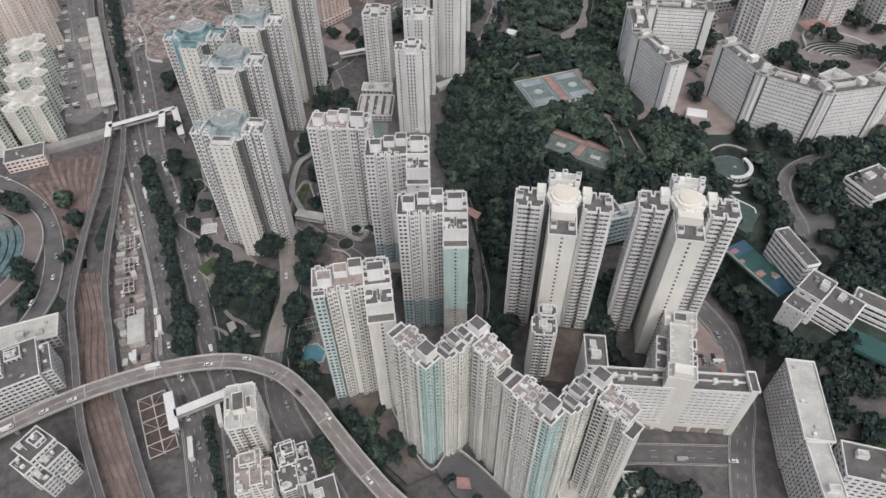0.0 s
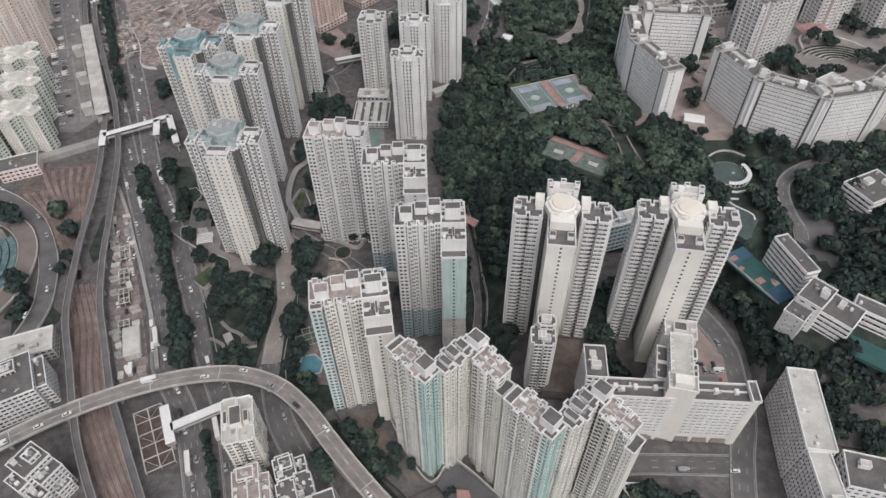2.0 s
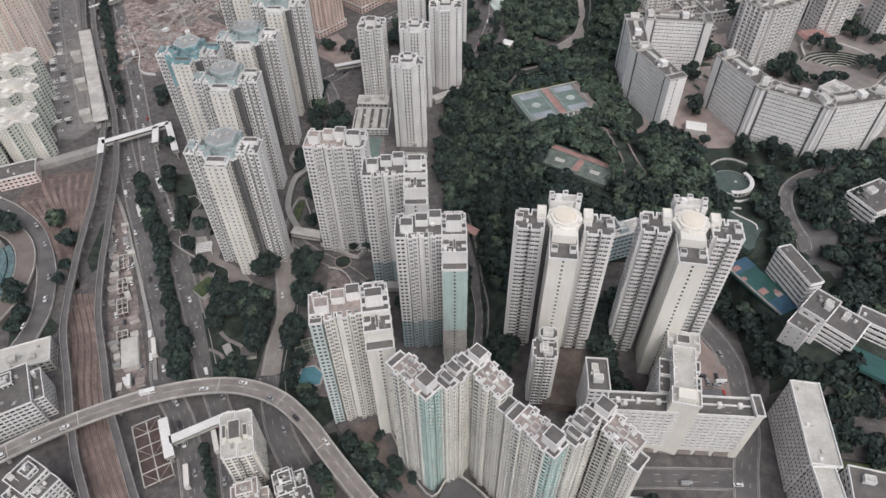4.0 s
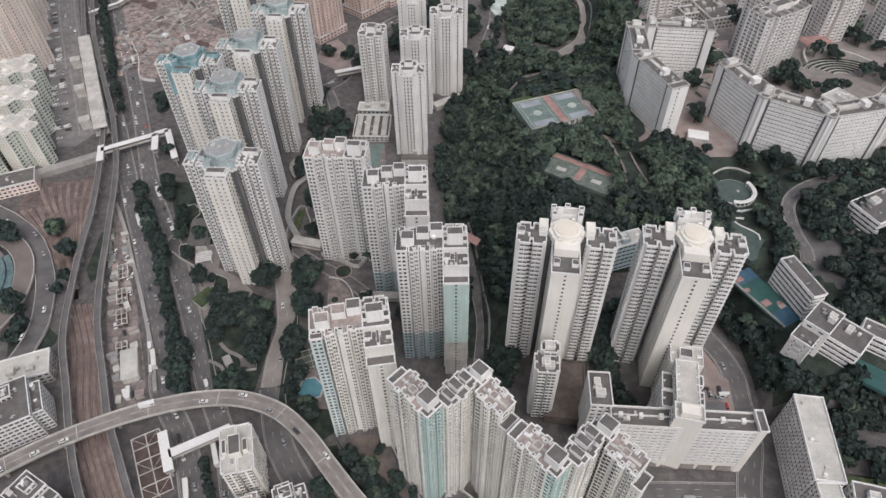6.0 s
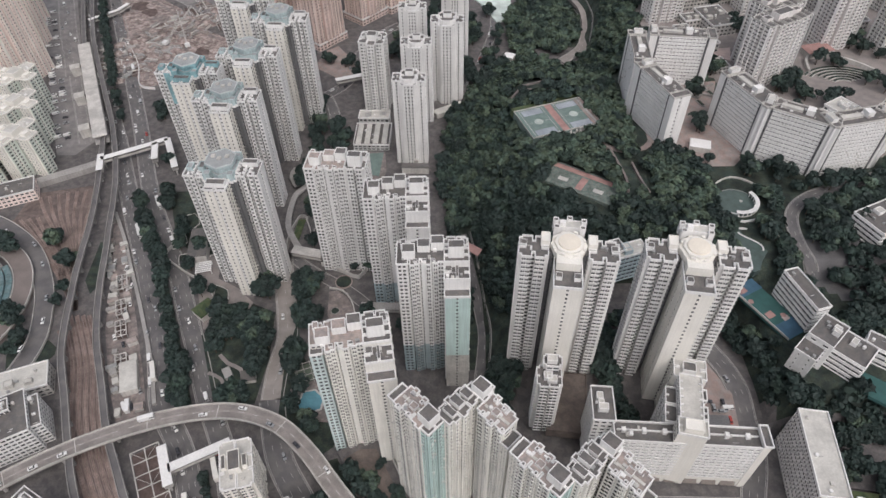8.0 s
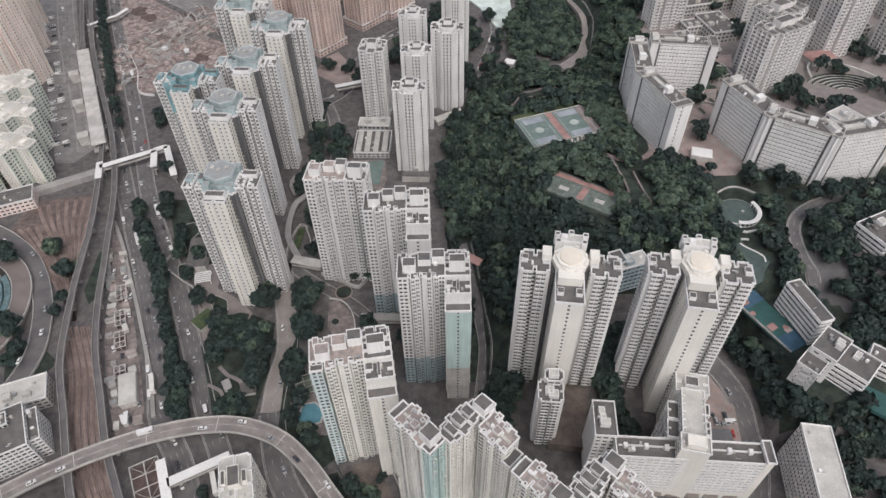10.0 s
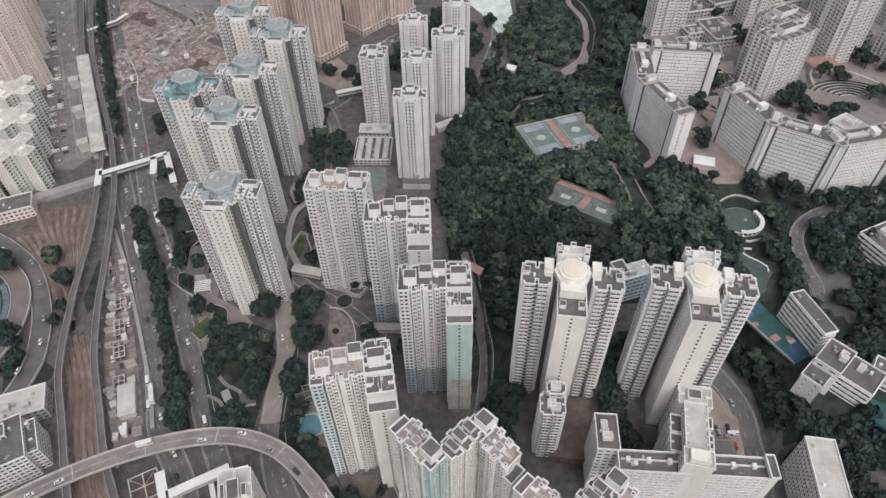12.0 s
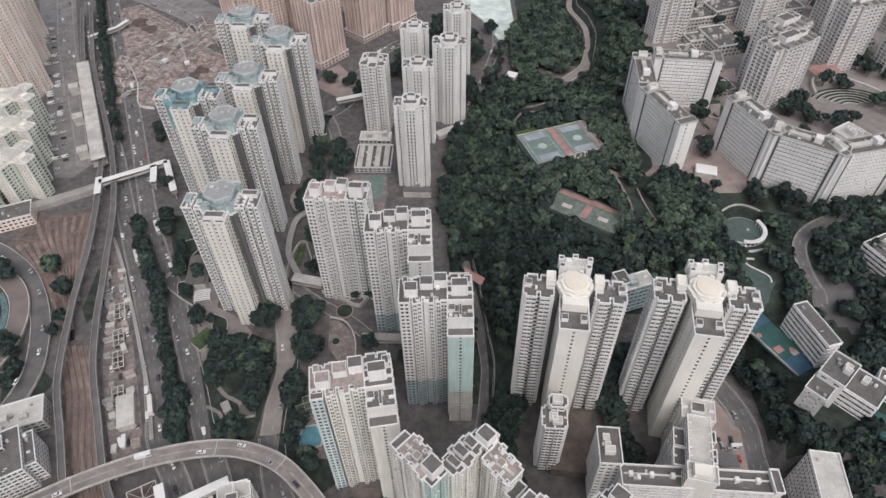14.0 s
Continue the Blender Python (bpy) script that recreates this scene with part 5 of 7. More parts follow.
# ---------------------------------------------------------------- hill terraces: courts, plaza
def terrace(name, label, category, x, y, z, w, d, turn, mat, depth=6.0):
    root = thing(name, label, category, x, y, z, turn)
    g = Geo()
    g.box(-w / 2, w / 2, -d / 2, d / 2, -depth, 0)
    part("slab", g, [mat], root)
    return root


ct = terrace("sports_court", "two grey-green basketball courts with red strip between", "sports court", 79.5, 406, 40.6, 52, 33, 19, COURT)
g = Geo()
g.box(-2.6, 2.6, -16.4, 16.4, 0.004, 0.03)
part("strip", g, [COURTRED], ct, "red strip between the courts")
for sx in (-14, 13):
    g = Geo()
    g.disc(sx, 0, 3.2, 0.004, 0.03, 0, 24)
    part("centre_circle", g, [surface("court_pale", (0.40, 0.45, 0.42))], ct, "pale centre circle")
    for sy in (-1, 1):
        g = Geo()
        g.box(sx - 7.5, sx + 7.5, min(sy * 8.6, sy * 14.6), max(sy * 8.6, sy * 14.6), 0.004, 0.028)
        part("key_area", g, [surface("court_violet", (0.33, 0.36, 0.40))], ct, "pale key area")
    g = Geo()
    for a, b, c, d_ in ((-9, 9, -15.2, -14.9), (-9, 9, 14.9, 15.2), (-9, -8.7, -15, 15), (8.7, 9, -15, 15), (-9, 9, -0.1, 0.1)):
        g.box(sx + a, sx + b, c, d_, 0.03, 0.04)
    part("court_line", g, [LINE], ct)
rk = random.Random(3)
for i in range(16):
    g = Geo().place(2 + 1.6 * i + rk.uniform(-0.6, 0.6), -18.2 + rk.uniform(-1.6, 1.2), rk.uniform(0, 90))
    g.disc(0, 0, rk.uniform(0.7, 1.7), -4, rk.uniform(-0.2, 0.9), 0, 7, 0.6)
    part("boulder", g, [PALECON], ct, "pale rounded boulder")
g = Geo()
g.box(-26, 26, 16.6, 22, -6, -0.3)
part("lawn_strip", g, [LAWN], ct, "green lawn strip")
for s0, s1, q0, q1 in ((-26, 26, 16.4, 16.55), (-26, 26, -16.55, -16.4), (-26.1, -25.95, -16.5, 16.5), (25.95, 26.1, -16.5, 16.5)):
    g = Geo()
    g.box(s0, s1, q0, q1, 0, 0.9)
    part("fence", g, [PALECON], ct)
for k in range(3):
    g = Geo()
    g.box(20.5 + 1.7 * k, 22.2 + 1.7 * k, -15, 15, 0, 0.45 * (k + 1))
    part("stand", g, [CONCRETE if k % 2 else REDPAVE], ct, "concrete spectator steps")

lc = terrace("sports_court", "grey-green small courts with red path among trees", "sports court", 87, 338, 39.2, 46, 22, -33, surface("worn_green_court", (0.125, 0.165, 0.145), 0.85, 0.3, 0.6, 4, tint=(0.17, 0.19, 0.17)))
g = Geo()
g.box(-23, 23, 5.5, 9.5, 0.004, 0.03)
g.box(-2, 2.5, -8, 4, 0.004, 0.03)
part("path", g, [COURTRED], lc, "red path")
for sx in (-12, 12):
    g = Geo()
    g.box(sx - 3.2, sx + 3.2, -5, -1.5, 0.004, 0.03)
    part("key_area", g, [PALECON], lc)

pl = thing("park_pond", "round grey-green pond with white curved pergola", "pond", 178, 316.5, 39.3)
g = Geo()
g.disc(0, 0, 12.4, -4, 0.0, 0, 32)
part("basin", g, [PALECON], pl)
g = Geo()
g.disc(0, 0, 12.0, 0.004, 0.06, 0, 32)
part("floor", g, [POND], pl)
for i in range(12):
    a = radians(-104 + 12 * i)
    g = Geo().place(11.5 * math.cos(a), 11.5 * math.sin(a), math.degrees(a))
    g.box(-1.3, 1.3, -1.3, 1.3, 2.6, 2.9)
    g.box(-1.3, -1.0, -0.2, 0.2, 0, 2.6)
    g.box(1.0, 1.3, -0.2, 0.2, 0, 2.6)
    part("pergola_bay", g, [WHITE], pl)
g = Geo()
g.disc(3, 1, 0.9, 0.06, 0.5, 0, 12)
part("fountain", g, [PALECON], pl)
p2 = thing("park_pond", "small grey-green winding pond in the park", "pond", 172, 279, 39.2)
g = Geo()
g.prism([(-6.7, -13), (-2, -19), (2, -17), (5, -11), (11, -3), (6.5, 4), (1, 11), (0, 18), (-3.5, 18), (-6, 12), (-9, 3), (-8.5, -6)], -4, 0.0)
part("floor", g, [POND], p2)

bc = terrace("school_yard", "blue and teal school sports yard with red marks", "sports court", 173.5, 240.5, 32, 15, 40, 28, COURTTEAL, 2)
g = Geo()
g.box(-8, 8, 12, 19.8, 0.004, 0.03)
part("blue_area", g, [COURTBLUE], bc, "blue painted area")
g = Geo()
g.box(-8, 8, -19.8, -10, 0.004, 0.03)
part("blue_area", g, [COURTBLUE], bc, "blue painted area")
g = Geo()
g.box(-7.9, -7.5, -19.8, 19.8, 0, 1.3)
part("edge_wall", g, [PALECON], bc, "pale wall along the yard's edge")
for sx, sy, w, d in ((-3.4, 15.6, 2.6, 1.6), (-3.0, -3.5, 2.4, 2.0), (2.8, -9.0, 2.0, 1.4)):
    g = Geo()
    g.box(sx - w, sx + w, sy - d, sy + d, 0.035, 0.06)
    part("play_area", g, [COURTPINK if w < 2.1 else COURTRED], bc, "red and pale play area")
for sx, sy in ((-5, 8), (3, -7)):
    g = Geo()
    g.disc(sx, sy, 1.5, 0.065, 0.09, 0, 16)
    part("red_mark", g, [COURTRED], bc, "red painted mark")
terrace("school_yard", "teal school sports yard beside white wing", "sports court", 211, 188, 31.8, 30, 13, -38, COURTTEAL, 2)

# ---------------------------------------------------------------- trees
def leafball(rng, v, f, cx, cy, cz, r, n, flat=0.75, leaf=0.9):
    """Leaf clumps on an uneven ball."""
    for _ in range(n):
        a, u = rng.uniform(0, math.tau), rng.uniform(-0.45, 1.0)
        q = math.sqrt(max(0.0, 1 - u * u))
        rr = r * rng.uniform(0.72, 1.08)
        d = Vector((q * math.cos(a), q * math.sin(a), u))
        p = Vector((cx, cy, cz)) + Vector((d.x * rr, d.y * rr, d.z * rr * flat))
        nrm = (d + Vector((rng.uniform(-0.6, 0.6), rng.uniform(-0.6, 0.6), rng.uniform(-0.2, 0.7)))).normalized()
        t = nrm.orthogonal().normalized()
        t = (Matrix.Rotation(rng.uniform(0, 6.3), 3, nrm) @ t)
        b = nrm.cross(t)
        s = leaf * rng.uniform(0.6, 1.35)
        k = len(v)
        for i in range(5):
            w = math.tau * i / 5
            o = t * (math.cos(w) * s * rng.uniform(0.6, 1.2)) + b * (math.sin(w) * s * rng.uniform(0.6, 1.2)) - nrm * (0.18 * s if i % 2 else 0)
            v.append(tuple(p + o))
        f.append((k, k + 1, k + 2, k + 3, k + 4))


def crown_mesh(rng, r, h, lobes=7, n=46, leaf=0.9, flat=0.8):
    v, f = [], []
    leafball(rng, v, f, 0, 0, h * 0.62, r * 0.72, n, flat, leaf)
    for i in range(lobes):
        a = math.tau * i / lobes + rng.uniform(-0.3, 0.3)
        q = r * rng.uniform(0.35, 0.62)
        leafball(rng, v, f, q * math.cos(a), q * math.sin(a), h * rng.uniform(0.48, 0.78), r * rng.uniform(0.32, 0.5), int(n * 0.55), flat, leaf)
    return v, f


def trunk_geo(rng, r, h):
    g = Geo()
    g.tube((0, 0, -0.3), (0.1, 0, h * 0.4), 0.05 * r + 0.12, 0.035 * r + 0.08, 0, 7)
    for i in range(4):
        a = math.tau * i / 4 + rng.uniform(-0.4, 0.4)
        g.tube((0.1, 0, h * 0.36), (r * 0.5 * math.cos(a), r * 0.5 * math.sin(a), h * 0.66), 0.03 * r + 0.06, 0.05, 0, 5)
    return g


tr = random.Random(5)
TREES = []
for i in range(6):
    r, h = tr.uniform(3.6, 4.8), tr.uniform(8, 10.5)
    v, f = crown_mesh(tr, r, h)
    cm = bpy.data.meshes.new("crown")
    cm.from_pydata(v, [], f)
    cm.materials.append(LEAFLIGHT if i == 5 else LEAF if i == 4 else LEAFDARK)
    tm = trunk_geo(tr, r, h).mesh("trunk", BARK)
    TREES.append((cm, tm))


STAND = []


def tree(x, y, s=1.0, kind=None, z=None):
    STAND.append((x, y, land(x, y) if z is None else z, s * 1.25, tr.randrange(5) if kind is None else kind, tr.uniform(0, 360), tr.uniform(0.9, 1.1)))


def plant(row):
    """One tree of the streets and gardens."""
    x, y, z, s, kind, turn, tall = row
    root = thing("tree", "dark green broad-leaved tree with uneven crown", "tree", x, y, z, turn, "trees along the roads")
    root.scale = (s, s, s * tall)
    for nm, me in zip(("crown", "trunk"), TREES[kind]):
        o = new(nm, me)
        o.parent = root


def tree_row(pts, gap, jitter, s0, s1):
    line, run = smooth(pts, 1.0), 0.0
    for a, b in zip(line, line[1:]):
        run += math.hypot(b[0] - a[0], b[1] - a[1])
        if run > gap:
            run = tr.uniform(-0.25, 0.25) * gap
            tree(a[0] + tr.uniform(-jitter, jitter), a[1] + tr.uniform(-jitter, jitter), tr.uniform(s0, s1))


# the median and verges of the main road
tree_row([(-366, 716), (-358, 696), (-332, 629), (-298, 547), (-280, 503), (-265, 471), (-251, 440)], 4.6, 1.2, 0.75, 1.0)
tree_row([(-221, 377), (-204, 342), (-187, 309), (-180, 292)], 2.0, 2.4, 0.85, 1.3)
tree_row([(-180, 292), (-168, 265), (-154, 230), (-145, 208)], 2.8, 1.8, 0.6, 0.95)
tree_row([(-150, 226), (-145, 208), (-141, 200)], 1.6, 2.0, 0.8, 1.1)
tree_row([(-124, 166), (-113, 140), (-106, 122), (-92, 86)], 3.2, 0.6, 0.4, 0.65)


def grove(cx, cy, rx, ry, n, s0=0.7, s1=1.15, z=None):
    for _ in range(n):
        a, q = tr.uniform(0, math.tau), math.sqrt(tr.random())
        tree(cx + rx * q * math.cos(a), cy + ry * q * math.sin(a), tr.uniform(s0, s1), 5 if tr.random() < 0.12 else None, z)


for row in ((-212, 354, 6, 14, 12), (-202, 336, 7, 14, 14), (-192, 318, 6, 10, 8), (-150, 222, 7, 13, 20), (-206, 346, 8, 20, 20), (-246, 240, 6, 18, 12), (-240, 280, 3, 10, 4), (-196, 370, 4, 14, 6), (-178, 330, 3, 18, 7), (-165, 296, 2.5, 14, 6), (-158, 276, 2, 6, 3)):
    grove(*row)
for row in ((-46, 163, 3, 2), (-40, 157, 3, 2), (-33, 150, 3, 2), (-25, 143, 2.5, 2), (-36, 168, 2, 4), (-27, 156, 2, 4), (-18, 145, 2, 3), (-1, 132, 3, 3), (14, 121, 4, 2)):
    grove(*row, 2, 0.32, 0.52, 3.5)
# round garden trees by the slip road
for x, y, r in ((-110, 285, 7), (-88.5, 285, 9), (-85, 259, 8), (-88, 233, 7.5)):
    grove(x, y, r, r, 12, 0.9, 1.3)
# the park
grove(-121, 258, 13, 14, 28, 0.6, 1.1)
grove(-110, 238, 6, 16, 18, 0.7, 1.15)
grove(-134, 246, 7, 12, 14, 0.6, 1.05)
grove(-120, 210, 12, 5, 14, 0.6, 1.0)
for row in ((-96, 312, 6, 8, 5), (-60, 152, 9, 14, 8), (-80, 430, 8, 14, 10), (-228, 482, 5, 14, 12), (-245, 250, 6, 14, 10), (-262, 330, 3, 5, 4)):
    grove(*row)

# the woods, one mesh
def clear(x, y):
    """Whether a place in the woods is kept free: courts, ponds, roads, buildings."""
    for cx, cy, w, d, t in ((79, 404, 28, 22, 19), (84.5, 334.5, 23, 15, -33), (178, 319, 15, 18, 0), (174, 281, 13, 20, 0), (177, 242, 15, 24, 21), (189, 209, 19, 15, 43), (217, 196, 22, 11, -38), (160, 418, 34, 58, 0), (225, 375, 62, 48, 0), (163, 150, 10, 40, -8), (247, 288, 15, 12, 24), (205, 160, 26, 17, 0), (205, 262, 5, 30, 0)):
        c, s = math.cos(radians(t)), math.sin(radians(t))
        u, v = (x - cx) * c + (y - cy) * s, -(x - cx) * s + (y - cy) * c
        if abs(u) < w and abs(v) < d:
            return False
    for pts, w in (([(110, 372), (113, 352), (116, 332), (114, 324)], 4.4), ([(122, 356), (124, 340), (127, 324)], 4.0), (EASTRD, 10), ([(12, 330), (16, 300), (19, 270), (21, 248), (18, 222), (14, 200)], 6), ([(139, 704), (134, 690), (128, 662), (131, 634), (136, 606), (133, 581), (124, 556), (104, 535)], 8), ([(290, 345), (255, 332), (226, 322), (208, 306), (203, 280), (206, 262)], 7)):
        for p in smooth(pts):
            if abs(p[0] - x) < w and abs(p[1] - y) < w:
                return False
    return True


WOOD = []
for i in range(8):
    r, h = tr.uniform(3.8, 5.4), tr.uniform(9, 11)
    v, f = crown_mesh(tr, r, h, 6, 30, 1.3, 0.6)
    WOOD.append((np.array(v), np.array(f)))
vs, fs, base, light = [], [], 0, []
for yy in np.arange(150, 740, 4.9):
    for xx in np.arange(1, 300, 4.9):
        x, y = xx + tr.uniform(-2.6, 2.6), yy + tr.uniform(-2.6, 2.6)
        h = land(x, y)
        inside = (h > 14.5 and y < 470 and not (x < 30 and y < 250)) or (3 < x < 70 and 254 < y < 440) or (150 < x < 185 and 172 < y < 262) or (165 < x < 250 and 148 < y < 196)
        inside = inside or (20 < x < 172 and y >= 470 and (h > 3 or x > 60) and not (x > 168))
        inside = inside or (430 < y < 565 and 8 + (y - 455) * 0.43 < x < 80)
        if not inside or not clear(x, y) or (x > 235 and y > 320) or x > 150 and 400 < y < 475 or (x < 126 and y > 610 and y > 624 + (x - 58) * 1.25) or (x < 58 and y > 600) or (x < 62 and y > 528) or (abs(x - 59) < 10 and abs(y - 546) < 14) or (abs(x - 94) < 11 and abs(y - 540 - (94 - x)) < 9) or (50 < x < 90 and 434 < y < 464):
            continue
        if 200 < x < 250 and 232 < y < 284 and tr.random() < 0.45:
            continue
        v, f = WOOD[tr.randrange(8)]
        a, s = tr.uniform(0, math.tau), tr.uniform(0.75, 1.2)
        c, q = math.cos(a) * s, math.sin(a) * s
        vs.append(np.stack((v[:, 0] * c - v[:, 1] * q + x, v[:, 0] * q + v[:, 1] * c + y, v[:, 2] * s + h - 1.0), 1))
        fs.append(f + base)
        # Pale share: rises up the hill, haze mixed in as leaf colour.
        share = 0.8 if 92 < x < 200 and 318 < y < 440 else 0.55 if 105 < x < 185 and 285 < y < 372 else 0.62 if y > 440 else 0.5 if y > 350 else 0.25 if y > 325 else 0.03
        # Dark share: most trees low on the slope get the shade-dark leaf colour.
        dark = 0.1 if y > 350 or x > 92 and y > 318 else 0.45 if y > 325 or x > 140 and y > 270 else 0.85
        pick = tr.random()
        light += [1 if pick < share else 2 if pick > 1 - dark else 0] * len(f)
        base += len(v)
V, F = np.concatenate(vs), np.concatenate(fs)
me = bpy.data.meshes.new("woods")
me.vertices.add(len(V))
me.vertices.foreach_set("co", V.ravel())
me.loops.add(F.size)
me.loops.foreach_set("vertex_index", F.ravel().astype(np.int32))
me.polygons.add(len(F))
me.polygons.foreach_set("loop_start", np.arange(0, F.size, 5, dtype=np.int32))
me.materials.append(LEAF)
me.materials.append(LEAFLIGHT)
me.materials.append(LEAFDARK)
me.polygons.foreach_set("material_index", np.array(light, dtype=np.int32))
me.update(calc_edges=True)
tagged(new("woods", me), "dense dark green woods covering the hill", "woods", kind="stuff")

# ---------------------------------------------------------------- yards, plazas and podiums
def patch(name, label, category, pts, z, mat, depth=0.4):
    """A paved or planted area on a counter-clockwise outline."""
    g = Geo()
    g.prism(pts, z - depth, z)
    return structure(name, g, [mat], label, category)


patch("car_park", "grey asphalt car park beside the station", "car park", [(-292, 428), (-330, 511), (-359, 575), (-374, 611), (-396, 662), (-412, 662), (-383, 606), (-344, 522), (-302, 428)], 0.08, PALEROAD)
patch("site_ground", "bare brown earth of a building site", "building site", [(-264, 516), (-240, 525), (-191, 574), (-207, 600), (-244, 628), (-267, 662), (-322, 710), (-340, 700), (-325, 653), (-308, 614), (-281, 553)], 0.1, EARTH)
patch("work_yard", "pale worn yard between railway and road", "yard", [(-205, 258), (-190, 220), (-176, 192), (-163, 200), (-171, 222), (-190, 268), (-212, 318), (-228, 352), (-231, 350), (-217, 305)], 0.09, PAVELIGHT)
patch("drop_off_plaza", "pinkish paved turning plaza between towers", "plaza", [(-78, 262), (-50, 258), (-40, 276), (-48, 296), (-72, 300), (-86, 288)], 0.12, PAVING)
patch("tower_garden", "paved garden deck beside white towers", "plaza", [(-146, 256), (-124, 262), (-120, 276), (-132, 288), (-146, 296), (-150, 340), (-176, 368), (-184, 366), (-168, 318), (-156, 284)], 0.12, ESTPAVE)
patch("podium_deck", "dark podium deck in front of the towers", "podium", [(-58, 176), (-43, 152), (-20, 131), (-6, 137), (-20, 160), (-31, 173), (-39, 184)], 3.6, PAVING, 4)
patch("pool_deck", "pale deck round a swimming pool", "deck", [(-88, 214), (-78, 195), (-64, 194), (-62, 212), (-72, 222), (-82, 216)], 0.6, PAVELIGHT, 1)
patch("estate_plaza", "pinkish paved ground between slab blocks", "plaza", [(138, 372), (160, 352), (188, 352), (200, 364), (190, 410), (206, 452), (150, 446), (140, 416)], 38.62, REDPAVE, 3)
patch("estate_yard", "grey paved ground among estate towers", "plaza", [(205, 372), (240, 352), (300, 360), (420, 420), (440, 680), (172, 690), (168, 520), (160, 470), (206, 456)], 38.64, ESTPAVE, 14)
patch("forecourt", "pinkish paved car forecourt beside annex", "car park", [(122, 180), (144, 178), (147, 200), (138, 222), (122, 206)], 12.3, REDPAVE, 3)
patch("rail_verge", "overgrown green verge between viaducts", "verge", [(-233, 330), (-223, 330), (-218, 300), (-224, 285), (-231, 296)], 0.14, SCRUB)

g = Geo()
g.ribbon([(-232, 358), (-218, 333.6), (-204, 305), (-192, 281), (-178, 251), (-169, 231), (-160, 206)], 2.2, 1.6, 1.6)
structure("retaining_wall", g, [CONCRETE], "grey retaining wall between yard and road", "wall")
for pts in ([(-58, 178), (-40, 184.5), (-31, 174), (-20, 152), (-8.5, 137.5), (0, 148), (6, 147), (22, 132), (36, 116)], [(-58, 150), (-42, 134), (-26, 122)]):
    g = Geo()
    g.ribbon(pts, 0.6, 5.0, 5.0)
    structure("podium_wall", g, [PALECON], "pale parapet wall round the towers' podium", "wall")
patch("podium_deck", "brown podium deck in the towers' forecourt", "podium", [(-6, 137), (2, 126), (24, 112), (36, 116), (22, 131), (6, 146), (0, 147)], 3.4, HARD, 4)
patch("podium_court", "brown paved court in front of the towers", "court", [(-54, 172), (-52, 166), (-43, 157), (-29, 148), (-17, 137), (-11, 136), (-19, 145), (-29, 160), (-38, 177), (-46, 177)], 3.72, BROWNPAVE, 0.2)
patch("red_canopy", "dull red flat canopy beside the podium trees", "canopy", [(3.4, 128), (10.4, 127.4), (9.3, 133), (3.4, 133.5)], 5.4, COURTRED, 0.3)
tn = thing("tennis_court", "dull green court in white frames beside pool", "court", -79, 224, 0.3, 20)
g = Geo()
g.box(-7, 7, -7, 7, 0, 0.1)
part("floor", g, [surface("dull_green_court", (0.14, 0.17, 0.13))], tn)
for q in (-6, -2, 2, 6):
    for ax in (0, 1):
        g = Geo()
        if ax:
            g.box(-7, 7, q - 0.15, q + 0.15, 2.6, 2.9)
        else:
            g.box(q - 0.15, q + 0.15, -7, 7, 2.3, 2.59)
        part("beam", g, [PALECON], tn)
        for e in (-6.8, 6.8):
            g = Geo()
            x0, y0 = (e, q) if ax else (q, e)
            g.box(x0 - 0.12, x0 + 0.12, y0 - 0.12, y0 + 0.12, 0.1, 2.6)
            part("post", g, [STEEL], tn)

pool = thing("swimming_pool", "small blue swimming pool on tower deck", "pool", -75, 207, 0.6)
g = Geo()
g.prism([(-7, -4), (-1, -7), (5, -5), (6, 1), (1, 6), (-5, 5)], 0, 0.12)
part("water", g, [POOL], pool, "blue pool water")
g = Geo()
g.prism([(-8, -4.6), (-1, -8), (6, -5.8), (7, 1.4), (1.4, 7), (-6, 5.8)], -0.3, 0.06)
part("surround", g, [PALECON], pool)


def shed(x, y, w, d, h, turn, mat, label, z=0.0, lean=0.4):
    """A small flat or lean-to shed with a roof that overhangs."""
    t = thing("shed", label, "shed", x, y, z, turn, "sheds and cabins")
    g = Geo()
    g.box(-w / 2, w / 2, -d / 2, d / 2, 0, h)
    part("wall", g, [PALECON], t)
    g = Geo()
    g.prism([(-w / 2 - 0.3, -d / 2 - 0.3), (w / 2 + 0.3, -d / 2 - 0.3), (w / 2 + 0.3, d / 2 + 0.3), (-w / 2 - 0.3, d / 2 + 0.3)], h, h + lean, scale=0.92)
    part("roof", g, [mat], t)


rs = random.Random(11)
YARD = [(-221, 330), (-209, 300), (-197, 266), (-182, 226), (-170, 198)]
line = smooth(YARD, 5)
for i, (x, y) in enumerate(line[1:-1]):
    for o in (-5.5, 4.5):
        if rs.random() < 0.62:
            shed(x + o + rs.uniform(-1.5, 1.5), y + rs.uniform(-1.5, 1.5), rs.uniform(2.5, 6), rs.uniform(2.2, 5), rs.uniform(2.2, 3.6), rs.uniform(10, 30), rs.choice((ROOFPALE, CONCRETE, CONCRETE, STEEL, ROOFPINK)), "small pale cabin in the railway yard")
shed(-178, 222, 9, 20, 5, 19, ROOFPALE, "long pale grey shed in the railway yard")
shed(59.5, 550, 9, 8, 6, -25, WHITE, "white-roofed shed at the wood's edge")
shed(170.5, 371, 13, 9, 4, -17, WHITE, "white canopy in the estate plaza", 38.6)
shed(-147, 269, 10, 12, 4.5, -40, LAWN, "hut with green planted roof beside the park")
shed(-163, 322, 12, 26, 7, 6, ROOF, "grey podium building beside tower")
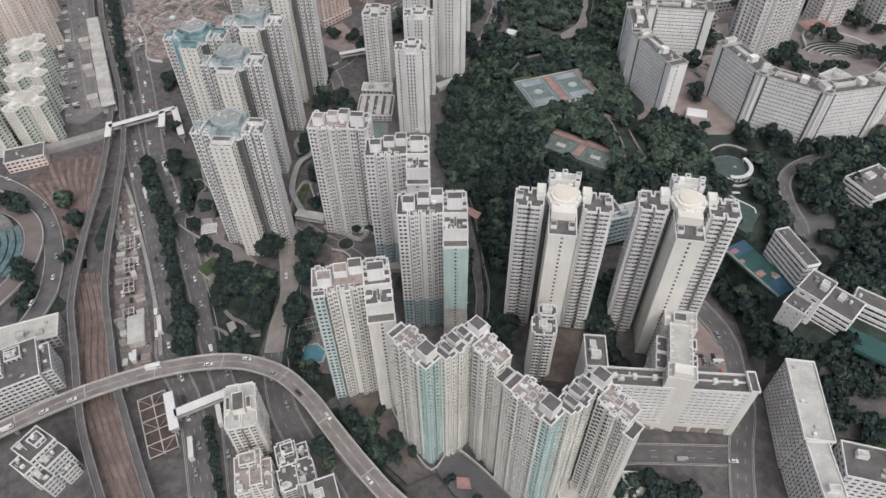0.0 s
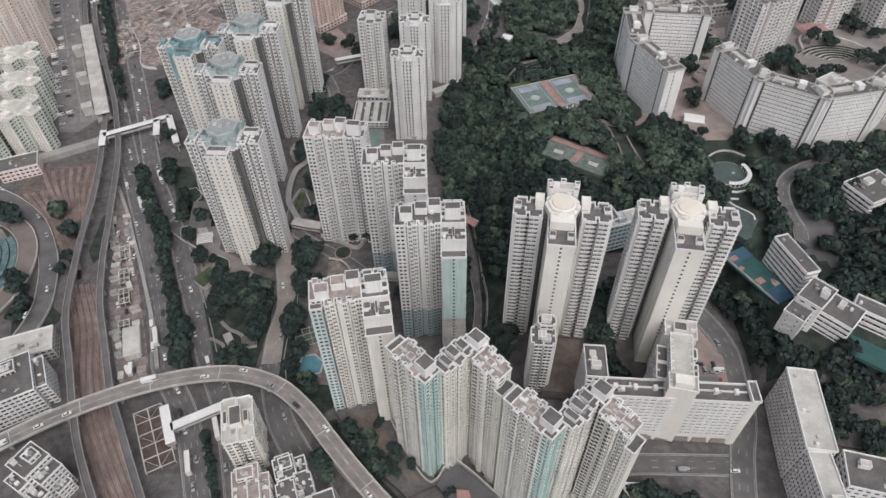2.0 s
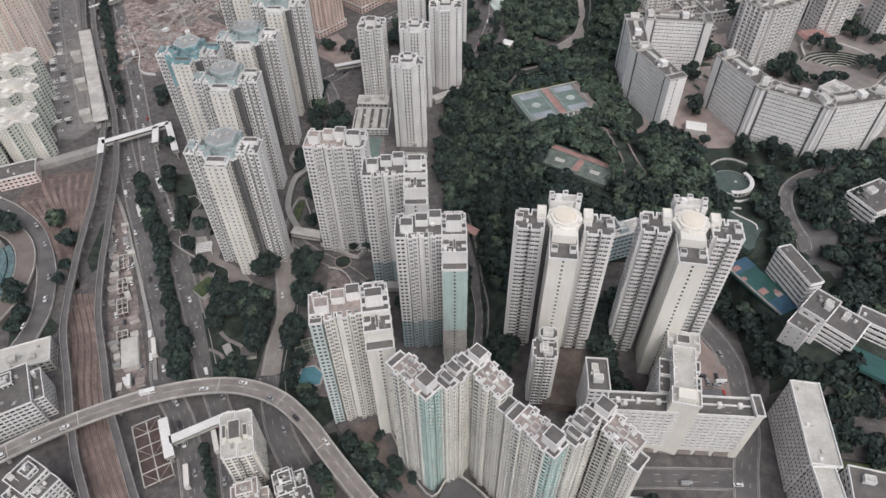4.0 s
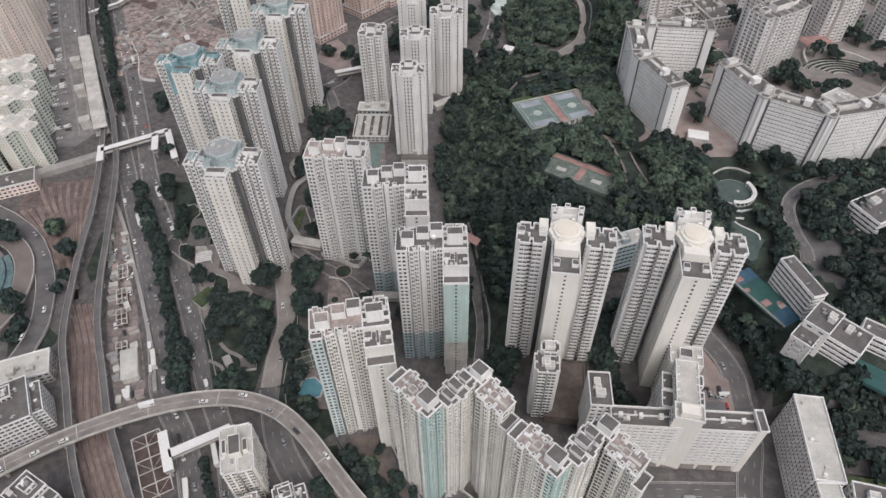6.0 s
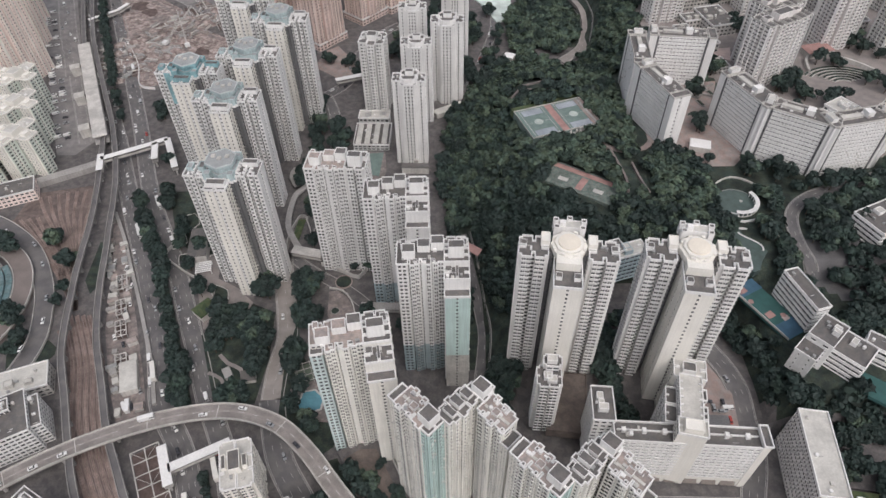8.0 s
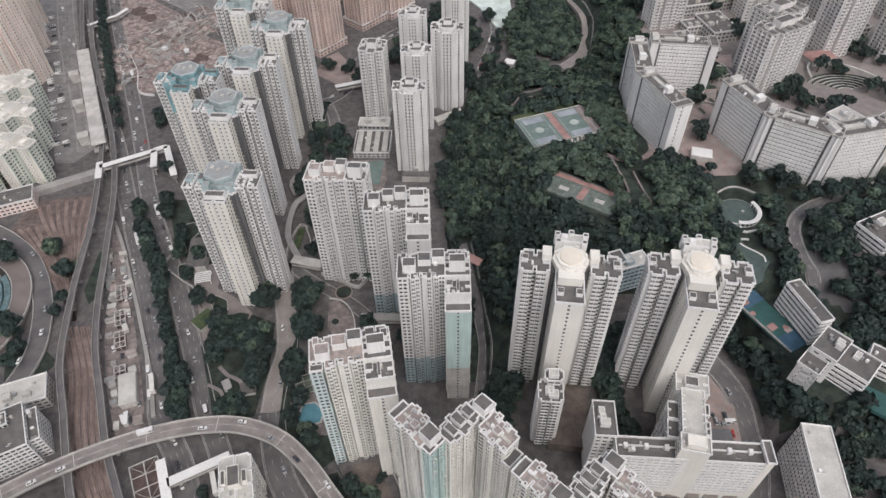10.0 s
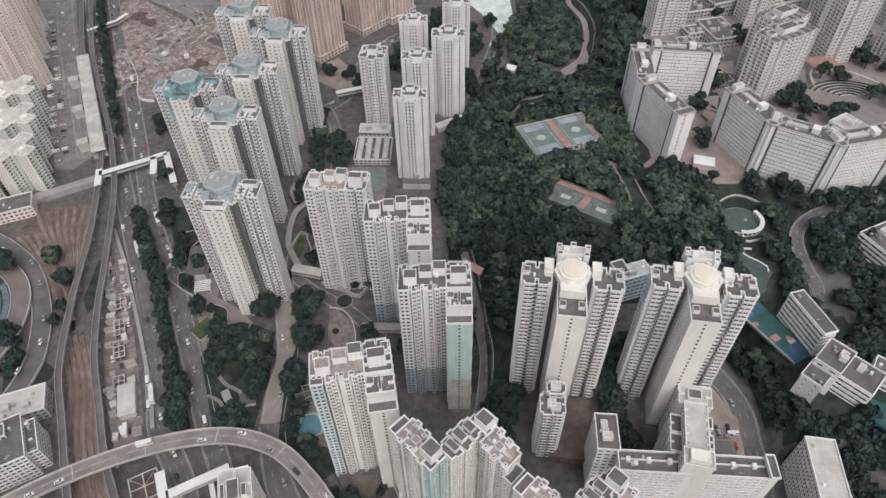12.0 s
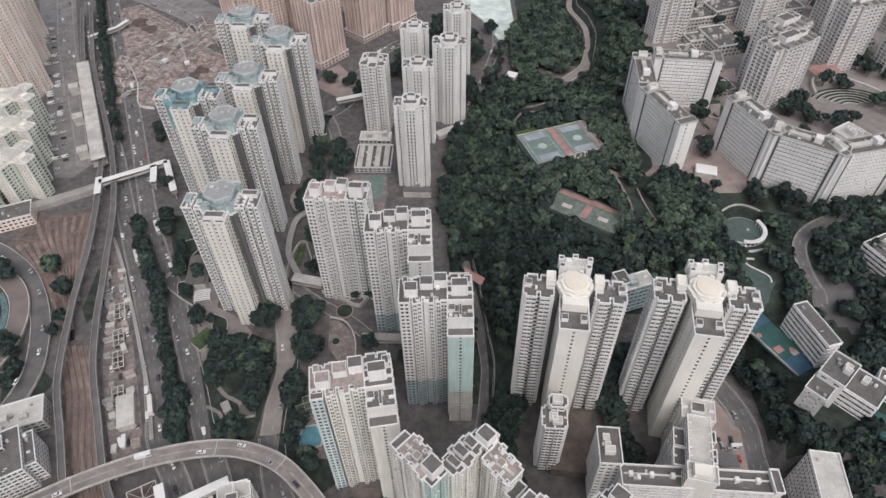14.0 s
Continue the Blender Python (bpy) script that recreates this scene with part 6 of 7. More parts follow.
shed(-124, 224, 4, 7, 3, 30, CONCRETE, "small pale pavilion in the park")
shed(-112, 222, 8, 7, 3, 10, ROOF, "grey-roofed pavilion in the park")
shed(133, 183, 12, 6, 3.5, -3, DARKGREY, "dark covered parking beside slab block", 12)


def steel_grid(x, y, w, d, n, m, h, turn, label):
    """An open steel roof frame: posts, beams both ways."""
    t = thing("steel_frame", label, "frame", x, y, 0, turn)
    for i in range(n + 1):
        g = Geo()
        px = -w / 2 + w * i / n
        g.box(px - 0.25, px + 0.25, -d / 2, d / 2, h, h + 0.5)
        part("beam", g, [PALECON], t)
        for j in (0, 1):
            g = Geo()
            g.box(px - 0.2, px + 0.2, (j - 0.5) * (d - 0.4) - 0.2, (j - 0.5) * (d - 0.4) + 0.2, 0, h)
            part("post", g, [STEEL], t)
    for j in range(m + 1):
        g = Geo()
        py = -d / 2 + d * j / m
        g.box(-w / 2, w / 2, py - 0.22, py + 0.22, h + 0.004, h + 0.4)
        part("cross_beam", g, [PALECON], t)
    for j in range(0, m, 2):
        for sx in (-1, 1):
            g = Geo()
            g.tube((0, -d / 2 + d * j / m, h + 0.45), (sx * w / 2, -d / 2 + d * (j + 1) / m, h + 0.45), 0.12, 0.12)
            part("brace", g, [PALECON], t)
    g = Geo()
    g.box(-w / 2, w / 2, -d / 2, d / 2, 0.1, 0.2)
    part("floor", g, [DARKEARTH], t)


steel_grid(-149, 164, 14, 36, 2, 5, 2.5, 27, "open white steel roof frame beside the road")
for x, y in ((-205, 292), (-199, 272), (-194, 256), (-186, 232)):
    steel_grid(x, y, 6, 12, 2, 3, 3, 20, "small open steel frame in the railway yard")

# depot wall and ramp
g = Geo()
g.ribbon([(-300, 389), (-283, 398), (-266, 407), (-262, 410)], 7, 4.5, 4.5)
structure("depot_ramp", g, [CONCRETE], "grey concrete ramp above the depot tracks", "ramp")
# the round terminal inside the curved road: brown terrace, finned hall, teal stepped roof
TEALROOF = surface("weathered_teal_roof_sheet", (0.10, 0.175, 0.185), 0.5, 0.3, 0.8, 5, tint=(0.17, 0.235, 0.24))
PINKDECK = surface("brown_terrace_paving", (0.20, 0.17, 0.158), 0.9, 0.12, 0.8, 9)
rb = thing("round_building", "round terminal with brown terrace, pale fins and teal stepped roof", "building", -312, 272, 0)
ring = [(48 * math.cos(radians(q)), 55 * math.sin(radians(q))) for q in range(-80, 84, 4)]
g = Geo()
g.ribbon(ring, 11, 3.0, 3.0)
part("terrace", g, [PINKDECK], rb, "brown paved curved terrace")
for o, top in ((5.7, 4.0), (-5.7, 3.8)):
    g = Geo()
    g.ribbon(ring, 0.5, top, 1.4, 0, o)
    part("parapet", g, [PALECON], rb)
for k in range(8):
    g = Geo()
    w0 = 40 - 4.0 * k
    g.ribbon([(w0 * math.cos(radians(q)), w0 * 1.15 * math.sin(radians(q))) for q in range(-12, 50, 6)], 3.7, 4.2 + 1.1 * k, 1.4)
    part("roof_step", g, [TEALROOF], rb, "teal metal roof step")
for k in range(24):
    q = radians(51 + 1.9 * k)
    g = Geo().place(28 * math.cos(q), 34 * math.sin(q), math.degrees(math.atan2(34 * math.sin(q), 28 * math.cos(q))))
    g.box(-13, 11.5, -0.4, 0.4, 0, 9)
    part("fin", g, [CONCRETE], rb, "pale upright concrete fin")
g = Geo()
g.disc(0, 0, 30, 0, 3.8, 0, 40)
part("hall", g, [DARKGREY], rb)
patch("pond", "dark green pond beside the office block", "pond", [(-251, 227), (-248, 228), (-231, 235), (-228, 240), (-229, 245), (-238, 252), (-253, 252), (-256, 240)], 0.16, SCRUB)

# ---------------------------------------------------------------- building site
for i in range(14):
    x, y = -312 + 8 * i + rs.uniform(-8, 8), 672 - 10.5 * i + rs.uniform(-10, 10)
    n = rs.randrange(7, 11)
    patch("dug_ground", "dark freshly dug earth on the building site", "ground", [(x + rs.uniform(4, 12) * math.cos(k * math.tau / n), y + rs.uniform(4, 12) * math.sin(k * math.tau / n)) for k in range(n)], 0.13 + 0.004 * i, DARKEARTH if i % 3 else PAVELIGHT)
for pts in ([(-322, 690), (-296, 676), (-270, 650), (-246, 622), (-212, 598)], [(-300, 610), (-282, 618), (-262, 640), (-252, 640)], [(-262, 640), (-252, 610), (-240, 580), (-232, 552)], [(-290, 590), (-272, 560), (-262, 530)]):
    g = Geo()
    g.ribbon(pts, 3.4, 0.24, 0.3)
    structure("haul_track", g, [PAVELIGHT], "pale haul track across the building site", "track")
for i in range(300):
    x, y = rs.uniform(-330, -200), rs.uniform(525, 695)
    u = (x + 268) * 0.55 + (y - 600) * 0.84
    v = -(x + 268) * 0.84 + (y - 600) * 0.55
    if abs(u) > 78 or abs(v) > 34 - max(0, u) * 0.2:
        continue
    k = rs.random()
    t = thing("site_material" if k < 0.55 else "earth_heap", "stack of pale building material on bare earth" if k < 0.55 else "heap of brown earth on the building site", "site material" if k < 0.55 else "heap", x, y, 0.1, rs.uniform(0, 180), "building site stacks")
    if k < 0.55:
        for j in range(rs.randrange(2, 5)):
            g = Geo()
            g.box(-rs.uniform(2, 6), rs.uniform(2, 6), -0.5 + 1.3 * j, 0.5 + 1.3 * j, 0, rs.uniform(0.5, 2))
            part("beam", g, [rs.choice((PALECON, STEEL, ROOFPINK, CONCRETE))], t)
    else:
        g = Geo()
        g.disc(0, 0, rs.uniform(3, 7), -0.1, rs.uniform(1, 2.6), 0, 11, 0.35)
        part("soil", g, [EARTH], t)


def crane(x, y, length, turn, lift):
    t = thing("crawler_crane", "pale crawler crane with long lattice boom", "crane", x, y, 0.1, turn, "cranes on the building site")
    g = Geo()
    g.box(-2.4, 2.4, -2.2, 2.2, 1.2, 3.6)
    part("cab", g, [CARWHITE], t)
    for s in (-1, 1):
        g = Geo()
        g.box(-3, 3, s * 2 - 0.5, s * 2 + 0.5, 0, 1.2)
        part("crawler", g, [DARKGREY], t)
    c, q = math.cos(radians(lift)), math.sin(radians(lift))
    g = Geo()
    for o, z in ((-0.6, 0), (0.6, 0), (-0.6, 1.1), (0.6, 1.1)):
        g.tube((2, o, 2.6 + z), (2 + length * c, o * 0.4, 2.6 + z * 0.5 + length * q), 0.16, 0.12, 0, 5)
    n = int(length / 2)
    for i in range(n):
        a, b = i / n, (i + 1) / n
        g.tube((2 + length * c * a, -0.6, 2.6 + length * q * a), (2 + length * c * b, 0.6, 3.5 + length * q * b), 0.1, 0.1, 0, 4)
        g.tube((2 + length * c * a, 0.6, 2.6 + length * q * a), (2 + length * c * b, -0.6, 3.5 + length * q * b), 0.1, 0.1, 0, 4)
    part("boom", g, [PALECON], t, "pale lattice boom")


road("road_station", [(-430, 770), (-410, 724), (-379, 649), (-361, 608), (-344, 572), (-330, 540)], 15, "grey road on the far side of the station", lanes=4, z=0.1, mat=PALEROAD)
road("road_platform", [(-330, 540), (-318, 514), (-300, 476), (-284, 440)], 9, "grey service road beside the station", lanes=2, z=0.1, mat=PALEROAD)
patch("pink_plaza", "pinkish paved plaza below pink tower", "plaza", [(-116, 546), (-92, 526), (-76, 536), (-84, 560), (-98, 582), (-108, 574)], 0.11, REDPAVE)
for i in range(34):
    u, v = rs.uniform(-70, 74), rs.uniform(-28, 26)
    x, y = -268 + 0.55 * u - 0.84 * v, 600 + 0.84 * u + 0.55 * v
    n = 8
    patch("dug_ground", "dug-over earth on the building site", "ground", [(x + rs.uniform(3, 9) * math.cos(k * math.tau / n), y + rs.uniform(3, 9) * math.sin(k * math.tau / n)) for k in range(n)], 0.2 + 0.004 * i, (DARKEARTH, BALLAST, PAVELIGHT, DARKEARTH, CONCRETE)[i % 5])
for i in range(46):
    u, v = rs.uniform(-66, 74), rs.uniform(-27, 25)
    x, y = -268 + 0.55 * u - 0.84 * v, 600 + 0.84 * u + 0.55 * v
    t = thing("trench", "dark trench with pale timber edges on the building site", "trench", x, y, 0.36, rs.choice((28, 58, 118)) + rs.uniform(-9, 9), "building site trenches")
    n, w = rs.uniform(3, 9), rs.uniform(1.0, 2.6)
    g = Geo()
    g.box(-n, n, -w, w, -0.3, 0.05)
    part("pit_floor", g, [DARKEARTH], t)
    for k in (-1, 1):
        g = Geo()
        g.box(-n - 0.4, n + 0.4, k * w - 0.35, k * w + 0.35, -0.3, rs.uniform(0.5, 1.6))
        part("trench_wall", g, [rs.choice((PALECON, CONCRETE, PAVELIGHT, ROOFPINK))], t)
crane(-262, 590, 44, 62, 22)
crane(-240, 585, 34, 112, 40)
g = Geo()
g.ribbon([(-291, 580), (-276, 552), (-265, 520), (-250, 514)], 0.5, 2.4, 2.4)
structure("site_hoarding", g, [WHITE], "white hoarding round the building site", "fence")
road("road_north", [(-340, 733), (-302, 708), (-266, 681), (-234, 652), (-204, 622), (-174, 590)], 14, "grey road beyond the building site", lanes=2, mat=PALEROAD)
patch("rail_apron", "pale grey ground beside the station", "ground", [(-300, 425), (-286, 425), (-272, 450), (-330, 560), (-380, 680), (-400, 730), (-440, 730), (-405, 650)], 0.04, PALEROAD)
patch("far_apron", "pale grey ground beyond the building site", "ground", [(-200, 600), (-170, 560), (-130, 560), (-150, 620), (-260, 720), (-330, 740), (-300, 712), (-240, 660)], 0.04, PALEROAD)
road("road_pink", [(-100, 500), (-84, 520), (-78, 560), (-60, 600), (-30, 630), (10, 655)], 10, "grey road between far towers", lanes=2)
g = Geo()
g.prism([(22, 690), (38, 663), (53, 621), (64, 624), (84, 650), (108, 678), (122, 712), (122, 760), (10, 760)], -0.5, 1.4)
structure("white_court", g, [surface("pale_mint_court", (0.62, 0.70, 0.66))], "pale mint open court beyond the woods", "sports court")
footbridge([((-92, 512), (-68, 520))], 5, 4, "grey footbridge beside old tower")

# park paths
def path(pts, w, z, label, mat=None):
    g = Geo()
    g.ribbon(pts, w, z, 3, 0, 0, land)
    structure("path", g, [mat or PALECON], label, "path")


g = Geo()
g.ribbon([(-97, 318), (-107, 338), (-108, 360), (-106, 372), (-100, 380), (-98, 392), (-104, 401), (-111, 399), (-112, 389), (-107, 380)], 4, 4, 1.2)
structure("ramp", g, [CONCRETE], "grey curved access ramp between towers", "ramp")
path([(110, 372), (113, 355), (115, 340), (114, 328)], 1.5, 2.0, "pale path down through the park", PAVELIGHT)
path([(122, 356), (124, 340), (127, 326)], 1.2, 2.0, "pale path down through the park", PAVELIGHT)
path([(104, 378), (118, 370), (134, 372), (140, 380)], 4, 0.7, "red paved path to the estate", REDPAVE)
path([(49.5, 444), (56.4, 451), (61, 458), (67.5, 456), (77, 461.6), (86, 463)], 1.7, 1.2, "pale path above the courts", PAVELIGHT)
path([(61, 458), (60, 450), (66, 446), (64, 442)], 1.5, 1.2, "pale path above the courts", PAVELIGHT)
path([(84, 556), (91, 546), (100, 536)], 9, 0.7, "bare grey clearing in the woods", PAVING)
road("road_wood_edge", [(18, 500), (28, 530), (40, 570), (50, 612), (52, 650)], 7, "grey road at the edge of the woods", lanes=2)
path([(177, 294), (172, 294.4), (170.4, 291.5), (173.2, 287.7), (177, 284.6), (181, 280.2), (180.4, 276)], 0.8, 1.0, "white kerb of the winding pond", WHITE)
path([(190.3, 298), (192, 293), (193.3, 287.7), (192.8, 282), (189.6, 273.8)], 0.9, 1.0, "pale path beside winding pond")
path([(166.8, 308.6), (176, 306), (174, 302.4), (177.4, 300), (186.4, 302)], 0.9, 1.2, "white kerb below the round pond", WHITE)
path([(171, 335), (176, 338.5), (182, 340.5), (188.6, 338.8), (196, 332.4)], 0.9, 1.0, "pale arc path above round pond")
# garden deck of the first white tower: beds, white walls, louvred pergola
for pts in ([(-184, 352), (-176, 356), (-170, 346), (-178, 338)], [(-186, 336), (-180, 338), (-174, 328), (-182, 322)], [(-166, 330), (-158, 332), (-152, 318), (-160, 316)], [(-176, 316), (-168, 318), (-166, 310), (-174, 308)], [(-146, 290), (-138, 286), (-136, 276), (-144, 274)]):
    patch("garden_bed", "dark green planted bed with low rim", "planting", pts, 0.7, SCRUB, 1)
    g = Geo()
    g.ribbon([*pts, pts[0]], 0.4, 0.95, 1.0)
    structure("bed_rim", g, [PALECON], "pale rim of planted bed", "kerb")
for pts in ([(-188, 339), (-182, 326), (-186, 317), (-172, 304), (-160, 296)], [(-180, 374), (-172, 352), (-160, 340)], [(-150, 290), (-136, 262), (-126, 262)]):
    g = Geo()
    g.ribbon(pts, 0.6, 2.2, 2.2)
    structure("garden_wall", g, [PALECON], "pale wall of the tower garden", "wall")
t = thing("pergola", "white louvred pergola in tower garden", "pergola", -156.5, 303, 0.1, 12)
for i in range(6):
    g = Geo()
    g.box(-5, 5, -4 + 1.6 * i, -3.2 + 1.6 * i, 3, 3.4)
    part("slat", g, [WHITE], t)
for sx in (-4.8, 4.8):
    g = Geo()
    g.box(sx - 0.2, sx + 0.2, -4, 4.8, 2.7, 3)
    for sy in (-3.8, 4.4):
        g.box(sx - 0.2, sx + 0.2, sy - 0.2, sy + 0.2, 0, 2.7)
    part("side_frame", g, [WHITE], t)
path([(-132, 238), (-126, 232), (-118, 228), (-116, 220), (-122, 214)], 2.2, 0.2, "pale curved path in the park", ESTPAVE)
path([(-136, 226), (-128, 222), (-122, 214), (-112, 210)], 2.0, 0.2, "pale curved path in the park", ESTPAVE)

# sunk garden, covered walks and turning circle between the towers
patch("sunk_garden", "dark paved garden court below the towers", "garden", [(-105, 317), (-84, 320), (-96, 348), (-104, 351)], 0.5, PAVING, 0.6)
patch("garden_strip", "dull green lawn strip in sunk garden", "planting", [(-104, 328), (-99, 328), (-97, 348), (-102, 348)], 0.9, LAWN, 0.6)
for pts, top in (([(-106, 316), (-106, 334), (-101, 351), (-96, 349)], 2.4), ([(-97, 349), (-92, 336), (-90, 326)], 2.0), ([(-81, 305.5), (-68, 299.5), (-56, 294), (-50.4, 304)], 3.4), ([(-74, 286), (-66, 284), (-60, 277), (-56.5, 266), (-56, 254)], 1.5)):
    g = Geo()
    g.ribbon(pts, 0.7, top, top)
    structure("garden_wall", g, [PALECON], "pale wall of the tower garden", "wall")
patch("turning_circle", "pale brown paved turning circle between towers", "plaza", [(-73, 265), (-66, 254), (-56, 254), (-57, 268), (-61, 278), (-67, 284), (-74, 284)], 0.2, PAVELIGHT, 0.3)
footbridge([((-100, 315), (-81, 310))], 3.2, 6, "grey-roofed covered walk beside sunk garden", PALECON)
footbridge([((-52, 267), (-29, 266))], 3.6, 4.5, "grey covered walkway between white towers", CONCRETE)
t = thing("planter", "small round dark planter in turning circle", "planter", -68.6, 268, 0.2)
g = Geo()
g.disc(0, 0, 2.6, 0, 0.6, 0, 18)
part("rim", g, [CONCRETE], t)
g = Geo()
g.disc(0, 0, 2.3, 0.6, 1.6, 0, 14, 0.7)
part("hedge", g, [SCRUB], t)
patch("red_canopy", "dull red canopy at the wood's edge", "canopy", [(10, 305), (19, 297.5), (22, 303), (9, 313)], 15.5, COURTRED, 0.4)
for x, y in ((11, 306), (19, 299), (20.5, 302.5), (10.2, 311)):
    g = Geo()
    g.box(x - 0.2, x + 0.2, y - 0.2, y + 0.2, land(x, y) - 0.3, 15.15)
    structure("canopy_post", g, [STEEL], "grey steel canopy post", "post")

# round planter in the plaza, estate garden beds
t = thing("planter", "round dark planter in paved plaza", "planter", -65.5, 291, 0.1)
g = Geo()
g.disc(0, 0, 5.5, 0, 0.7, 0, 24)
part("rim", g, [REDPAVE], t)
g = Geo()
g.disc(0, 0, 4.8, 0.7, 1.4, 0, 24, 0.8)
part("hedge", g, [SCRUB], t)
for i in range(9):
    a = rs.uniform(0, 360)
    t = thing("planter", "low curved planter in the estate courtyard", "planter", 176 + 10 * (i % 3) + rs.uniform(-2, 2), 412 + 11 * (i // 3) + rs.uniform(-2, 2), 38.6, a, "courtyard planters")
    g = Geo()
    g.prism([(-4, -1.2), (4, -1.8), (4.6, 0.4), (0, 1.6), (-4.4, 1.0)], 0, 0.8)
    part("wall", g, [CONCRETE], t)
    g = Geo()
    g.prism([(-3.4, -0.8), (3.4, -1.3), (4, 0.2), (0, 1.1), (-3.8, 0.6)], 0.8, 1.3, scale=0.9)
    part("hedge", g, [SCRUB], t)
for i in range(6):
    t = thing("planter", "curved planted terrace bed in estate garden", "planter", 300, 444, 38.7, 0, "estate garden beds")
    arc = [((8 + 4.4 * i) * math.cos(radians(q)), (6 + 3.4 * i) * math.sin(radians(q))) for q in range(35 - 3 * i, 150, 14)]
    g = Geo()
    g.ribbon(arc, 2.4, 0.9, 0.9)
    part("wall", g, [PALECON], t)
    g = Geo()
    g.ribbon(arc, 1.5, 1.5, 0.5)
    part("hedge", g, [SCRUB], t)
g = Geo()
g.ribbon([(279, 460), (282, 474), (290, 484), (304, 482), (320, 470), (331, 455)], 1.6, 42, 4)
structure("garden_wall", g, [PALECON], "pale curved wall round the estate garden", "wall")
for k, pts in enumerate(([(176, 427), (180, 432), (186, 429), (190, 434), (197, 431), (202, 434)], [(180, 452), (184, 446), (192, 450), (195, 443), (202, 447)], [(176, 438), (182, 441), (188, 438), (196, 440)])):
    g = Geo()
    g.ribbon(pts, 1.2, 40.2, 2)
    structure("garden_wall", g, [CONCRETE], "curving low wall in the estate courtyard", "wall")
patch("play_court", "pinkish play court between slab block and tower", "sports court", [(214, 489), (226, 480), (232, 500), (216, 498)], 38.8, COURTPINK, 1)
patch("estate_lawn", "dark planted plot beside slab block", "planting", [(196, 470), (206, 466), (214, 484), (204, 490)], 38.9, SCRUB, 1)
zb = thing("stair_roof", "white zigzag stair terraces on low estate building", "building", 258, 381, 58.2, 30)
for i in range(7):
    g = Geo()
    g.box(-14 + 2.2 * i, -12.6 + 2.2 * i, -6, 5 - 0.6 * i, 0, 1.2 + 0.45 * i)
    part("stair_wall", g, [WHITE], zb)
for i in range(4):
    g = Geo()
    g.tub(3 + 2.6 * i, 5.4 + 2.6 * i, -5 + 2.5 * (i % 2), 0 + 2.5 * (i % 2), 0, 3 + 0.6 * (i % 3), 0.5, 0.3)
    part("turret", g, [WHITE, ROOFPALE], zb)
t = thing("play_hall", "red-roofed low hall in estate", "building", 296, 488, 38.6, 14)
g = Geo()
g.box(-11, 11, -6, 6, 0, 5)
part("wall", g, [PALECON], t)
g = Geo()
g.prism([(-11.6, -6.6), (11.6, -6.6), (11.6, 6.6), (-11.6, 6.6)], 5, 6.5, scale=0.8)
part("roof", g, [COURTRED], t, "dull red roof")
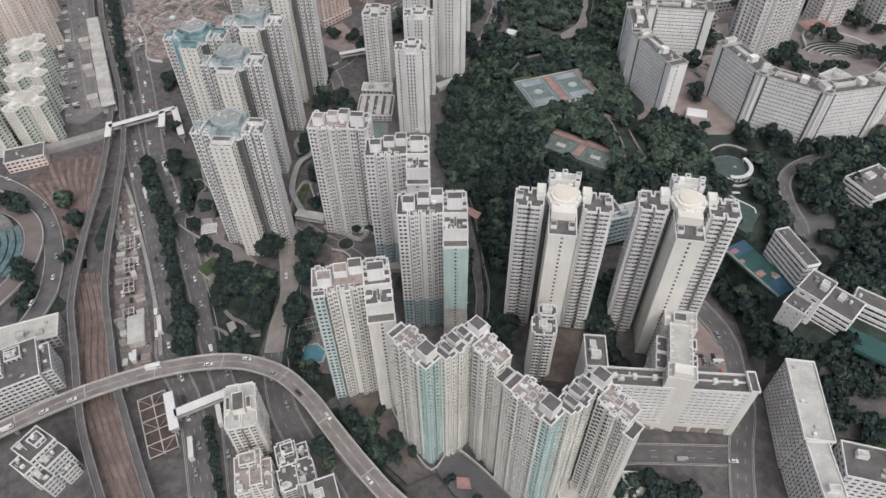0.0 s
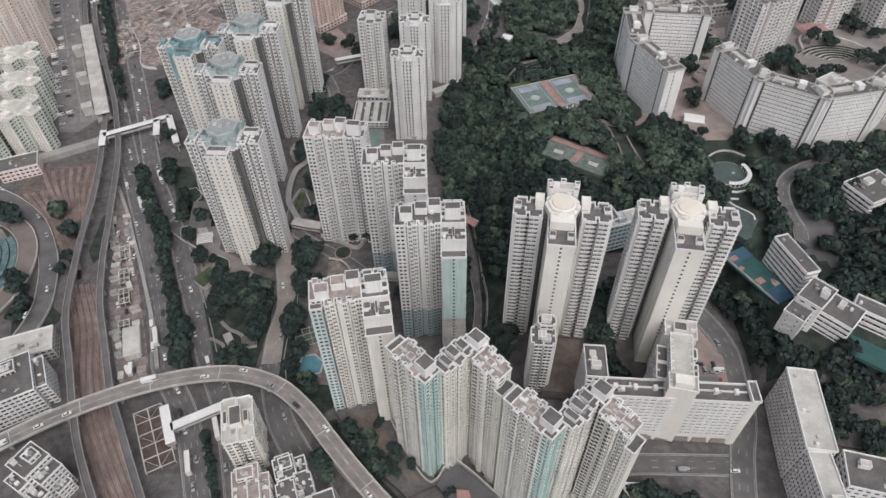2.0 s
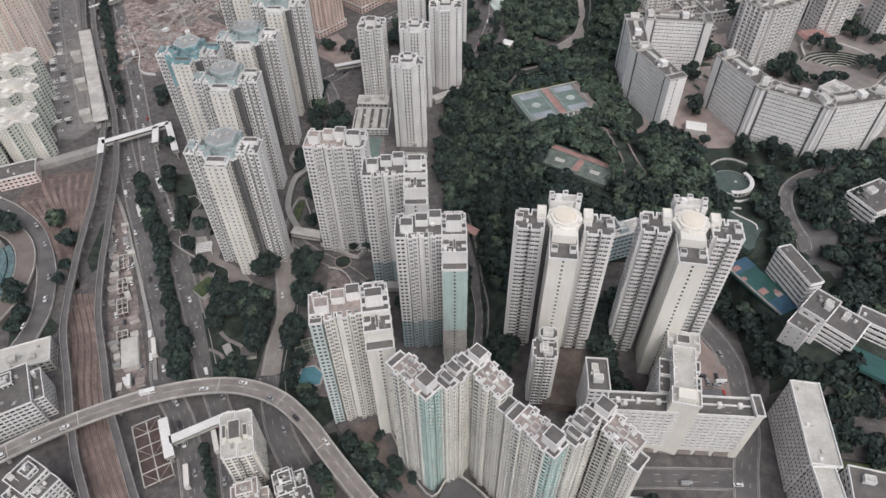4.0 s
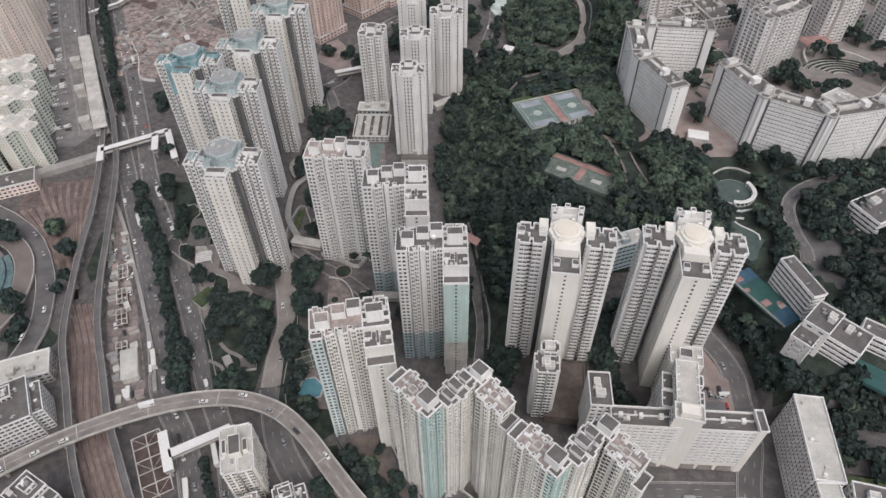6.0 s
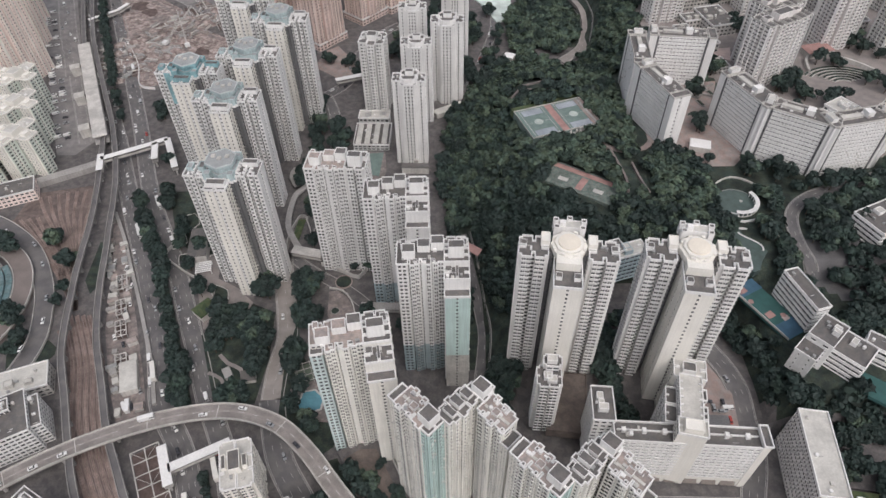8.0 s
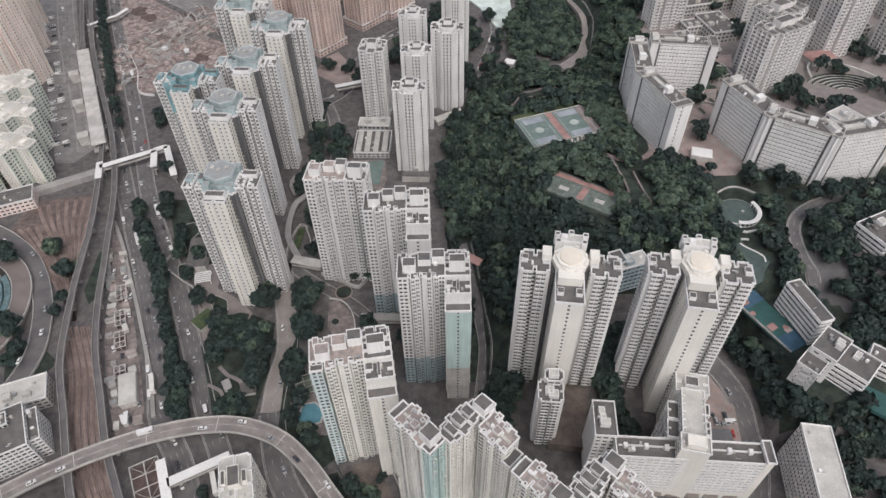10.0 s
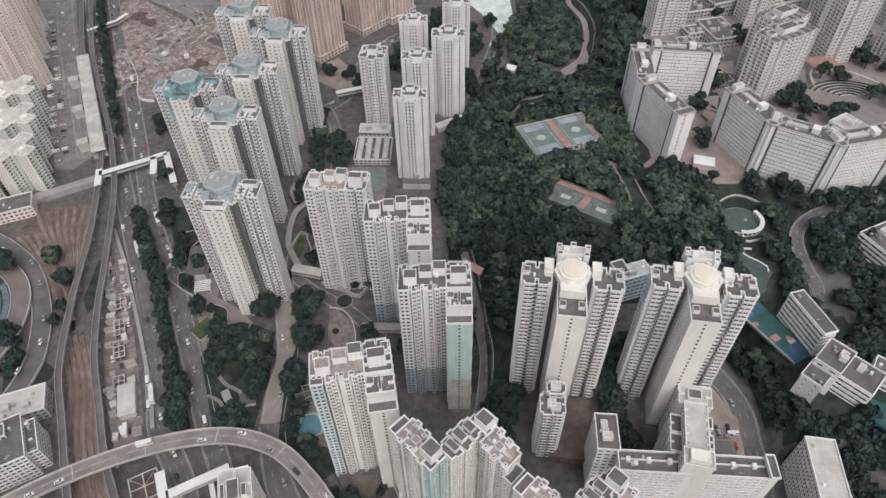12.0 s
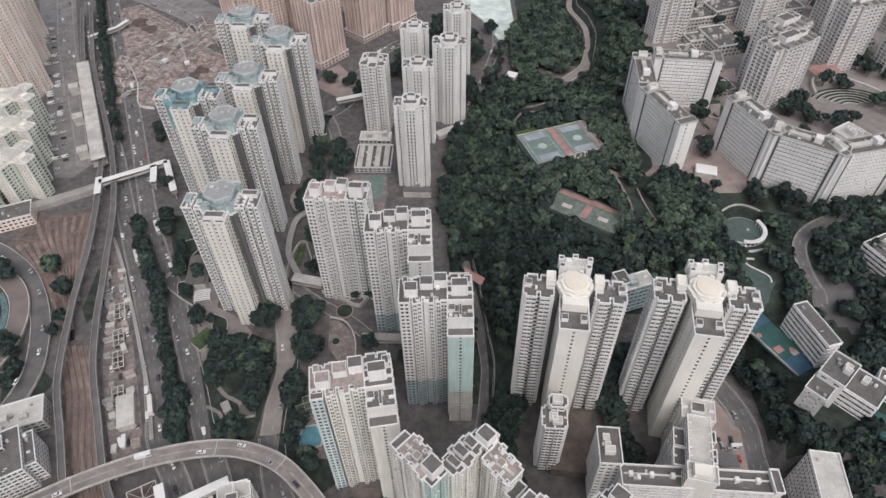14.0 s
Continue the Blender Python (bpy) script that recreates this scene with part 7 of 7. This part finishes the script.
for cx, cy, rx, ry, n in ((168, 352, 14, 3, 3), (204, 346, 8, 3, 3), (138, 366, 4, 4, 3), (-150, 286, 5, 6, 4), (-160, 322, 4, 8, 5), (-140, 268, 6, 5, 5), (-178, 340, 4, 8, 5), (-288, 320, 6, 4, 4), (-262, 262, 6, 10, 7), (-280, 215, 10, 6, 8), (248, 438, 5, 5, 9), (258, 450, 3, 6, 5), (262, 428, 5, 4, 6), (204, 478, 6, 7, 9), (330, 498, 8, 6, 8), (186, 430, 8, 4, 4), (192, 446, 6, 4, 3), (232, 570, 10, 5, 7), (-104, 470, 5, 22, 14), (-98, 440, 5, 16, 10), (-118, 556, 4, 4, 3), (30, 600, 8, 20, 10), (44, 640, 5, 8, 4), (52, 590, 4, 16, 6), (72, 440, 16, 2, 5), (58, 428, 4, 5, 3), (190, 160, 10, 6, 10), (206, 152, 8, 6, 8), (90, 126, 14, 8, 10), (66, 112, 12, 8, 8), (-40, 150, 4, 14, 6), (-28, 134, 3, 6, 3), (-50, 160, 4, 6, 4), (-18, 120, 8, 4, 4), (195, 345, 6, 4, 5), (214, 338, 8, 3, 6), (160, 344, 8, 5, 8), (148, 352, 6, 6, 5), (162, 296, 3, 12, 7), (186, 290, 3, 8, 5), (160, 268, 4, 8, 7), (190, 264, 4, 6, 5), (226, 300, 6, 6, 5), (-54, 302, 6, 3, 4), (-66, 290, 8, 4, 5), (-44, 262, 6, 6, 5), (166, 500, 6, 24, 14), (170, 600, 8, 40, 24), (172, 668, 10, 20, 14), (196, 408, 5, 6, 5), (204, 424, 5, 8, 6), (190, 462, 8, 4, 5), (222, 412, 8, 10, 8), (240, 404, 6, 6, 5), (280, 420, 12, 8, 8), (176, 395, 4, 8, 4), (330, 440, 16, 12, 10), (250, 530, 16, 10, 12), (300, 520, 8, 10, 6), (340, 600, 16, 16, 10), (-104, 552, 6, 5, 6), (-60, 560, 8, 16, 9), (-40, 560, 8, 20, 10), (-36, 600, 10, 20, 10), (-120, 530, 6, 6, 4), (205, 470, 8, 14, 9), (262, 446, 8, 8, 7), (340, 486, 14, 8, 8), (300, 470, 12, 6, 6), (150, 360, 7, 7, 5), (196, 352, 4, 3, 3), (250, 330, 30, 5, 16), (290, 335, 20, 10, 10), (240, 300, 26, 16, 26), (250, 240, 10, 10, 12), (-70, 535, 8, 12, 9), (-85, 548, 6, 6, 4), (20, 600, 14, 30, 16), (-10, 610, 8, 20, 8), (-232, 478, 5, 12, 10), (-205, 640, 6, 4, 5), (86, 240, 14, 8, 12), (125, 245, 12, 8, 10), (70, 250, 12, 8, 10), (28, 205, 6, 10, 8), (84, 205, 4, 6, 5), (30, 214, 6, 12, 14), (82, 214, 5, 10, 10), (88, 190, 4, 5, 5), (58, 238, 14, 4, 10), (118, 236, 14, 4, 10), (140, 230, 3, 4, 3), (26, 180, 6, 16, 10), (10, 186, 6, 10, 8), (196, 176, 10, 5, 8), (172, 184, 6, 8, 10), (232, 250, 6, 6, 3), (218, 282, 10, 4, 6), (-30, 150, 8, 8, 6), (-48, 138, 8, 10, 8), (96, 122, 14, 8, 10), (150, 182, 2, 6, 2), (214, 176, 14, 8, 12), (-245, 315, 5, 8, 6), (-262, 330, 3, 3, 3), (-150, 355, 8, 14, 12)):
    for _ in range(n):
        a, q = tr.uniform(0, math.tau), math.sqrt(tr.random())
        x, y = cx + rx * q * math.cos(a), cy + ry * q * math.sin(a)
        tree(x, y, tr.uniform(0.6, 1.15), 5 if tr.random() < 0.12 else None, 38.6 if x > 150 and y > 356 else None)

patch("terrace_plot", "grey terraced plot below the school", "ground", [(184, 152), (206, 148), (216, 166), (206, 176), (190, 172)], 8.4, PAVING, 4)
patch("median", "dark planted strip between carriageways", "verge", [(-126, 168), (-116, 140), (-92, 84), (-89, 84), (-111, 134), (-122, 168)], 0.3, SCRUB)
patch("terrace_plot", "green planted terrace below the school", "ground", [(186, 142), (216, 142), (222, 160), (214, 164), (204, 147), (186, 150)], 8.9, LAWN, 4)
road("road_inner", [(-96, 330), (-88, 370), (-84, 410), (-86, 450), (-92, 480), (-100, 500)], 8, "grey inner road between white and old towers", lanes=2)
patch("estate_court", "pale paved court between far towers", "plaza", [(-80, 380), (-48, 370), (-44, 400), (-46, 422), (-78, 422)], 0.1, PAVELIGHT)
patch("green_court", "dull green ball court below slim tower", "sports court", [(-58, 396), (-49, 393), (-47, 421), (-64, 419)], 0.5, COURT)
for i in range(4):
    shed(-66 + 6.6 * i, 438, 3.6, 25, 0.8, -2, ROOFPALE, "long pale roof strip on market hall", 5.2, 0.5)
for i in range(5):
    shed(-22 + 0.4 * i, 398 + 8.5 * i, 20 if i == 0 else 3, 5, 5.5, -3, ROOF if i == 0 else PALECON, "grey podium part beside slim tower")
shed(4, 473, 26, 7, 4, 30, ROOFPALE, "grey podium part beside slim tower")

# dark planted ground: parks, verges and tower gardens
patch("park_ground", "dark planted ground of the park", "park", [(-127, 203), (-106, 206), (-103, 236), (-105, 268), (-120, 275), (-138, 262), (-146, 252)], 0.1, SCRUB)
patch("verge", "dark planted verge beside the towers", "verge", [(-92, 200), (-66, 176), (-58, 182), (-62, 200), (-86, 240), (-90, 262), (-94, 240)], 0.1, SCRUB)
patch("verge", "dark planted verge beside the flyover", "verge", [(-58, 150), (-34, 126), (-20, 128), (-48, 156), (-58, 174), (-64, 172)], 0.1, SCRUB)
patch("median", "dark planted strip between carriageways", "verge", [(-222, 372), (-217, 374), (-183, 305), (-166, 268), (-140, 206), (-149, 205), (-158, 226), (-172, 268), (-192, 315)], 0.14, SCRUB)
patch("verge", "dark planted verge behind the tower gardens", "verge", [(-200, 380), (-186, 380), (-160, 330), (-166, 318), (-182, 330)], 0.16, SCRUB)
for cx, cy, rx, ry, n in ((-80, 205, 5, 12, 6), (-100, 300, 6, 8, 6), (-76, 190, 5, 12, 8), (-52, 140, 9, 12, 12), (-35, 128, 8, 6, 6), (22, 212, 5, 14, 10), (-20, 250, 8, 8, 8), (-12, 262, 8, 6, 6), (5, 240, 4, 16, 6), (80, 232, 8, 6, 8), (-92, 318, 8, 8, 8), (-90, 345, 6, 20, 10), (-100, 395, 8, 20, 10), (-84, 440, 6, 18, 10), (-62, 268, 3, 3, 2), (-40, 245, 5, 8, 6), (-96, 268, 4, 6, 4), (-210, 420, 8, 14, 10), (0, 400, 5, 40, 12), (10, 440, 8, 30, 18), (30, 500, 12, 16, 14), (46, 545, 12, 16, 14), (20, 530, 6, 10, 6), (0, 640, 14, 14, 10), (185, 500, 8, 14, 8), (290, 545, 10, 8, 6), (220, 590, 10, 8, 6), (-300, 330, 12, 6, 8)):
    for _ in range(n):
        a, q = tr.uniform(0, math.tau), math.sqrt(tr.random())
        x, y = cx + rx * q * math.cos(a), cy + ry * q * math.sin(a)
        tree(x, y, tr.uniform(0.65, 1.2), 5 if tr.random() < 0.12 else None, 38.6 if x > 170 and y > 356 else None)
LANES = [(q, w) for pts, w in ((FLY, 8), (MAIN_W, 7), (MAIN_E, 6.5), (SLIP, 6.5), (EASTRD, 7.5), (CURVE, 8), (HILL, 5), (RAILL, 4.5), (RAILR, 4.5)) for q in smooth(pts)]
STAND = [r for r in STAND if all(abs(q[0] - r[0]) > w or abs(q[1] - r[1]) > w or math.hypot(q[0] - r[0], q[1] - r[1]) > w for q, w in LANES)]
OPEN = ((-216, 422, 15), (-224, 426, 10), (-74, 206, 10), (-79, 224, 8), (-122, 224, 6), (-147, 269, 8), (-65, 270, 12), (-98, 335, 16), (-90, 312, 9), (-65.5, 291, 7))
STAND = [r for r in STAND if all(math.hypot(r[0] - x, r[1] - y) > q for x, y, q in OPEN)]
STAND.sort(key=lambda r: r[0] ** 2 + (r[1] - 100) ** 2)
for row in STAND[:290]:
    plant(row)
far = Geo()
for x, y, z, s, kind, turn, tall in STAND[290:]:
    for q, me in enumerate(TREES[kind]):
        k = len(far.v)
        c, w = math.cos(radians(turn)) * s, math.sin(radians(turn)) * s
        far.v += [(x + c * v.co.x - w * v.co.y, y + w * v.co.x + c * v.co.y, z + v.co.z * s * tall) for v in me.vertices]
        far.f += [tuple(k + i for i in p.vertices) for p in me.polygons]
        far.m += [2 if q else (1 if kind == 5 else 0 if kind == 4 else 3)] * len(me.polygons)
tagged(part("street_trees", far, [LEAF, LEAFLIGHT, BARK, LEAFDARK]), "dark green street and garden trees", "trees", kind="stuff")

# ---------------------------------------------------------------- vehicles
def car_proto(paint, kind):
    """A car, van or bus, built once and copied: body, cabin, four wheels."""
    ln, w, h = {"car": (4.5, 1.8, 0.8), "van": (5.6, 2.0, 2.0), "truck": (8, 2.4, 2.9), "bus": (12, 2.6, 4.2)}[kind]
    names = {"car": "car", "van": "van", "truck": "truck", "bus": "double_decker_bus"}
    colour = {CARWHITE: "white", CARSILVER: "silver", CARDARK: "dark", CARRED: "red", BUSROOF: "cream"}[paint]
    t = thing(names[kind], f"{colour} {kind} standing on the asphalt", kind, 0, 0, -60, 0, "vehicles on roads and car parks")
    body = bmesh.new()
    bmesh.ops.create_cube(body, size=1)
    bmesh.ops.scale(body, vec=(ln, w, h), verts=body.verts)
    bmesh.ops.translate(body, vec=(0, 0, 0.35 + h / 2), verts=body.verts)
    bmesh.ops.bevel(body, geom=body.edges[:], offset=0.14, segments=1, affect="EDGES")
    me = bpy.data.meshes.new("body")
    body.to_mesh(me)
    body.free()
    me.materials.append(paint)
    o = new("body", me)
    o.parent = t
    g = Geo()
    if kind == "car":
        g.prism([(-1.7, -0.8), (1.0, -0.8), (1.0, 0.8), (-1.7, 0.8)], 1.15, 1.6, scale=0.78)
        part("cabin", g, [CARGLASS], t)
        g = Geo()
        g.box(-1.2, 0.55, -0.6, 0.6, 1.61, 1.64)
        part("roof", g, [paint], t)
    else:
        for z in ((1.6,) if kind != "bus" else (1.4, 3.1)):
            g = Geo()
            g.box(-ln / 2 + (0.4 if kind == "bus" else ln * 0.7), ln / 2 + 0.02, -w / 2 - 0.02, w / 2 + 0.02, z, z + 0.7)
            part("window_band", g, [CARGLASS], t)
    for sx in (-0.32, 0.32):
        for sy in (-1, 1):
            g = Geo()
            g.tube((sx * ln, sy * (w / 2 - 0.22), 0.36), (sx * ln, sy * (w / 2 + 0.03), 0.36), 0.36, 0.36, 0, 10)
            part("wheel", g, [TYRE], t)
    return t


PROTO = {}
for paint, kind in ((CARWHITE, "car"), (CARSILVER, "car"), (CARDARK, "car"), (CARRED, "car"), (CARWHITE, "van"), (CARWHITE, "truck"), (CARSILVER, "van"), (BUSROOF, "bus"), (CARWHITE, "bus")):
    PROTO[(paint.name, kind)] = car_proto(paint, kind)
KINDS = list(PROTO.items())
used = set()


def park(x, y, z, turn, pick=None):
    key = pick or rs.choices([k for k, _ in KINDS], (9, 6, 4, 0.5, 2.5, 0.9, 1, 0.4, 0.3))[0]
    src = PROTO[key]
    m = pose(x, y, z, 0, 0, turn)
    if key in used:
        copy_thing(src, m)
    else:
        used.add(key)
        src.matrix_basis = m


def traffic(pts, lanes, gap, z, follow=land, start=0.0):
    line, run, nxt = smooth(pts, 1.0), start, gap
    for a, b in zip(line, line[1:]):
        run += math.hypot(b[0] - a[0], b[1] - a[1])
        if run > nxt:
            run, nxt = 0.0, gap * rs.uniform(0.5, 1.6)
            d = math.hypot(b[0] - a[0], b[1] - a[1])
            ux, uy = (b[0] - a[0]) / d, (b[1] - a[1]) / d
            o = rs.choice(lanes)
            x, y = a[0] + uy * o, a[1] - ux * o
            park(x, y, z + (follow(x, y) if follow else 0), math.degrees(math.atan2(uy, ux)))


traffic(MAIN_W, (-4.8, -1.6, 1.6, 4.8), 12, 0.1)
traffic(MAIN_E, (-3.6, 0, 3.6), 14, 0.1)
traffic([(18, 500), (28, 530), (40, 570), (50, 612)], (-1.8, 1.8), 12, 0.1)
traffic(SLIP, (-2.4, 2.4), 26, 0.1)
traffic(FLY, (-2.0, 2.0), 26, 9.05, None)
traffic(EASTRD, (-3.4, 3.4), 30, 0.55)
traffic([(70, 144), (100, 143.5), (142, 142)], (-3, 3), 16, 0.35)
traffic(CURVE, (-3, 3), 20, 5.05, None)
traffic([(-100, 500), (-84, 520), (-78, 560), (-60, 600), (-30, 630), (10, 655)], (-2.5, 2.5), 9, 0.1)
traffic([(-340, 733), (-302, 708), (-266, 681), (-234, 652), (-204, 622)], (-4.5, 4.5), 16, 0.1)
traffic([(-410, 724), (-379, 649), (-361, 608), (-344, 572)], (-5.2, -1.7, 1.7, 5.2), 14, 0.12)
for i in range(56):
    s = i / 55
    x, y = -299 - 102 * s, 436 + 224 * s
    for o in (-3.4, 3.6):
        if rs.random() < 0.5:
            park(x + o * 0.9, y + o * 0.4, 0.12, 22 + rs.uniform(-6, 6), rs.choice((("white_car_paint", "car"), ("silver_car_paint", "car"), ("dark_car_paint", "car"), ("white_car_paint", "van"))))
for x, y, tn in ((-166, 226, 110), (-118, 168, 112), (-128, 150, 108)):
    park(x, y, 0.12, tn, ("bus_cream_paint", "bus"))
for i in range(12):
    park(rs.uniform(126, 143), rs.uniform(184, 199), 12.35, rs.choice((0, 90, 85)))
for i in range(24):
    s = rs.random()
    p = line[int(s * (len(line) - 1))]
    park(p[0] + rs.uniform(-7, 7), p[1], 0.12, rs.uniform(90, 125))
